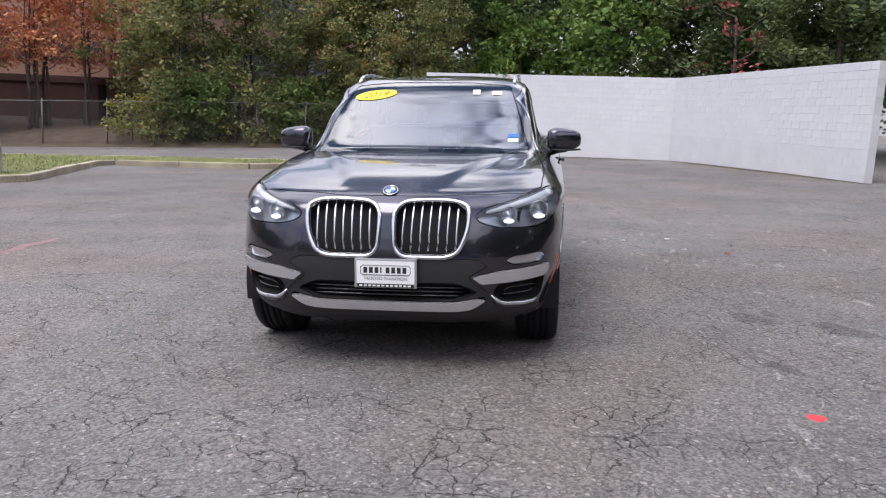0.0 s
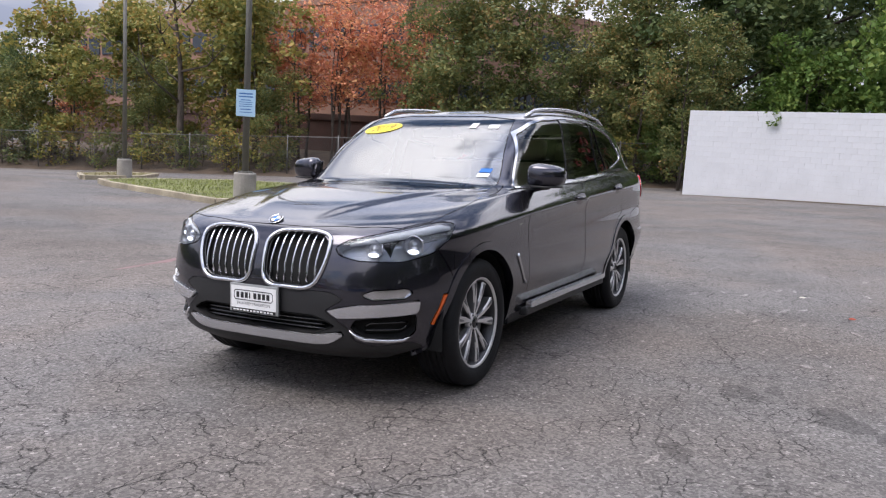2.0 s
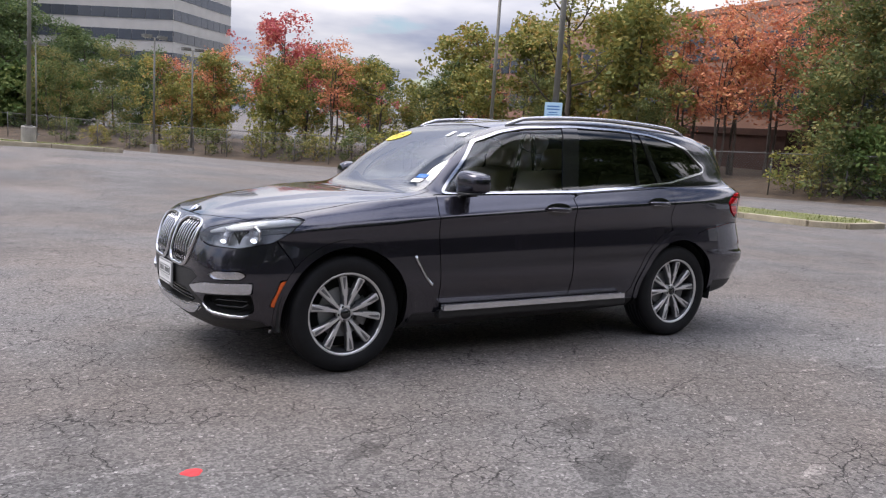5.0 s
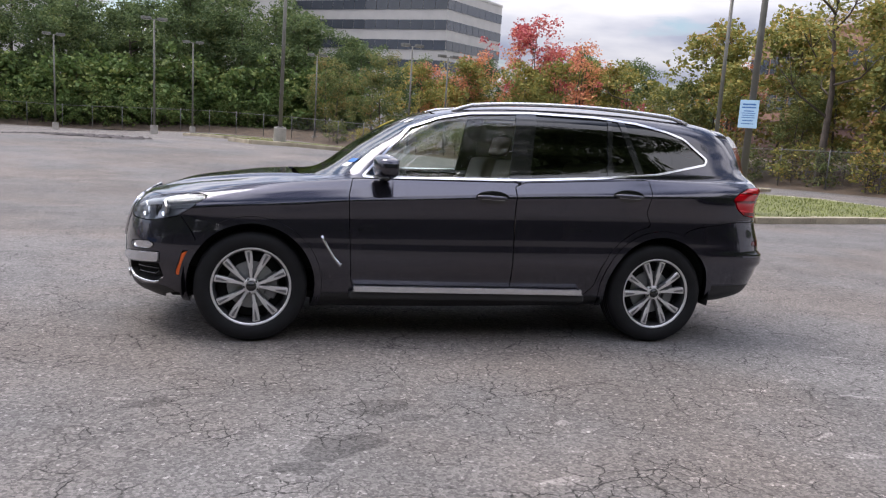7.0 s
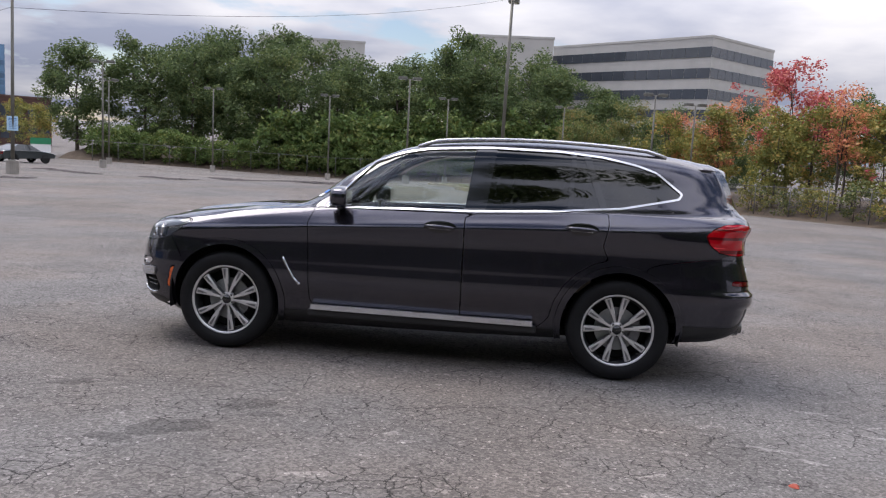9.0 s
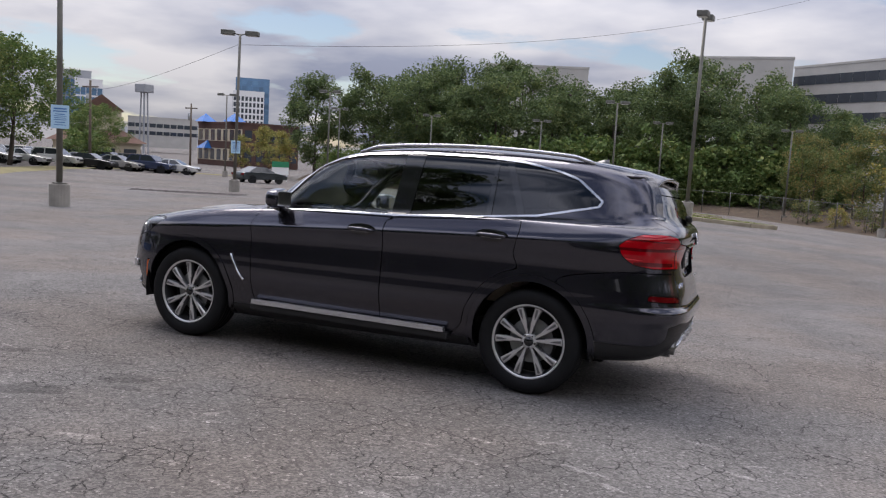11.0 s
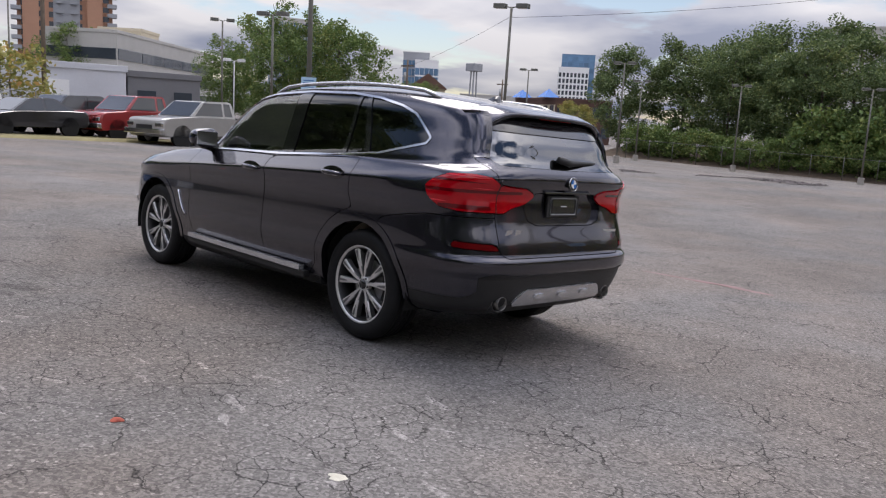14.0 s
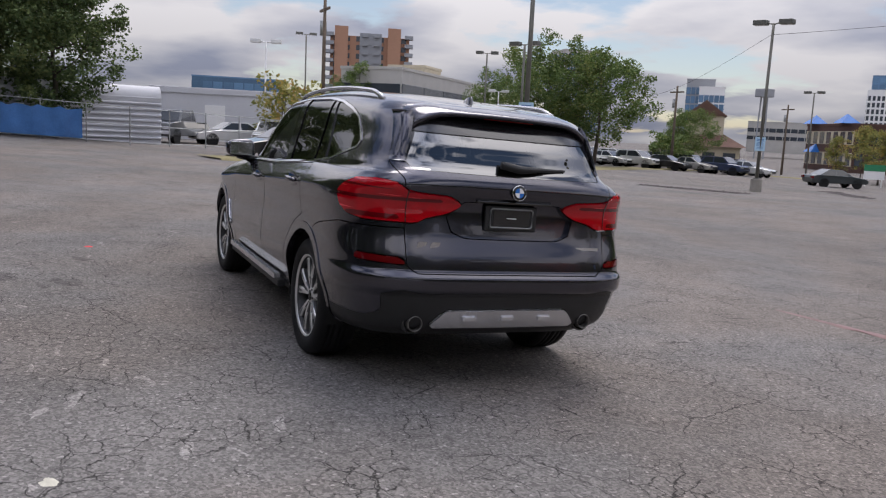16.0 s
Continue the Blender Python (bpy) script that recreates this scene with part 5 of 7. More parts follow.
# ---- flanks: mirrors, handles, rails, strips ----
for s in (1, -1):
    bm = bmesh.new()
    bmesh.ops.create_uvsphere(bm, u_segments=28, v_segments=18, radius=1.0)
    for v in bm.verts:
        c = v.co
        q = [math.copysign(abs(k) ** 0.62, k) for k in c]
        x = 0.085 * q[0] * (1.0 if q[0] > 0 else 0.55)
        y = 0.118 * q[1]
        z = 0.076 * q[2] * (1 - 0.18 * q[1])
        v.co = (0.585 + x - 0.02 * q[1], s * (0.945 + y), 1.178 + z)
    if s < 0:
        bmesh.ops.reverse_faces(bm, faces=bm.faces)
    mirror = part("door_mirror", bm, M_PAINT, car, "dark door mirror housing", smooth=True)
    part("mirror_glass", boxm(0.528, 0.533, s * 0.945 - 0.09, s * 0.945 + 0.09, 1.125, 1.232, 0.002), M_CHROME, mirror)
    part("mirror_foot", mesh_from("mirror_foot", *tube([(0.60, s * 0.80, 1.085), (0.60, s * 0.90, 1.112), (0.59, s * 0.96, 1.125)], [0.034, 0.03, 0.034], 10), True), M_GLOSSBLACK, mirror)
    part("mirror_band", mesh_from("mirror_band", *tube([(0.665, s * 0.86, 1.112), (0.660, s * 0.96, 1.108), (0.60, s * 1.055, 1.112)], 0.007, 6), True), M_TRIM, mirror)
    for x, z, door in ((-0.135, 1.012, doors_f[0 if s > 0 else 1]), (-1.13, 1.062, doors_r[0 if s > 0 else 1])):
        pts, rad = [], []
        for k in range(9):
            t = k / 8
            xx = x - 0.105 + 0.21 * t
            pts.append((xx, s * (side(xx, z) + 0.012 + 0.020 * math.sin(math.pi * t) ** 0.5), z + 0.006 * (t - 0.5)))
            rad.append(0.008 + 0.009 * math.sin(math.pi * t) ** 0.5)
        h = part("door_handle", mesh_from("door_handle", *tube(pts, rad, 8), True), M_PAINT, door, "body coloured door handle with a bright edge")
        v, f = lathe([(0.06, 0.0), (0.048, 0.003), (0.001, 0.003)], 24, "y")
        m = Matrix.Translation((x, s * side(x, z) + s * 0.0005, z)) @ Matrix.Diagonal((1.95, s, 0.74, 1))
        part("handle_cup", mesh_from("handle_cup", *moved((v, f), m), True), M_GLOSSBLACK, h)
        part("handle_edge", mesh_from("handle_edge", *tube([(a, b + s * 0.004, c - 0.013) for a, b, c in pts[1:-1]], 0.0035, 5), True), M_CHROME, h)
    pts = []
    for x in np.linspace(0.10, -1.72, 26):
        hit = BVH.ray_cast(Vector((x, 0.585, 5)), Vector((0, 0, -1)))[0]
        t = (0.10 - x) / 1.82
        lift = 0.026 * min(1, math.sin(math.pi * min(max(t, 0.0), 1.0)) * 4.5)
        pts.append((x, s * (0.585 + 0.02 * math.sin(math.pi * t)), (hit.z if hit else 1.6) + lift))
    part("roof_rail", mesh_from("roof_rail", *tube(pts, 0.0145, 8), True), M_SILVER, car, "satin silver roof rail")
    gill = [(0.995, 0.715), (0.985, 0.690), (0.955, 0.640), (0.915, 0.575), (0.868, 0.522), (0.862, 0.540)]
    part("fender_vent", mesh_from("fender_vent", *tube([(x, s * (side(x, z) + 0.004), z) for x, z in gill], [0.010, 0.010, 0.008, 0.009, 0.010, 0.006], 6), True), M_CHROME, car, "bright chrome vent strip behind the front wheel")
    sb = part("side_step", mesh_from("side_step", *join(solid(-0.83, 0.775, s * 0.905 if s > 0 else -0.945, 0.945 if s > 0 else -0.905, 0.352, 0.388))), M_SILVER, car, "silver strip along the sill")
    part("step_pad", boxm(-0.86, 0.80, 0.87 * s if s > 0 else -0.925, 0.925 if s > 0 else -0.87, 0.300, 0.350, 0.012), M_TRIM, sb)
    # wheel houses
    for ax in (1.432, -1.432):
        vs, fs = [], []
        for k in range(25):
            a = -0.22 + (math.pi + 0.44) * k / 24
            for y in (0.50, 0.88):
                vs.append((ax + 0.435 * math.cos(a), s * y, 0.372 + 0.435 * math.sin(a)))
        fs = [(2 * k, 2 * k + 1, 2 * k + 3, 2 * k + 2) for k in range(24)]
        cap = [len(vs)]
        vs.append((ax, s * 0.5, 0.372))
        fs += [(2 * k, 2 * k + 2, cap[0]) for k in range(24)]
        part("wheel_house", mesh_from("wheel_house", vs, fs, True), M_DARK, car)

# aerial fin
bm = bmesh.new()
fin = []
for k, (x, w, h) in enumerate(((-1.50, 0.004, 0.0), (-1.58, 0.022, 0.02), (-1.66, 0.026, 0.055), (-1.70, 0.018, 0.068), (-1.72, 0.018, 0.0))):
    z = 1.625 - 0.03 * (k / 4)
    fin.append([bm.verts.new((x, -w, z)), bm.verts.new((x, -w * 0.3, z + h)), bm.verts.new((x, w * 0.3, z + h)), bm.verts.new((x, w, z))])
for a, b in zip(fin, fin[1:]):
    for i in range(3):
        bm.faces.new((a[i], a[i + 1], b[i + 1], b[i]))
part("aerial_fin", bm, M_GLOSSBLACK, car, smooth=True)

# ---- underside and cabin ----
part("underbody", boxm(-1.90, 1.95, -0.62, 0.62, 0.245, 0.30, 0.02), M_DARK, car)
part("engine_bay", boxm(0.95, 2.05, -0.68, 0.68, 0.45, 0.90, 0.05), M_DARK, car)
part("cabin_floor", boxm(-2.1, 0.95, -0.72, 0.72, 0.42, 0.46), M_DARK, car)
part("parcel_shelf", boxm(-2.15, -1.45, -0.66, 0.66, 1.05, 1.09, 0.01), M_BLACKLEATHER, car)
dash = part("dashboard", boxm(0.42, 0.93, -0.72, 0.72, 0.72, 1.06, 0.06), M_BLACKLEATHER, car)
part("dash_top", boxm(0.62, 0.99, -0.66, 0.66, 1.03, 1.085, 0.02), M_BLACKLEATHER, dash)
v, f = lathe([(0.172 + 0.016 * math.cos(a), 0.016 * math.sin(a)) for a in np.linspace(0, 2 * math.pi, 9)[:-1]], 36, "x", closed=True)
m = Matrix.Translation((0.33, 0.37, 0.99)) @ Matrix.Rotation(0.42, 4, "Y")
wheel_s = part("steering_wheel", mesh_from("steering_wheel", *moved((v, f), m), True), M_BLACKLEATHER, car)
part("steering_hub", mesh_from("steering_hub", *moved(solid(-0.02, 0.03, -0.16, 0.16, -0.045, 0.045), m)), M_BLACKLEATHER, wheel_s)


def seat(x, y, w):
    st = part("seat", boxm(x - 0.06, x + 0.48, y - w, y + w, 0.58, 0.74, 0.05), M_LEATHER, car, "beige leather seat")
    for (x0, x1, z0, z1, ww) in ((-0.12, 0.06, 0.70, 1.26, w * 0.95), (-0.15, -0.04, 1.28, 1.44, min(w * 0.5, 0.14))):
        bm = boxm(x + x0, x + x1, y - ww, y + ww, z0, z1, 0.045)
        for vv in bm.verts:
            vv.co.x -= 0.28 * (vv.co.z - 0.7)
        part("backrest" if z0 < 1 else "headrest", bm, M_LEATHER, st, smooth=True)


for y in (0.37, -0.37):
    seat(-0.28, y, 0.26)
for y in (0.40, -0.40):
    seat(-1.18, y, 0.32)
part("rear_view_mirror", boxm(0.30, 0.34, -0.12, 0.12, 1.42, 1.48, 0.015), M_GLOSSBLACK, car)


def sticker(y0, z0, w, h, material, name, label, round_=False, parent=None):
    """A thin label following the windscreen."""
    vs, fs, n = [], [], 28
    if round_:
        ring_pts = [(y0 + w * math.cos(a) + 0.25 * h * math.sin(a), z0 + h * math.sin(a) + 0.10 * w * math.cos(a)) for a in np.linspace(0, 2 * math.pi, n + 1)[:-1]]
    else:
        ring_pts = [(y0 - w, z0 - h), (y0 + w, z0 - h), (y0 + w, z0 + h), (y0 - w, z0 + h)]
    for y, z in [(y0, z0)] + ring_pts:
        vs.append((nose(y, z) + 0.003, y, z))
    k = len(ring_pts)
    return part(name, mesh_from(name, vs, [(0, 1 + i, 1 + (i + 1) % k) for i in range(k)], True), material, parent or car, label)


yr = sticker(-0.40, 1.482, 0.150, 0.036, M_YELLOW, "year_sticker", "yellow oval sticker on the windscreen", True)
cu = bpy.data.curves.new("year_text", "FONT")
cu.body, cu.size, cu.align_x, cu.align_y, cu.shear = "2019", 0.085, "CENTER", "CENTER", 0.25
tmp = bpy.data.objects.new("year_text", cu)
scene.collection.objects.link(tmp)
tm = bpy.data.meshes.new_from_object(tmp.evaluated_get(bpy.context.evaluated_depsgraph_get()))
bpy.data.objects.remove(tmp)
for v in tm.vertices:
    y, z = -0.40 + v.co.x * 1.05, 1.482 + v.co.y * 0.72 + 0.10 * v.co.x
    v.co = (nose(y, z) + 0.0055, y, z)
tm.materials.clear()
part("year_text", tm, mat("brown ink", (0.16, 0.07, 0.01), 0.6), yr)
sticker(0.325, 1.505, 0.026, 0.018, M_WHITE, "windscreen_label", "small white windscreen label")
sticker(0.47, 1.500, 0.034, 0.014, M_WHITE, "windscreen_label", "small white windscreen label")
sticker(0.60, 1.175, 0.034, 0.012, M_WHITE, "windscreen_label", "small white windscreen label")
sticker(0.60, 1.205, 0.034, 0.013, M_BLUE, "windscreen_label", "small blue windscreen label")

# ---- fence ----
M_WIRE = mat("weathered fence wire", (0.16, 0.155, 0.15), 0.6, 0.5, 0.2, 6)


def chain_fence(line, height):
    f = tagged(empty("chain_link_fence"), "weathered chain link fence overgrown with weeds and vines", "fence", kind="structure")
    for p, q in zip(line, line[1:]):
        ln = math.hypot(q[0] - p[0], q[1] - p[1])
        k = max(1, round(ln / 3.0))
        for i in range(k):
            x, y = p[0] + (q[0] - p[0]) * i / k, p[1] + (q[1] - p[1]) * i / k
            v, fc = tube([(0, 0, -0.1), (0, 0, height + 0.05)], 0.035, 8)
            ob = part("post", mesh_from("post", v, fc, True), M_WIRE, f)
            ob.location = (x, y, ground_z(x, y) + 0.06)
        vs, fs = tube([(p[0], p[1], ground_z(*p) + height), (q[0], q[1], ground_z(*q) + height)], 0.024, 6)
        part("top_rail", mesh_from("top_rail", vs, fs, True), M_WIRE, f)
    vs, fs = [], []
    for p, q in zip(line[:9], line[1:10]):
        ln = math.hypot(q[0] - p[0], q[1] - p[1])
        d = Vector((q[0] - p[0], q[1] - p[1], 0)) / ln
        k = int(ln / 0.16)
        for i in range(-int(height / 0.16), k):
            for s in (1, -1):
                pts = []
                for t in (0.0, height):
                    a = i * 0.16 + (t if s > 0 else height - t)
                    a = min(max(a, 0), ln)
                    x, y = p[0] + d.x * a, p[1] + d.y * a
                    hh = t if 0 < a < ln else (a - i * 0.16 if s > 0 else height - (a - i * 0.16))
                    pts.append(Vector((x, y, ground_z(x, y) + 0.08 + min(max(hh, 0), height))))
                if (pts[1] - pts[0]).length < 0.1:
                    continue
                o, w = len(vs), d * 0.004
                vs += [pts[0] - w, pts[0] + w, pts[1] + w, pts[1] - w]
                fs.append((o, o + 1, o + 2, o + 3))
    ob = part("wire_mesh", mesh_from("wire_mesh", vs, fs), M_WIRE, f)
    ob["kind"] = "stuff"


chain_fence(FENCE, 2.2)


# ---- light poles ----
M_LAMPHEAD = mat("faded lamp housing", (0.13, 0.13, 0.115), 0.55, 0.2, 0.2, 4)
M_SIGNFACE = mat("pale blue sign face", (0.42, 0.62, 0.78), 0.45, 0, 0.06, 6)
M_SIGNINK = mat("blue sign lettering", (0.05, 0.16, 0.42), 0.5, 0, 0.05, 6)


def light_pole(x, y, height=8.4, rz=0.0, heads=2, base=True, lean=(0, 0), radius=0.085, zb=None):
    p = tagged(empty("light_pole"), "tall square-headed parking lot light on a concrete base", "street lamp", "lot lights")
    p.matrix_world = pose(x, y, ground_z(x, y) if zb is None else zb, lean[0], lean[1], rz)
    h0 = 0.0
    if base:
        v, f = lathe([(0.27, -0.3), (0.27, 0.60), (0.255, 0.63), (0.001, 0.63)], 20)
        part("concrete_base", mesh_from("concrete_base", v, f, False), M_CONCRETE, p)
        part("base_plate", boxm(-0.14, 0.14, -0.14, 0.14, 0.63, 0.67, 0.006), M_POLE, p)
        h0 = 0.66
    v, f = tube([(0, 0, h0), (0, 0, height - 0.1)], [radius, radius * 0.72], 12)
    part("pole", mesh_from("pole", v, f, True), M_POLE, p)
    for s in ((1, -1) if heads == 2 else (1,)):
        v, f = tube([(0, 0, height - 0.15), (s * 0.35, 0, height - 0.06)], 0.03, 8)
        part("arm", mesh_from("arm", v, f, True), M_POLE, p)
        bm = boxm(0.30 if s > 0 else -0.92, 0.92 if s > 0 else -0.30, -0.22, 0.22, height - 0.17, height + 0.06, 0.03)
        hd = part("lamp_head", bm, M_LAMPHEAD, p)
        part("lens", boxm(0.36 if s > 0 else -0.86, 0.86 if s > 0 else -0.36, -0.16, 0.16, height - 0.18, height - 0.172), M_WHITE, hd)
    return p


def pole_sign(x, y, z, rz):
    """A notice board strapped to a pole, its lettering as bars."""
    s = tagged(empty("notice_sign"), "pale blue notice sign strapped to the light pole", "sign", "pole signs")
    s.matrix_world = pose(x, y, z, 0, 0, rz)
    part("sign_board", boxm(-0.23, 0.23, -0.125, -0.11, -0.32, 0.32, 0.004), M_SIGNFACE, s)
    part("bracket", boxm(-0.04, 0.04, -0.11, 0.0, -0.2, 0.2), M_GALV, s)
    for zz, w, h in ((0.22, 0.16, 0.035), (0.15, 0.17, 0.03), (0.07, 0.12, 0.022), (0.02, 0.16, 0.016), (-0.03, 0.15, 0.016), (-0.08, 0.16, 0.016), (-0.15, 0.13, 0.022), (-0.22, 0.15, 0.016)):
        part("text_bar", boxm(-w, w, -0.1265, -0.1245, zz - h / 2, zz + h / 2), M_SIGNINK, s)
    return s


POLES = [(-9.75, -10.75, 20, (0, 0)), (-15.9, -22.1, 10, (0, 0)), (15.5, -10.7, 80, (0, 0)), (22.2, -27.6, 20, (-1.0, -1.0)), (0.4, -29.8, 85, (-1, 2.2))]
for x, y, rz, ln in POLES:
    light_pole(x, y, 7.9 if x > 20 else 8.4, rz, lean=ln, zb=ground_z(x, y) + (0.14 if x < 10 else 0.0))
for x, y in ((18.9, -72.6), (8.8, -57.8), (7.2, -73.4), (-4.2, -74.0), (-14.0, -60.5), (32.8, -54.8), (30.8, -72.5), (41.0, -71.0), (-10.2, -56.5), (49.0, -62.0)):
    light_pole(x, y, 8.4, random.uniform(0, 40))
light_pole(53.0, -29.0, 8.6, 60, base=False)
light_pole(66.0, -17.5, 9.8, 80, base=False)
light_pole(34.6, -21.7, 7.2, 30, base=True)
for x, y, h in ((44.0, -9.0, 6.5), (58.0, -33.0, 6.0), (75.0, -50.0, 6.0), (88.0, -60.0, 5.0)):
    lp = light_pole(x, y, h, 70, base=False, radius=0.06)
    for c in lp.children:
        if c.name.startswith(("pole", "arm", "lamp_head")):
            c.data.materials[0] = M_WHITE
    lp["label"] = "slim white painted lamp post in the car yard"
pole_sign(-9.75, -10.75, 1.93, 120)
pole_sign(15.5, -10.7, 2.16, -127)
pole_sign(22.2, -27.6, 1.62, -135)

# ---- trees ----
def leaf_mat(name, stops):
    m, n, l, b = principled(name)
    ge = n.new("ShaderNodeNewGeometry")
    rp = n.new("ShaderNodeValToRGB")
    els = rp.color_ramp.elements
    while len(els) < len(stops):
        els.new(0.5)
    for e, (pos, col) in zip(els, stops):
        e.position, e.color = pos, (col[0] * 1.6, col[1] * 1.6, col[2] * 1.6, 1)
    no = n.new("ShaderNodeTexNoise")
    no.inputs["Scale"].default_value = 0.35
    oi = n.new("ShaderNodeObjectInfo")
    l.new(ge.outputs["Position"], no.inputs["Vector"])
    a = n.new("ShaderNodeMath"); a.operation = "MULTIPLY_ADD"; a.inputs[1].default_value = 0.62
    s = n.new("ShaderNodeMath"); s.operation = "MULTIPLY_ADD"; s.inputs[1].default_value = 0.9; s.inputs[2].default_value = -0.28
    l.new(no.outputs["Fac"], s.inputs[0])
    l.new(ge.outputs["Random Per Island"], a.inputs[0])
    l.new(s.outputs[0], a.inputs[2])
    l.new(a.outputs[0], rp.inputs[0])
    l.new(rp.outputs[0], b.inputs["Base Color"])
    b.inputs["Roughness"].default_value = 0.6
    b.inputs["Specular IOR Level"].default_value = 0.25
    tr = n.new("ShaderNodeBsdfTranslucent")
    l.new(rp.outputs[0], tr.inputs[0])
    mx = n.new("ShaderNodeMixShader"); mx.inputs[0].default_value = 0.28
    l.new(b.outputs[0], mx.inputs[1]); l.new(tr.outputs[0], mx.inputs[2])
    l.new(mx.outputs[0], n["Material Output"].inputs["Surface"])
    return m


L_DARK = leaf_mat("dark green leaves", ((0.0, (0.032, 0.052, 0.022)), (0.5, (0.068, 0.098, 0.038)), (1.0, (0.15, 0.17, 0.06))))
L_OAK = leaf_mat("green leaves", ((0.0, (0.035, 0.060, 0.018)), (0.5, (0.075, 0.115, 0.033)), (1.0, (0.17, 0.18, 0.055))))
L_VINE = leaf_mat("bright vine leaves", ((0.0, (0.035, 0.068, 0.014)), (0.5, (0.075, 0.125, 0.028)), (1.0, (0.17, 0.20, 0.045))))
L_THICKET = leaf_mat("green and brown leaves", ((0.0, (0.045, 0.062, 0.025)), (0.45, (0.095, 0.115, 0.040)), (0.75, (0.17, 0.15, 0.05)), (1.0, (0.26, 0.13, 0.06))))
L_ORANGE = leaf_mat("orange autumn leaves", ((0.0, (0.24, 0.085, 0.055)), (0.5, (0.42, 0.17, 0.095)), (1.0, (0.46, 0.29, 0.12))))
L_RED = leaf_mat("red autumn leaves", ((0.0, (0.19, 0.030, 0.042)), (0.5, (0.34, 0.085, 0.088)), (1.0, (0.40, 0.22, 0.13))))
L_YELLOW = leaf_mat("yellow green leaves", ((0.0, (0.070, 0.090, 0.028)), (0.45, (0.145, 0.150, 0.042)), (0.75, (0.25, 0.20, 0.055)), (1.0, (0.31, 0.145, 0.06))))
M_BARK = mat("grey brown bark", (0.085, 0.068, 0.055), 0.95, 0, 0.35, 3, bump=0.7, bscale=25)


def crown_mesh(name, clumps, per, leaf, seed):
    """Leaves as small folded quads round clump centres (x, y, z, r)."""
    rs = np.random.RandomState(seed)
    c = np.repeat(np.array(clumps), per, axis=0)
    n = len(c)
    d = rs.normal(size=(n, 3))
    d /= np.linalg.norm(d, axis=1, keepdims=True)
    pos = c[:, :3] + d * (c[:, 3] * rs.uniform(0.25, 1.0, n) ** 0.6)[:, None] * np.array([1, 1, 0.75])
    a = rs.normal(size=(n, 3)); a[:, 2] *= 0.6
    a /= np.linalg.norm(a, axis=1, keepdims=True)
    b = np.cross(a, rs.normal(size=(n, 3)))
    b /= np.maximum(np.linalg.norm(b, axis=1, keepdims=True), 1e-6)
    s = (leaf * rs.uniform(0.6, 1.35, n))[:, None]
    v = np.stack([pos - a * s, pos + b * s * 0.55, pos + a * s, pos - b * s * 0.55], 1).reshape(-1, 3)
    me = bpy.data.meshes.new(name)
    me.vertices.add(4 * n); me.vertices.foreach_set("co", v.ravel())
    me.loops.add(4 * n); me.loops.foreach_set("vertex_index", np.arange(4 * n))
    me.polygons.add(n); me.polygons.foreach_set("loop_start", np.arange(0, 4 * n, 4))
    me.update(calc_edges=True)
    return me


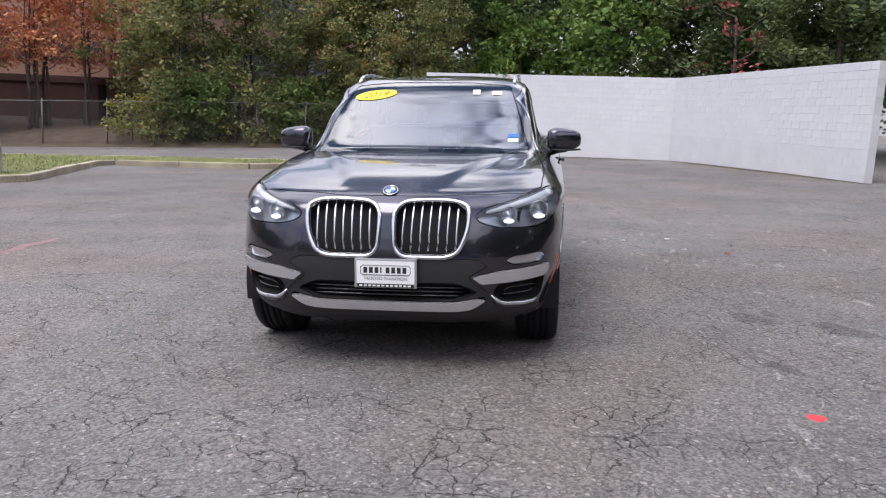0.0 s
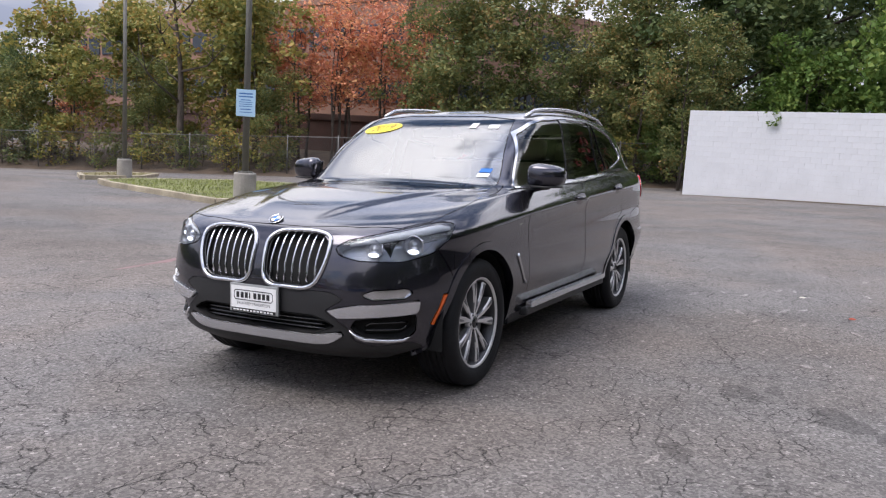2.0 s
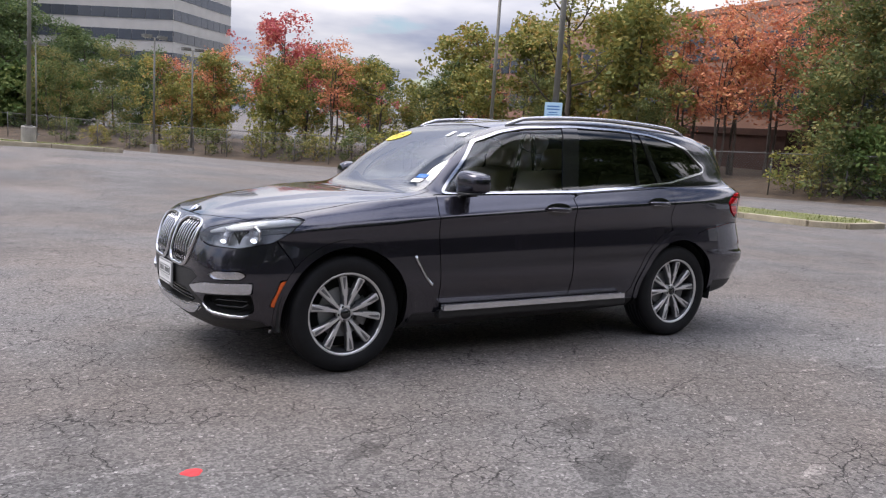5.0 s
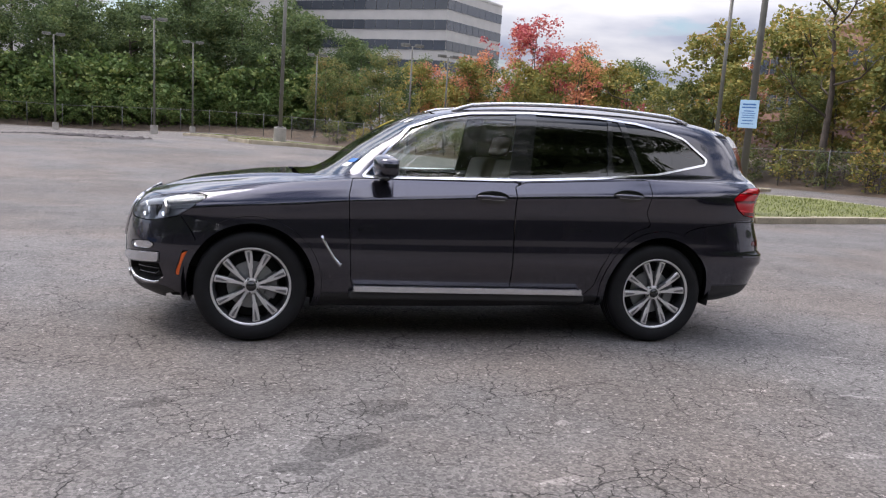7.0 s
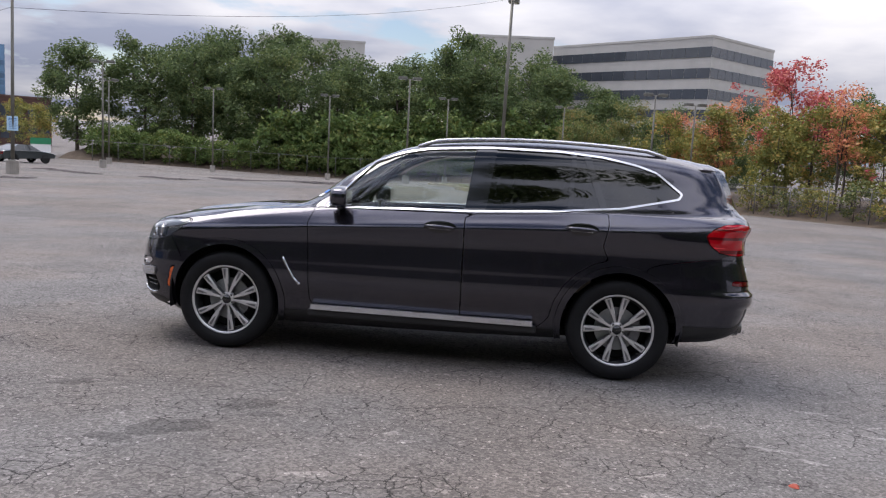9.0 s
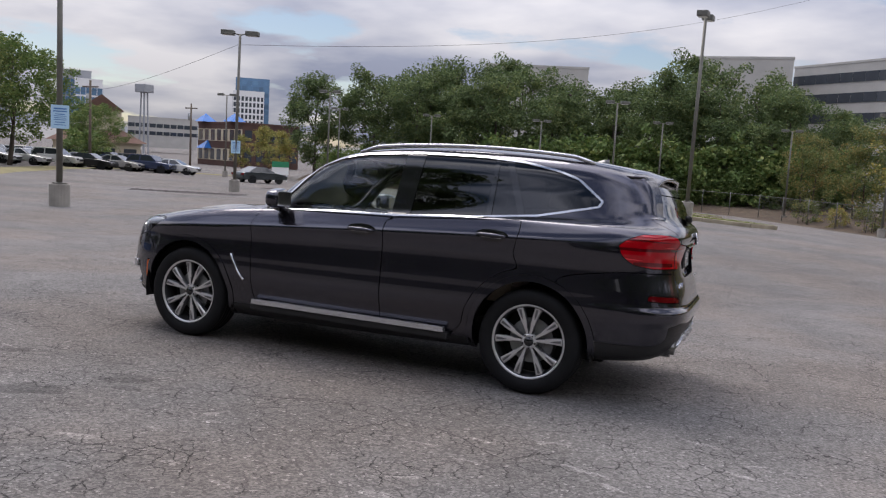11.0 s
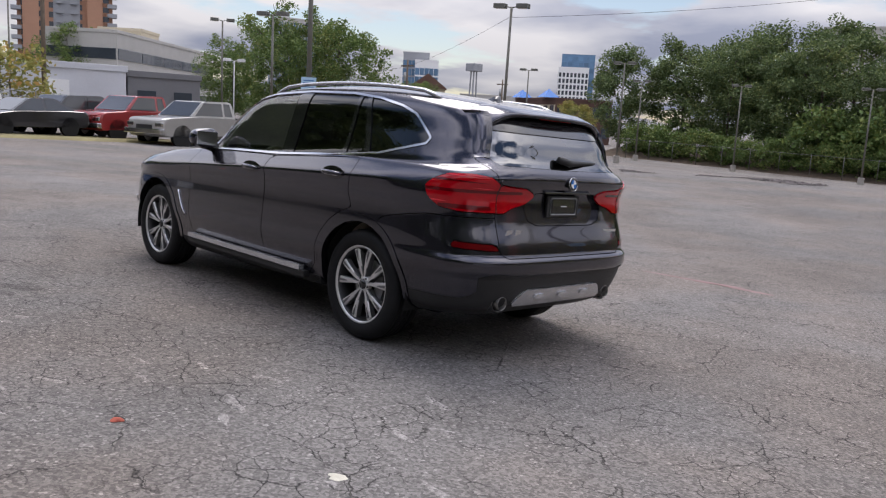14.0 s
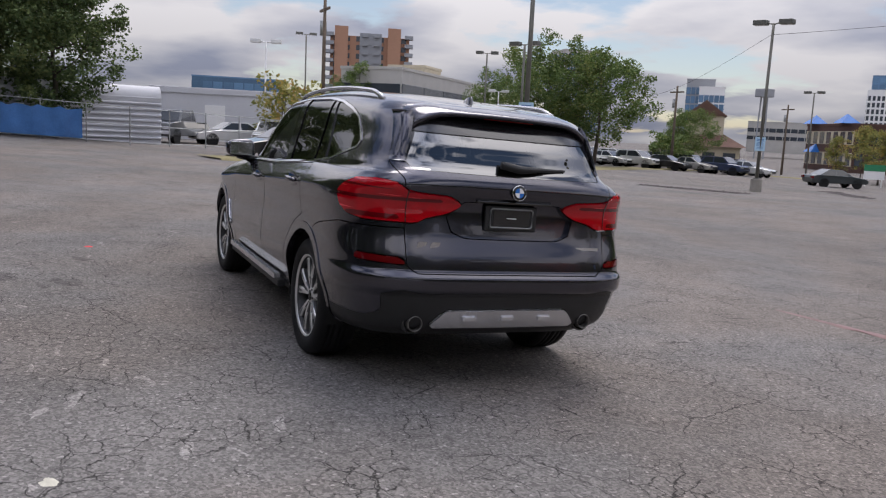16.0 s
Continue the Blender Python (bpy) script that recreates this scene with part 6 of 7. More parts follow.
def tree(seed, height, radius, low, leaves, count=110, per=46, leaf=0.17, trunks=1, clump=0.85, sparse=0.0, label="", top=1.0, bark=True):
    """Tapered trunk, forked limbs, and a crown of leaf clumps hung on the limb ends."""
    rnd = random.Random(seed)
    t = tagged(empty("tree"), label, "tree")
    pieces, ends = [], []
    for k in range(trunks):
        ox, oy = (rnd.uniform(-0.9, 0.9), rnd.uniform(-0.9, 0.9)) if trunks > 1 else (0, 0)
        r0 = (0.016 * height + 0.05) * (0.5 if trunks > 1 else 1)
        pts, x, y = [], ox, oy
        for i in range(7):
            z = height * 0.86 * i / 6
            pts.append((x, y, z - 0.1)); x += rnd.uniform(-0.03, 0.03) * height * 0.5; y += rnd.uniform(-0.03, 0.03) * height * 0.5
        pieces.append(tube(pts, [r0 * (1 - 0.82 * i / 6) for i in range(7)], 7))
        limbs = 9 if trunks == 1 else 5
        for i in range(limbs):
            f = 0.30 + 0.62 * (i + rnd.random()) / limbs
            z = height * f
            q = min(int(f / 0.86 * 6), 5)
            b0 = Vector(pts[q]).lerp(Vector(pts[q + 1]), min(f / 0.86 * 6 - q, 1))
            a = rnd.uniform(0, 6.28)
            reach = radius * rnd.uniform(0.55, 0.95) * (1 - 0.5 * max(0, f - 0.5)) / (1.5 if trunks > 1 else 1)
            e = b0 + Vector((math.cos(a) * reach, math.sin(a) * reach, reach * rnd.uniform(0.35, 0.9)))
            md = b0.lerp(e, 0.5) + Vector((rnd.uniform(-0.2, 0.2), rnd.uniform(-0.2, 0.2), -0.1 * reach))
            pieces.append(tube([b0, md, e], [r0 * 0.32, r0 * 0.2, r0 * 0.06], 5))
            ends += [md, e]
            for w in range(2):
                e2 = md.lerp(e, rnd.random()) + Vector((rnd.uniform(-1, 1), rnd.uniform(-1, 1), rnd.uniform(0.1, 0.9))) * reach * 0.4
                pieces.append(tube([md.lerp(e, 0.3), e2], [r0 * 0.14, r0 * 0.04], 4))
                ends.append(e2)
    if bark:
        part("trunk", mesh_from("trunk", *join(*pieces), True), M_BARK, t)
    clumps = []
    zc, hz = (low + height) / 2, (height - low) / 2
    while len(clumps) < count:
        if rnd.random() < 0.35 + sparse:
            e = rnd.choice(ends)
            p = e + Vector((rnd.gauss(0, 0.4), rnd.gauss(0, 0.4), rnd.gauss(0, 0.3)))
            if p.z < low:
                continue
        else:
            a, u = rnd.uniform(0, 6.28), rnd.uniform(-1, 1)
            k = rnd.uniform(0.45, 1.0) ** 0.5
            w = math.sqrt(max(0, 1 - u * u))
            lump = 1 + 0.22 * math.sin(3 * a + seed) + 0.15 * math.sin(5 * a + 2 * seed + 3 * u)
            taper = 1 - (1 - top) * max(0, u)
            p = Vector((math.cos(a) * radius * w * k * lump * taper, math.sin(a) * radius * w * k * lump * taper, zc + hz * u * (0.75 + 0.25 * rnd.random()) ))
        clumps.append((p.x, p.y, p.z, clump * rnd.uniform(0.55, 1.25)))
    part("crown", crown_mesh("crown", clumps, per, leaf, seed), leaves, t)
    return t


KINDS = {
    "dark": [tree(s, 15.2, 4.7, 2.0, L_DARK, 200, 92, 0.165, clump=1.2, label="tall dense dark green tree at the lot's edge") for s in (1, 2, 3)],
    "oak": [tree(s, 10.5, 5.0, 1.9, L_OAK, 250, 92, 0.12, clump=0.95, label="broad green tree with a rounded crown") for s in (4, 5)],
    "vine": [tree(6, 7.5, 3.0, 0.3, L_VINE, 170, 60, 0.14, clump=0.7, label="tree smothered in bright green vines")],
    "thicket": [tree(s, 11, 3.3, 0.8, L_THICKET, 150, 78, 0.105, clump=0.8, trunks=2, label="bushy green and brown tree behind the fence") for s in (7, 8, 9)],
    "orange": [tree(s, 11, 2.6, 4.2, L_ORANGE, 78, 34, 0.115, clump=0.8, trunks=3, sparse=0.4, label="slender maple with sparse orange autumn leaves") for s in (10, 11)],
    "red": [tree(12, 12.6, 4.6, 4.6, L_RED, 130, 36, 0.14, clump=0.8, trunks=2, sparse=0.45, label="maple with thin pinkish red autumn leaves")],
    "yellow": [tree(s, 9.5, 3.0, 1.8, L_YELLOW, 105, 46, 0.14, clump=0.75, trunks=2, sparse=0.2, label="tree with yellow and green autumn leaves") for s in (13, 14)],
    "branchy": [tree(15, 13, 4.0, 7.0, L_YELLOW, 50, 30, 0.13, clump=0.8, sparse=0.55, label="tall forked tree with sparse yellow leaves")],
    "bare": [tree(16, 6.5, 2.6, 3.0, L_RED, 9, 26, 0.12, clump=0.5, sparse=0.6, label="nearly bare small tree with a red creeper")],
    "shrub": [tree(s, 4.2, 2.3, 0.1, L_OAK, 75, 50, 0.15, clump=0.75, trunks=3, label="dense green shrub along the fence") for s in (17, 18)],
    "weed": [tree(19, 2.6, 1.5, 0.1, L_YELLOW, 34, 40, 0.10, clump=0.5, trunks=3, label="yellowing shrub growing through the fence"),
             tree(20, 2.8, 1.6, 0.1, L_THICKET, 36, 40, 0.10, clump=0.5, trunks=3, label="brownish shrub growing through the fence")],
}
used_kinds = {}
rng_t = random.Random(77)


def plant(kind, x, y, scale=1.0, wide=1.0):
    k = used_kinds.get(kind, 0)
    used_kinds[kind] = k + 1
    base = KINDS[kind][k % len(KINDS[kind])]
    m = pose(x, y, ground_z(x, y), 0, 0, rng_t.uniform(0, 360)) @ Matrix.Diagonal((scale * wide, scale * wide, scale, 1))
    if k < len(KINDS[kind]):
        base.matrix_world = m
        return base
    made = copy_thing(base, Matrix())
    made.matrix_world = m
    return made


# belt beyond the far edge of the lot
for i in range(13):
    plant("dark", -22 + 6.3 * i + rng_t.uniform(-1, 1), -90 + rng_t.uniform(-2, 2), rng_t.uniform(0.86, 1.08) * (0.9 if i > 10 else (0.66, 0.68, 0.80)[i] if i < 3 else 1))
for i in range(10):
    plant("dark", -26 + 8 * i, -99 + rng_t.uniform(-2, 2), rng_t.uniform(1.0, 1.2) * ((0.55, 0.55, 0.70)[i] if i < 3 else 1))
for i in range(19):
    plant("shrub", -4 + 2.9 * i, -82.5 + rng_t.uniform(-0.6, 0.6), rng_t.uniform(0.7, 1.0))
for i in range(10):
    plant("shrub", -6 + 3.6 * i, -85.5 + rng_t.uniform(-1, 1), rng_t.uniform(1.4, 1.9))
# bend of the fence
for x, y, k, s in ((-6, -79, "thicket", 0.8), (-10, -74, "thicket", 0.85), (-13, -69, "yellow", 0.9), (-17.5, -66, "orange", 0.9), (-20, -61, "orange", 0.95), (-21.5, -60, "red", 1.0),
                   (-15, -70, "orange", 0.8), (-19.0, -57, "yellow", 0.85), (-22.7, -53, "orange", 0.9), (-22, -55.5, "yellow", 0.9), (-24.6, -48.6, "bare", 1.0), (-28, -47, "thicket", 0.6),
                   (-29, -44, "yellow", 1.1), (-27.5, -40.5, "yellow", 0.8), (-31, -40, "yellow", 1.15), (-29.2, -33.0, "branchy", 1.0), (-32, -32.5, "yellow", 1.15), (-33, -29.5, "yellow", 1.2),
                   (-35, -28.5, "orange", 1.0), (-36, -26, "orange", 1.05), (-37, -24, "orange", 1.0), (-34.5, -26, "orange", 0.9), (-38, -22, "orange", 0.95),
                   (-36.5, -20.0, "thicket", 0.9), (-35.2, -17.6, "thicket", 1.12), (-36.5, -14.8, "thicket", 1.08), (-37.5, -12.0, "thicket", 0.95), (-38.3, -9.0, "thicket", 0.80), (-39.5, -6.2, "thicket", 0.70)):
    plant(k, x, y, s)
for x, y in ((-34.0, -16.0), (-35.4, -11.5), (-37.0, -7.0)):
    plant("shrub", x, y, 0.85)
for i in range(26):
    t = i / 25 * 7.6
    k = int(t); p, q = FENCE[k + 1], FENCE[k + 2]
    if -27.5 < p[1] + (q[1] - p[1]) * (t - k) < -17.5 and i % 3:
        continue
    plant("weed", p[0] + (q[0] - p[0]) * (t - k) - rng_t.uniform(0.3, 1.2), p[1] + (q[1] - p[1]) * (t - k) - rng_t.uniform(0.2, 0.9), rng_t.uniform(0.7, 1.15))
# behind the white wall
for x, y, s in ((-38, -3, 0.85), (-33, 0, 0.95), (-31, 6, 0.95), (-28, 11, 0.9), (-23, 14, 0.9), (-17, 16, 0.9), (-11, 17, 0.9), (-35, 9, 1.05), (-27, 19, 1.0), (-5, 18, 0.9)):
    plant("dark", 6 + (x - 6) * 1.27, 1 + (y - 1) * 1.27, s * 1.2)
for x, y, s in ((-26.5, 0.2, 0.72), (-25.5, 3.6, 0.98)):
    plant("vine", 6 + (x - 6) * 1.27, 1 + (y - 1) * 1.27, s * 1.2, 0.9)
for x, y, s in ((-25.0, 7.5, 0.55), (-21.5, 10.5, 0.5), (-16.5, 11.5, 0.55), (-12.0, 12.0, 0.5)):
    plant("dark", 6 + (x - 6) * 1.27, 1 + (y - 1) * 1.27, s * 1.2, 1.2)
plant("bare", -29.5, 9.0, 1.05)
for x, y, s in ((-24.8, -3.6, 0.62), (-27.5, -5.6, 0.8), (-31.0, -7.2, 0.8)):
    plant("thicket", 6 + (x - 6) * 1.27, 1 + (y - 1) * 1.27, s * 1.2)
plant("dark", -38.5, -4.3, 0.95)
# behind the lot, seen only in the paintwork and glass
for i in range(9):
    plant("dark", -22 + 7 * i, 30 + rng_t.uniform(-2, 2), rng_t.uniform(0.75, 0.95))
for x, y, s in ((-9, 21, 0.72), (-1.5, 21, 0.78), (9, 20, 0.80), (17, 22, 0.70), (25, 22, 0.85)):
    plant("dark", x, y, s)
for x, y, s in ((31, 25, 1.25), (37, 26, 1.3), (43, 27, 1.3), (50, 24, 1.35), (57, 26, 1.3), (64, 25, 1.3), (72, 27, 1.35)):
    plant("dark", x, y, s)
# added dark wall, never in view: closes bright gaps mirrored in the car's side
tagged(part("reflection_wall", boxm(-32, 45, 24.0, 24.3, -0.3, 3.6), mat("dark unseen reflection wall", (0.035, 0.040, 0.025), 0.95, 0, 0.4, 1.5, bump=0.6, bscale=8)), "unseen dark wall added to darken the car's reflections", "wall", kind="structure")
vine = tagged(empty("hanging_vine", pose(-26.75, -0.7, 3.02)), "thin vine trailing over the top of the wall", "vine")
rv = random.Random(3)
part("stems", mesh_from("stems", *join(*[tube([(0, 0.25 * k - 0.4, 0.05), (0.14, 0.25 * k - 0.4 + rv.uniform(-0.1, 0.1), 0.0), (0.13, 0.25 * k - 0.4 + rv.uniform(-0.2, 0.2), -rv.uniform(0.2, 0.6))], 0.006, 4) for k in range(4)])), M_BARK, vine)
part("leaves", crown_mesh("vine_leaves", [(0.14, rv.uniform(-0.45, 0.5), -rv.uniform(0, 0.5), 0.10) for k in range(12)], 8, 0.05, 5), L_VINE, vine)
# over by the car yard
for x, y, s in ((53.6, -40.6, 0.95), (57, -37.5, 0.92), (100, -35, 1.0), (70, -40, 0.75), (78, -46, 0.55), (92, -62, 0.5), (80, -75, 0.75)):
    plant("oak", x, y, s)
for x, y, s in ((52, -76, 0.62), (56, -79, 0.66), (60, -80, 0.55)):
    plant("yellow", x, y, s)
for x, y, s in ((35.5, 2.6, 0.56), (36.5, 5.0, 0.66), (34.5, 7.5, 0.66), (39, 4, 0.6)):
    plant("dark", x, y, s)
for x, y, k, s in ((-25, -50.5, "yellow", 0.85), (-27, -48.5, "yellow", 0.7), (-30.5, -44, "orange", 0.75), (-33, -41, "yellow", 1.15), (-33.5, -37, "yellow", 0.8), (-34.5, -34, "yellow", 1.2), (-36, -31, "orange", 0.75),
                   (-20.5, -58.5, "yellow", 0.75), (-24.5, -55, "yellow", 0.9), (-17, -64.5, "yellow", 0.95), (-15, -66, "yellow", 0.7), (-30, -36.5, "thicket", 0.62), (-31.5, -28, "thicket", 0.55), (-26.5, -43.5, "thicket", 0.6)):
    plant(k, x, y, s)
plant("shrub", 63, -57, 0.9)
plant("weed", 42.5, -10.5, 1.6)
for x, y, s in ((-60, -120, 1.0), (-48, -128, 1.0), (-72, -112, 1.05), (-38, -134, 0.95), (-55, -132, 1.1)):
    plant("dark", x, y, s)

# ---- buildings ----
M_BRICK = mat("terracotta brick facade", (0.30, 0.172, 0.125), 0.9, 0, 0.14, 0.6, bump=0.3, bscale=14)
M_BRICKDARK = mat("dark brown brick base", (0.085, 0.045, 0.036), 0.9, 0, 0.25, 0.6, bump=0.3, bscale=14)
M_PRECAST = mat("pale precast concrete", (0.46, 0.445, 0.42), 0.85, 0, 0.10, 0.4, bump=0.15, bscale=10)
M_BEIGE = mat("beige render", (0.50, 0.44, 0.33), 0.85, 0, 0.10, 0.5)
M_WINDOW = mat("dark window glass", (0.045, 0.055, 0.070), 0.12, 0, 0.2, 0.3, coat=0.5)
M_BLUEGLASS = mat("blue tinted curtain wall", (0.10, 0.20, 0.33), 0.15, 0.2, 0.2, 0.15, coat=0.5, per_object=0.25)
M_METALWALL = mat("pale grey metal siding", (0.58, 0.59, 0.63), 0.55, 0.2, 0.07, 0.5)
M_GREYWALL = mat("mid grey painted wall", (0.17, 0.17, 0.18), 0.8, 0, 0.10, 0.5)
M_BROWNROOF = mat("brown shingle roof", (0.12, 0.065, 0.048), 0.9, 0, 0.2, 2.0, bump=0.3, bscale=12)
M_TARP = mat("blue tarpaulin", (0.04, 0.14, 0.36), 0.6, 0, 0.25, 1.2, bump=0.6, bscale=4)
M_CONDO = mat("orange brick tower", (0.42, 0.235, 0.155), 0.9, 0, 0.08, 0.1)
M_CONDOGREY = mat("grey tower cladding", (0.30, 0.31, 0.33), 0.7, 0, 0.1, 0.1)


def building(name, a, b, depth, z0, z1, wall_mat, label, floors=(), panes=0, pane_gap=0.15, glass_mat=None, roof_mat=None, parapet=0.4, category="building", band=None):
    """A block whose front runs from a to b; floors gives (sill, head) heights, panes the count across each."""
    if -(b[1] - a[1]) * (a[0] + b[0]) + (b[0] - a[0]) * (a[1] + b[1]) < 0:
        a, b = b, a          # the depth runs away from the lot
    ln = math.hypot(b[0] - a[0], b[1] - a[1])
    ob = tagged(empty(name), label, category)
    ob.matrix_world = Matrix.Translation((a[0], a[1], 0)) @ Matrix.Rotation(math.atan2(b[1] - a[1], b[0] - a[0]), 4, "Z")
    part("wall", boxm(0, ln, 0, depth, z0, z1, 0.05), wall_mat, ob)
    part("roof", boxm(-0.1, ln + 0.1, -0.1, depth + 0.1, z1 - parapet, z1 + 0.02, 0.03), roof_mat or wall_mat, ob)
    if panes:
        w = ln / panes
        for s, h in floors:
            if band is not None:
                part("window_band", boxm(0.02, ln - 0.02, -0.05, 0.3, s - 0.12, h + 0.12), band, ob)
            me = bpy.data.meshes.new("pane")
            bm = boxm(w * pane_gap, w * (1 - pane_gap), -0.10, 0.2, s, h)
            bm.to_mesh(me); bm.free(); me.materials.append(glass_mat or M_WINDOW)
            for k in range(panes):
                p = part("window_pane", me, None, ob)
                p.location = (k * w, 0, 0)
            # the same row round both ends
            k = max(1, round(depth / w))
            wd = depth / k
            me2 = bpy.data.meshes.new("pane")
            bm = boxm(-0.08, 0.2, wd * pane_gap, wd * (1 - pane_gap), s, h)
            bm.to_mesh(me2); bm.free(); me2.materials.append(glass_mat or M_WINDOW)
            me3 = bpy.data.meshes.new("pane")
            bm = boxm(ln - 0.2, ln + 0.08, wd * pane_gap, wd * (1 - pane_gap), s, h)
            bm.to_mesh(me3); bm.free(); me3.materials.append(glass_mat or M_WINDOW)
            for j in range(k):
                for mm in (me2, me3):
                    p = part("window_pane", mm, None, ob)
                    p.location = (0, j * wd, 0)
    return ob


# terracotta building beyond the fence: two fronts meeting at a corner
building("brick_building", (-49.0, -71.0), (-41.0, -25.0), 24, -3.5, 10.5, M_BRICK, "long terracotta brick building with ribbon windows behind trees",
         floors=((3.4, 5.0), (7.0, 8.6)), panes=20, pane_gap=0.10)
building("brick_building", (-41.3, -24.4), (-60.5, -13.0), 16, -2.5, 10.56, M_BRICK, "terracotta brick wing with grey ribbon windows",
         floors=((3.4, 5.0), (7.2, 9.0)), panes=9, pane_gap=0.04)
building("retaining_wall", (-46.6, -70.0), (-38.9, -24.5), 0.8, -3.8, 2.4, M_BRICKDARK, "dark brown brick retaining wall below the building", category="wall")
building("retaining_wall", (-38.9, -24.0), (-47.0, -8.5), 0.8, -2.6, 2.4, M_BRICKDARK, "dark brown brick retaining wall below the building", category="wall")
building("penthouse", (-51.5, -67.0), (-50.0, -52.0), 10, 10.5, 12.5, M_PRECAST, "pale plant room on the brick building's roof")

# banded office building above the tree belt
building("office_building", (-4.9, -158.5), (-30.7, -135.3), 22, -3.0, 22.3, M_PRECAST, "pale banded office building with ribbon windows", floors=((8.2, 9.9), (11.7, 13.4), (15.2, 16.9), (18.7, 20.4)), panes=14, pane_gap=0.02)
building("office_building", (-4.5, -143.5), (11.8, -143.0), 14, -3.0, 22.0, M_PRECAST, "pale concrete office block behind the trees")
building("office_building", (29.6, -140.6), (47.7, -135.7), 16, -3.0, 19.6, M_PRECAST, "lower pale office block behind the trees")

# car yard and its buildings
building("garage_building", (50.0, -20.0), (53.5, -3.2), 26, -1.0, 3.75, M_METALWALL, "long pale grey metal sided garage building", floors=((0.1, 2.6),), panes=2, pane_gap=0.42, glass_mat=M_WHITE)
building("garage_building", (49.4, -25.2), (50.2, -20.2), 22, -1.0, 3.5, M_GREYWALL, "mid grey flat roofed annexe", floors=((0.0, 2.2),), panes=2, pane_gap=0.25)
building("parking_office", (120.6, -65.6), (94.0, -38.1), 9, -2, 9.8, M_PRECAST, "banded pale concrete office with deep ribbon openings", floors=((-1.0, 0.3), (1.6, 2.8), (4.0, 5.2), (6.3, 7.6)), panes=5, pane_gap=0.02)
building("plant_room", (112.0, -52.0), (107.0, -47.0), 6, 9.8, 11.4, M_BEIGE, "beige rooftop plant room")
SHED = tagged(empty("metal_shed"), "low corrugated metal shed", "shed")
SHED.matrix_world = Matrix.Translation((37.0, -2.2, ground_z(37, 0))) @ Matrix.Rotation(math.atan2(14, -1.5), 4, "Z")
part("wall", boxm(0, 20, -6, 0, -0.2, 2.4), M_METALWALL, SHED)
for k in range(8):
    v, f = tube([(0, 0.06, 0.25 + 0.28 * k), (20, 0.06, 0.25 + 0.28 * k)], 0.075, 6)
    part("corrugation", mesh_from("corrugation", v, f, True), M_METALWALL, SHED)
v, f = tube([(0, -0.5, 2.2), (20, -0.5, 2.2)], 0.62, 14)
part("rounded_roof", mesh_from("rounded_roof", v, f, True), M_METALWALL, SHED)
YARD = [(32.8, 12.0), (33.2, 5.0), (33.6, -0.5), (36.5, -6.0), (40.5, -11.0), (44.0, -16.0)]
yf = tagged(empty("yard_fence"), "galvanised mesh fence round the car yard", "fence", kind="structure")
for p, q in zip(YARD, YARD[1:]):
    k = 3
    for i in range(k):
        x, y = p[0] + (q[0] - p[0]) * i / k, p[1] + (q[1] - p[1]) * i / k
        v, f = tube([(0, 0, -0.1), (0, 0, 1.75)], 0.03, 6)
        part("post", mesh_from("post", v, f), M_GALV, yf).location = (x, y, ground_z(x, y))
    for h in (0.12, 0.9, 1.7):
        part("rail", mesh_from("rail", *tube([(*p, ground_z(*p) + h), (*q, ground_z(*q) + h)], 0.02, 5)), M_GALV, yf)
for p, q in ((YARD[0], YARD[1]), (YARD[1], (33.45, 1.5))):
    vs, fs = [], []
    for i in range(13):
        x, y = p[0] + (q[0] - p[0]) * i / 12, p[1] + (q[1] - p[1]) * i / 12
        for k in range(4):
            vs.append((x - 0.06 + 0.05 * math.sin(i * 1.7 + k), y, ground_z(x, y) + 0.15 + 0.42 * k + (0.07 * math.sin(i * 2.3) if k == 3 else 0)))
    fs = [(4 * i + k, 4 * i + 4 + k, 4 * i + 5 + k, 4 * i + 1 + k) for i in range(12) for k in range(3)]
    tagged(part("tarpaulin", mesh_from("tarpaulin", vs, fs, True), M_TARP), "torn blue tarpaulin tied to the yard fence", "tarpaulin", "tarpaulins")

# restaurant-like building with a gable, and a two-storey brown one
gb = building("gable_building", (66.5, -69.5), (73.0, -62.5), 12, -2.0, 1.7, M_BEIGE, "beige building with a brown hipped roof and gable", floors=((-1.2, 0.8),), panes=4, pane_gap=0.2)
vs = [(-0.8, -0.8, 1.5), (10.3, -0.8, 1.5), (10.3, 12.5, 1.5), (-0.8, 12.5, 1.5), (2.0, 3.0, 3.1), (7.5, 3.0, 3.1), (7.5, 8.5, 3.1), (2.0, 8.5, 3.1)]
part("hipped_roof", mesh_from("hipped_roof", vs, [(0, 1, 5, 4), (1, 2, 6, 5), (2, 3, 7, 6), (3, 0, 4, 7), (4, 5, 6, 7), (3, 2, 1, 0)]), M_BROWNROOF, gb)
part("tower_wall", boxm(3.0, 7.5, 2.6, 9.0, 2.2, 5.4), M_BEIGE, gb)
vs = [(2.7, 2.3, 5.3), (7.8, 2.3, 5.3), (5.25, 2.3, 7.2), (2.7, 9.2, 5.3), (7.8, 9.2, 5.3), (5.25, 9.2, 7.2)]
part("gable_roof", mesh_from("gable_roof", vs, [(0, 2, 5, 3), (1, 4, 5, 2), (0, 1, 2), (3, 5, 4), (0, 3, 4, 1)]), M_BROWNROOF, gb)
gb.matrix_world = Matrix.Translation((101.5, -87.9, -0.7)) @ gb.matrix_world.to_3x3().to_4x4() @ Matrix.Diagonal((1.35, 1.35, 1.35, 1))
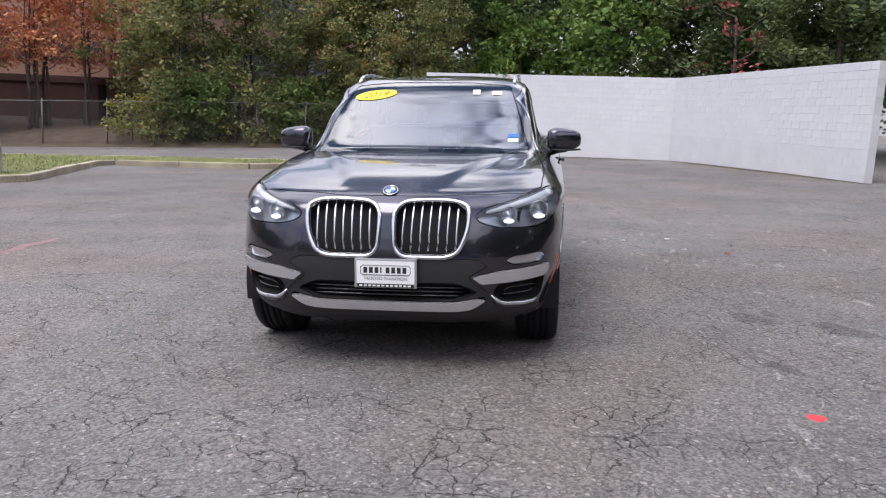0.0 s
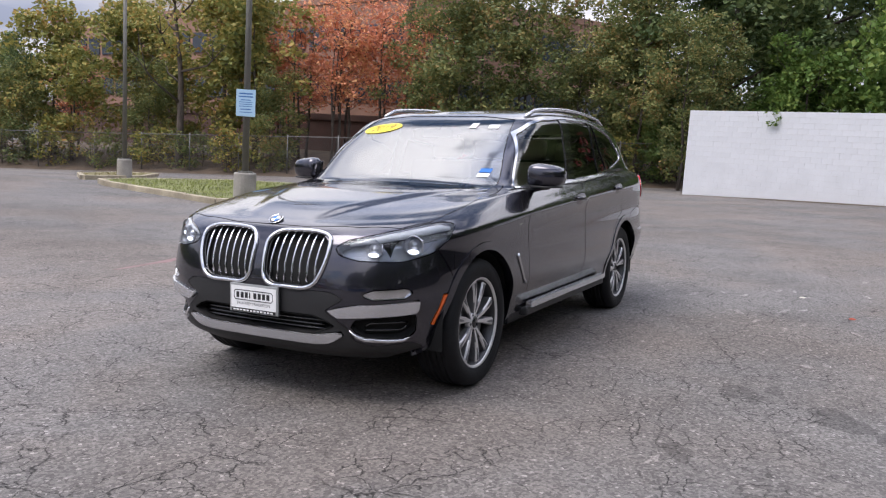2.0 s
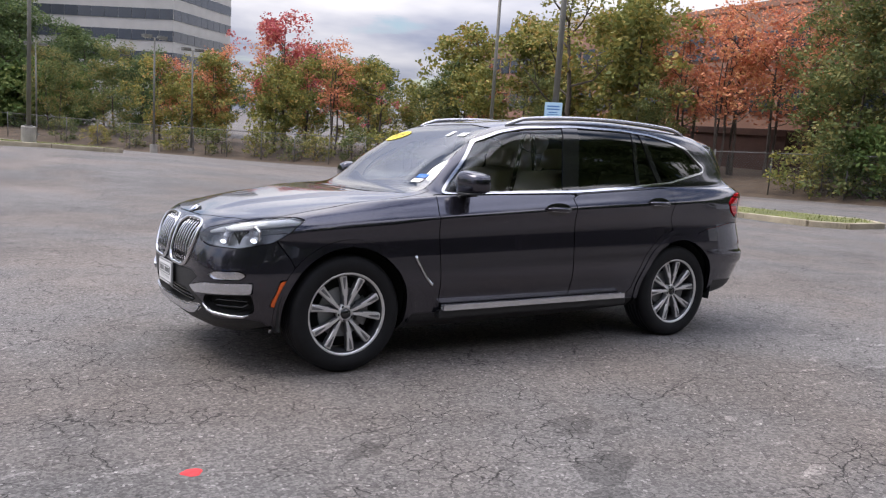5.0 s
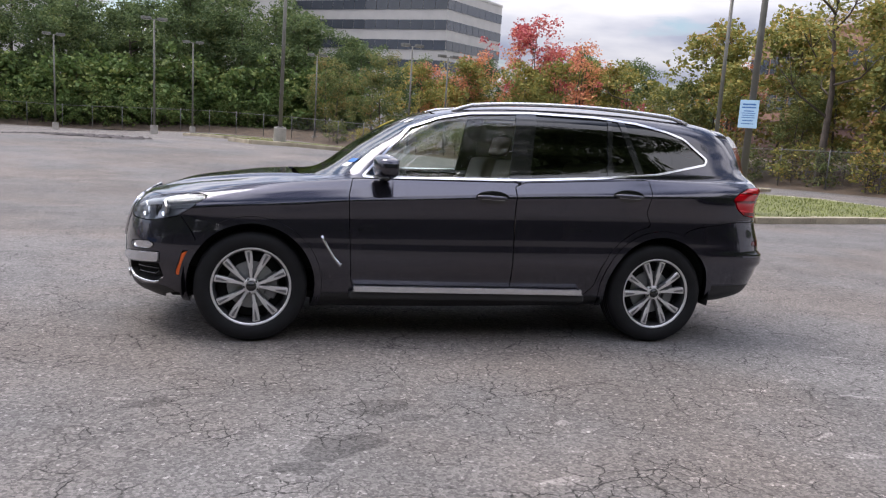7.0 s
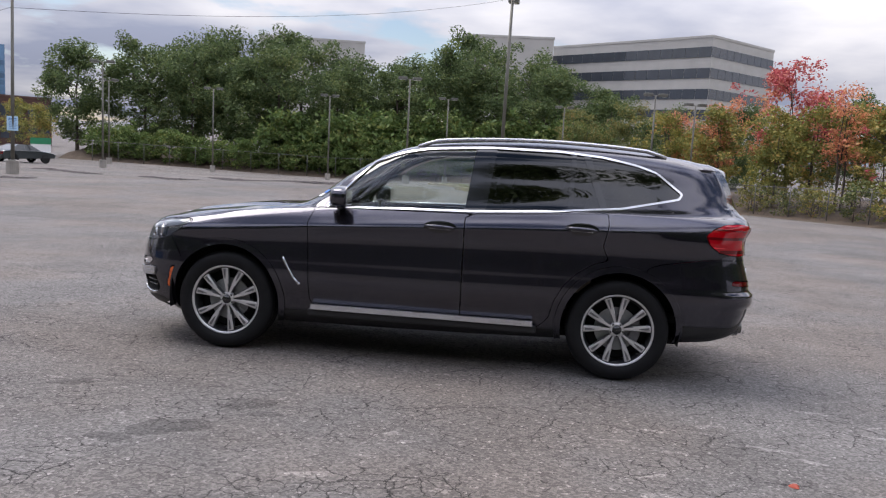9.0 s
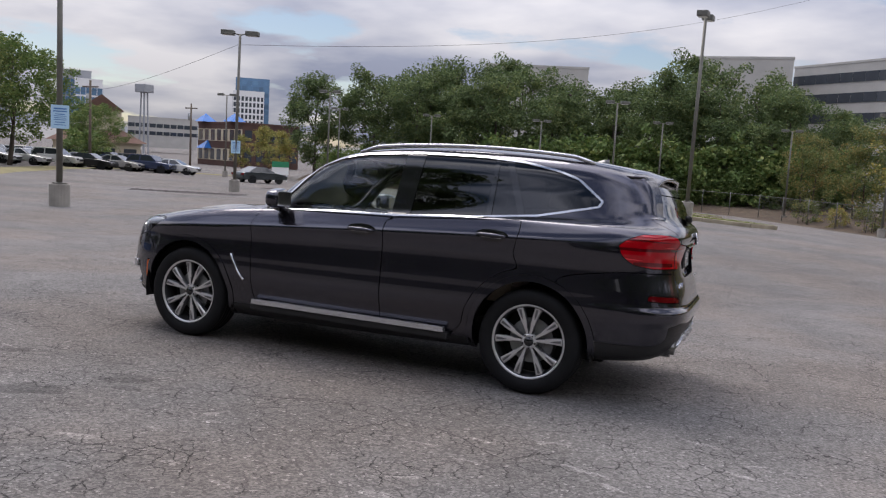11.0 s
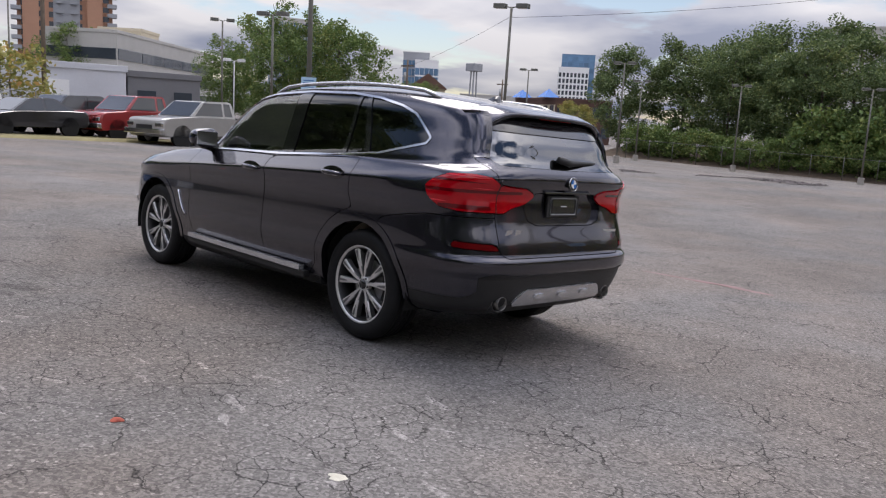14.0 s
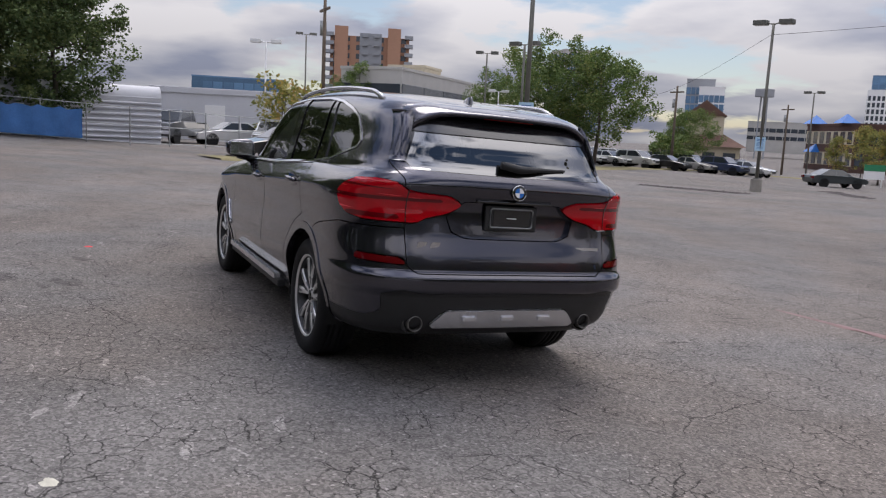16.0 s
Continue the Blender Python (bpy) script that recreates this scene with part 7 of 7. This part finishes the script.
mot = building("two_storey_block", (85.9, -115.1), (101.3, -122.0), 12, -2.5, 6.2, M_BRICKDARK, "brown two-storey block with walkways and blue canopy roofs", floors=((-0.8, 1.2), (2.8, 4.8)), panes=7, pane_gap=0.2, band=M_BEIGE)
for x, z in ((3.0, 6.2), (14.0, 6.2), (4.0, 1.2)):
    vs = [(x - 1.6, -1.6, z), (x + 1.6, -1.6, z), (x + 1.6, 1.6, z), (x - 1.6, 1.6, z), (x, 0, z + 1.6)]
    part("canopy_roof", mesh_from("canopy_roof", vs, [(0, 1, 4), (1, 2, 4), (2, 3, 4), (3, 0, 4), (3, 2, 1, 0)]), M_BLUE, mot)

# skyline
tw = building("apartment_tower", (257.4, -106.1), (266.5, -80.7), 20, 0, 33.0, M_CONDO, "orange brick apartment tower with stacked balconies", floors=[(8 + 2.9 * k, 9.7 + 2.9 * k) for k in range(9)], panes=7, pane_gap=0.28, glass_mat=M_WINDOW)
part("grey_bay", boxm(10.0, 17.5, -1.2, 0.0, 0, 34.0), M_CONDOGREY, tw)
part("brick_bay", boxm(19.6, 24, -1.6, 0.0, 0, 36.0), M_CONDO, tw)
part("brick_bay", boxm(1.5, 6, -1.6, 0.0, 0, 36.0), M_CONDO, tw)
for k in range(10):
    z = 6.5 + 2.9 * k
    for x0, x1 in ((-1.6, 1.2), (10.8, 12.8), (14.8, 16.8), (25.4, 28.2)):
        part("balcony", boxm(x0, x1, -2.4, 1.5, z, z + 1.15), M_CONDOGREY, tw)
building("glass_office", (246.0, -60.0), (252.0, -33.0), 18, 0, 15.5, M_BLUEGLASS, "low blue glass office block", floors=[(5 + 3.2 * k, 7.4 + 3.2 * k) for k in range(3)], panes=9, pane_gap=0.06, glass_mat=M_BLUEGLASS)
building("glass_tower", (211.9, -202.9), (218.3, -195.9), 12, 0, 24.4, M_CONDOGREY, "blue glass tower with a white frame", floors=[(4 + 3.0 * k, 6.4 + 3.0 * k) for k in range(6)], panes=6, pane_gap=0.06, glass_mat=M_BLUEGLASS)
building("glass_tower", (203.8, -199.8), (209.5, -193.7), 6, 0, 21.3, M_WHITE, "blue glass tower with a white frame", floors=[(4 + 3.0 * k, 6.4 + 3.0 * k) for k in range(5)], panes=5, pane_gap=0.05, glass_mat=M_BLUEGLASS)
building("high_rise", (218.3, -315.6), (230.6, -306.6), 12, 0, 34.0, M_BLUEGLASS, "tall pale glazed high-rise", floors=[(4 + 2.7 * k, 5.9 + 2.7 * k) for k in range(11)], panes=6, pane_gap=0.12, glass_mat=M_BLUEGLASS)
building("high_rise", (214.4, -306.1), (225.5, -297.9), 6, 0, 27.4, M_WHITE, "tall white gridded high-rise", floors=[(4 + 2.7 * k, 5.9 + 2.7 * k) for k in range(8)], panes=8, pane_gap=0.2, glass_mat=M_WINDOW)
building("slab_tower", (229.2, -166.4), (232.1, -153.5), 14, 0, 32.0, M_PRECAST, "grey ribbed office tower", floors=((4, 30.5),), panes=12, pane_gap=0.28, glass_mat=M_BLUEGLASS)
building("flat_building", (196.0, -238.0), (214.0, -222.0), 14, 0, 11.0, M_PRECAST, "low pale flat-roofed building with bands", floors=((4.5, 5.8), (7.2, 8.6)), panes=10, pane_gap=0.05)
building("flat_building", (270.0, -40.0), (276.0, 8.0), 14, 0, 11.5, M_BRICK, "low brick apartment block on the skyline", floors=((5.0, 6.4), (8.0, 9.6)), panes=14, pane_gap=0.2)

# ---- parked cars ----
M_CARGLASS = mat("car window glass", (0.03, 0.035, 0.04), 0.08, 0, 0.1, 2, coat=0.6)
CAR_PAINTS = {}


def car_paint(col):
    if col not in CAR_PAINTS:
        CAR_PAINTS[col] = mat("car paint", col, 0.3, 0.25, 0.06, 3, coat=0.9)
    return CAR_PAINTS[col]


def eased(profile, rounds=2, keep=0.72):
    """Corners of an outline cut off, so that it reads as a pressed shape."""
    for _ in range(rounds):
        out = []
        for p, q in zip(profile, profile[1:] + profile[:1]):
            ln = math.hypot(q[0] - p[0], q[1] - p[1])
            w = min(1 - keep, 0.09 / max(ln, 1e-6))
            out += [(p[0] * (1 - w) + q[0] * w, p[1] * (1 - w) + q[1] * w), (p[0] * w + q[0] * (1 - w), p[1] * w + q[1] * (1 - w))]
        profile = out
    return profile


def rounded_side(profile, half, inset):
    """A closed side outline given thickness across y, its edges eased."""
    vs, fs = [], []
    cx = sum(p[0] for p in profile) / len(profile)
    cz = sum(p[1] for p in profile) / len(profile)
    lx = max(abs(p[0] - cx) for p in profile)
    lz = max(abs(p[1] - cz) for p in profile)
    for y, d in ((-half, 1.0), (-half + inset * 0.25, 0.45), (-half + inset * 1.2, 0.0), (half - inset * 1.2, 0.0), (half - inset * 0.25, 0.45), (half, 1.0)):
        vs += [(cx + (x - cx) * (1 - 0.13 * d / lx), y, cz + (z - cz) * (1 - 0.045 * d / lz)) for x, z in profile]
    n = len(profile)
    for r in range(5):
        fs += [(r * n + i, r * n + (i + 1) % n, (r + 1) * n + (i + 1) % n, (r + 1) * n + i) for i in range(n)]
    fs += [tuple(range(n)), tuple(5 * n + i for i in range(n))[::-1]]
    return vs, fs


def tapered(profile, half, top_half):
    zs = [z for _, z in profile]
    z0, z1 = min(zs), max(zs)
    wide = lambda z: half + (top_half - half) * (z - z0) / (z1 - z0)
    n = len(profile)
    vs = [(x, s * wide(z), z) for s in (-1, 1) for x, z in profile]
    fs = [(i, (i + 1) % n, n + (i + 1) % n, n + i) for i in range(n)] + [tuple(range(n)), tuple(n + i for i in range(n))[::-1]]
    return vs, fs


SHAPES = {
    "sedan": ([(2.3, 0.32), (2.35, 0.55), (2.2, 0.72), (1.0, 0.92), (-1.5, 0.98), (-2.25, 0.95), (-2.35, 0.6), (-2.25, 0.3)], [(1.05, 0.88), (0.20, 1.38), (-0.85, 1.42), (-1.75, 0.94)], 0.88, 0.64, 0.33, 1.38),
    "suv": ([(2.2, 0.36), (2.25, 0.70), (2.1, 0.92), (0.95, 1.05), (-2.15, 1.10), (-2.25, 0.7), (-2.15, 0.38)], [(1.0, 1.02), (0.30, 1.62), (-1.6, 1.66), (-2.1, 1.04)], 0.92, 0.72, 0.36, 1.40),
    "pickup": ([(2.75, 0.38), (2.82, 0.80), (2.72, 1.12), (1.35, 1.22), (-0.9, 1.22), (-1.0, 1.14), (-2.80, 1.14), (-2.84, 0.7), (-2.78, 0.42)], [(1.45, 1.16), (0.68, 1.84), (-0.82, 1.88), (-1.0, 1.16)], 0.99, 0.80, 0.40, 1.85),
}


def parked_car(kind, x, y, rz, col, label, z=None, name=None):
    body, cabin, half, top, r, axle = SHAPES[kind]
    c = tagged(empty(name or {"sedan": "sedan", "suv": "parked_suv", "pickup": "pickup_truck"}[kind]), label, "truck" if kind == "pickup" else "car", "parked cars")
    c.matrix_world = pose(x, y, ground_z(x, y) if z is None else z, 0, 0, rz)
    pt = car_paint(col)
    part("body", mesh_from("body", *rounded_side(eased(body, 2, 0.80), half, 0.14)), pt, c)
    cab = part("cabin", mesh_from("cabin", *tapered(eased(cabin, 2, 0.88), half - 0.06, top)), pt, c)
    za, zb = cabin[0][1], max(z for _, z in cabin)
    z0, z1 = za + 0.14 * (zb - za), zb - 0.13 * (zb - za)
    wide = lambda z: half - 0.06 + (top - half + 0.06) * (z - za) / (zb - za)
    fore = lambda z: cabin[0][0] + (cabin[1][0] - cabin[0][0]) * (z - za) / (cabin[1][1] - za)
    aft = lambda z: cabin[3][0] + (cabin[2][0] - cabin[3][0]) * (z - za) / (cabin[2][1] - za)
    mid = (fore(z1) + aft(z1)) / 2 - (0.28 if kind == "pickup" else 0.0)

    def pane(name, corners):
        """A thin slab from four outer corners and four inner ones."""
        part(name, mesh_from(name, corners, [(0, 1, 2, 3), (7, 6, 5, 4), (0, 4, 5, 1), (1, 5, 6, 2), (2, 6, 7, 3), (3, 7, 4, 0)]), M_CARGLASS, cab)

    for s in (1, -1):
        for q in ([(fore(z0) - 0.16, z0), (mid + 0.05, z0), (mid + 0.05, z1), (fore(z1) - 0.10, z1)], [(mid - 0.06, z0), (aft(z0) + 0.16, z0), (aft(z1) + 0.14, z1), (mid - 0.06, z1)]):
            pane("side_window", [(x, s * (wide(z) + d), z) for d in (0.008, -0.03) for x, z in q])
    for edge, sg, name in ((fore, 1, "windscreen"), (aft, -1, "rear_window")):
        pane(name, [(edge(z) + sg * d, y * (wide(z) - 0.08), z) for d in (0.016, -0.03) for y, z in ((-1, z0 - 0.02), (1, z0 - 0.02), (1, z1 + 0.03), (-1, z1 + 0.03))])
    for s in (1, -1):
        for xx in (axle, -axle):
            v, f = lathe([(r * 0.62, 0.0), (r * 0.66, 0.11), (r * 0.95, 0.12), (r, 0.08), (r, -0.1)], 20, "y")
            w = part("tyre", mesh_from("tyre", v, f, True), M_RUBBER, c)
            w.matrix_basis = pose(xx, s * (half - 0.135), r, 0, 0, 0 if s > 0 else 180)
            v, f = lathe([(0.001, 0.10), (r * 0.2, 0.105), (r * 0.25, 0.08), (r * 0.6, 0.085), (r * 0.64, 0.11)], 16, "y")
            h = part("wheel_rim", mesh_from("wheel_rim", v, f, True), M_ALLOY, c)
            h.matrix_basis = w.matrix_basis
            arch = part("wheel_arch", mesh_from("wheel_arch", *moved(lathe([(r * 1.18, -0.02), (r * 1.18, 0.045), (0.001, 0.045)], 20, "y"), pose(xx, s * (half - 0.045), r, 0, 0, 0 if s > 0 else 180))), M_DARK, c)
        fx, bx = body[1][0], body[-2][0]
        part("headlight", boxm(fx - 0.22, fx - 0.01, min(s * (half - 0.42), s * (half - 0.05)), max(s * (half - 0.42), s * (half - 0.05)), body[1][1] - 0.02, body[1][1] + 0.13, 0.02), M_CHROME, c)
        part("tail_lamp", boxm(bx - 0.02, bx + 0.14, min(s * (half - 0.35), s * (half - 0.03)), max(s * (half - 0.35), s * (half - 0.03)), body[-2][1] + 0.06, body[-2][1] + 0.26, 0.02), M_REDDARK, c)
    part("grille", boxm(body[1][0] - 0.1, body[1][0] + 0.012, -0.42, 0.42, body[1][1] - 0.14, body[1][1] + 0.05, 0.01), M_TRIM, c)
    if kind == "pickup":
        part("load_bed", boxm(-2.66, -1.0, -half + 0.1, half - 0.1, 1.10, 1.186), M_DARK, c)
        part("front_bumper", boxm(2.70, 2.92, -half, half, 0.50, 0.70, 0.03), M_CHROME, c)
        part("rear_bumper", boxm(-2.98, -2.74, -half, half, 0.52, 0.68, 0.03), M_CHROME, c)
    return c


SILVER, WHITE_, BLACK_, RED_, GREY_, NAVY = (0.36, 0.35, 0.33), (0.62, 0.62, 0.61), (0.012, 0.012, 0.014), (0.30, 0.020, 0.022), (0.10, 0.105, 0.11), (0.02, 0.035, 0.09)
pk = parked_car("pickup", 26.3, -12.9, 108, SILVER, "silver extended cab pickup truck parked in the lot")
pk.matrix_world = pk.matrix_world @ Matrix.Diagonal((1.1, 1, 1, 1))
parked_car("pickup", 28.9, -11.2, 110, RED_, "red pickup truck parked beside the silver one")
parked_car("sedan", 27.4, -6.2, 108, BLACK_, "black two-door sedan parked at the lot's edge")
parked_car("suv", 30.3, -8.6, 112, BLACK_, "black SUV parked among the pickups")
parked_car("sedan", 38.4, -53.0, 250, (0.02, 0.03, 0.035), "dark green older sedan crossing the lot's far side")
parked_car("sedan", 43.5, -6.8, 100, WHITE_, "white sedan behind the yard fence")
parked_car("pickup", 42.0, -3.4, 150, GREY_, "grey pickup truck behind the yard fence")
parked_car("suv", 42.0, -9.0, 160, WHITE_, "white SUV behind the yard fence")
rng_c = random.Random(4)
cols = [WHITE_, SILVER, GREY_, BLACK_, WHITE_, SILVER, NAVY, RED_, GREY_]
words = {WHITE_: "white", SILVER: "silver", GREY_: "grey", BLACK_: "black", NAVY: "navy blue", RED_: "red"}
for row in range(4):
    for k in range(9):
        u = k / 8
        x, y = 62 - 12 * u + 4.2 * row, -39 - 17 * u - 3.6 * row
        col = rng_c.choice(cols)
        kind = rng_c.choice(("sedan", "suv", "suv"))
        parked_car(kind, x + rng_c.uniform(-0.3, 0.3), y, 200 + rng_c.uniform(-4, 4), col, f"{words[col]} {'SUV' if kind == 'suv' else 'sedan'} in the crowded car yard")

# ---- utility poles, wire, board ----
M_WOOD = mat("weathered utility pole wood", (0.13, 0.10, 0.075), 0.95, 0, 0.3, 3, bump=0.4, bscale=20)


def utility_pole(x, y, h):
    p = tagged(empty("utility_pole", pose(x, y, ground_z(x, y))), "weathered wooden utility pole with a crossarm", "utility pole", "utility poles")
    part("post", mesh_from("post", *tube([(0, 0, -0.2), (0, 0, h)], [0.16, 0.10], 10), True), M_WOOD, p)
    part("crossarm", boxm(-1.0, 1.0, -0.06, 0.06, h - 0.7, h - 0.55), M_WOOD, p)
    part("transformer", mesh_from("transformer", *tube([(0.25, 0, h - 2.2), (0.25, 0, h - 1.3)], 0.22, 12), True), M_GALV, p)
    return p


utility_pole(70.0, -82.0, 9.0)
utility_pole(60.0, -55.0, 8.5)
utility_pole(44.5, -12.8, 9.5)
mast = tagged(empty("radio_mast", pose(180.0, -193.0, 0)), "slim lattice mast on a distant rooftop", "mast")
part("lattice", mesh_from("lattice", *join(*[tube([(a, b, -3), (a * 0.6, b * 0.6, 18.5)], 0.25, 4) for a in (-1, 1) for b in (-1, 1)])), M_CONDOGREY, mast)
part("head", boxm(-2, 2, -2, 2, 17, 19.5, 0.2), M_CONDOGREY, mast)
wire = []
A_, B_, C_ = Vector((56.0, -44.0, 5.5)), Vector((22.2, -27.6, ground_z(22.2, -27.6) + 7.3)), Vector((-34.0, -110.0, 32.0))
for k in range(31):
    t = k / 30
    wire.append(A_.lerp(B_, t) + Vector((0, 0, -1.1 * math.sin(math.pi * t))))
for k in range(1, 41):
    t = k / 40
    wire.append(B_.lerp(C_, t) + Vector((0, 0, -5.0 * math.sin(math.pi * t) * (1 - t))))
tagged(part("overhead_wire", mesh_from("overhead_wire", *tube(wire, 0.009, 4)), M_DARK), "thin black overhead wire across the lot", "cable")
sb = tagged(empty("sign_board", pose(47.0, -69.0, ground_z(47, -69), 0, 0, 35)), "green and white roadside sign board", "sign")
part("board", boxm(-0.9, 0.9, -0.08, 0.08, 0.7, 2.1), M_WHITE, sb)
part("board_top", boxm(-0.92, 0.92, -0.1, 0.1, 1.5, 2.12), mat("sign green", (0.02, 0.22, 0.10), 0.5), sb)
for x in (-0.7, 0.7):
    part("leg", boxm(x - 0.05, x + 0.05, -0.05, 0.05, -0.1, 0.75), M_WHITE, sb)
for k in range(3):
    part("text_bar", boxm(-0.6, 0.5, -0.115, -0.102, 1.95 - 0.15 * k, 2.02 - 0.15 * k), M_WHITE, sb)

# ---- block wall pieces ----
block_wall("wall_white_back", WALL_F, WALL_C, 2.95, "white painted concrete block wall with grimy joints")
block_wall("wall_white_side", (WALL_C[0] + 0.10, WALL_C[1] - 0.09), WALL_E, 2.75, "white painted concrete block wall with grimy joints")
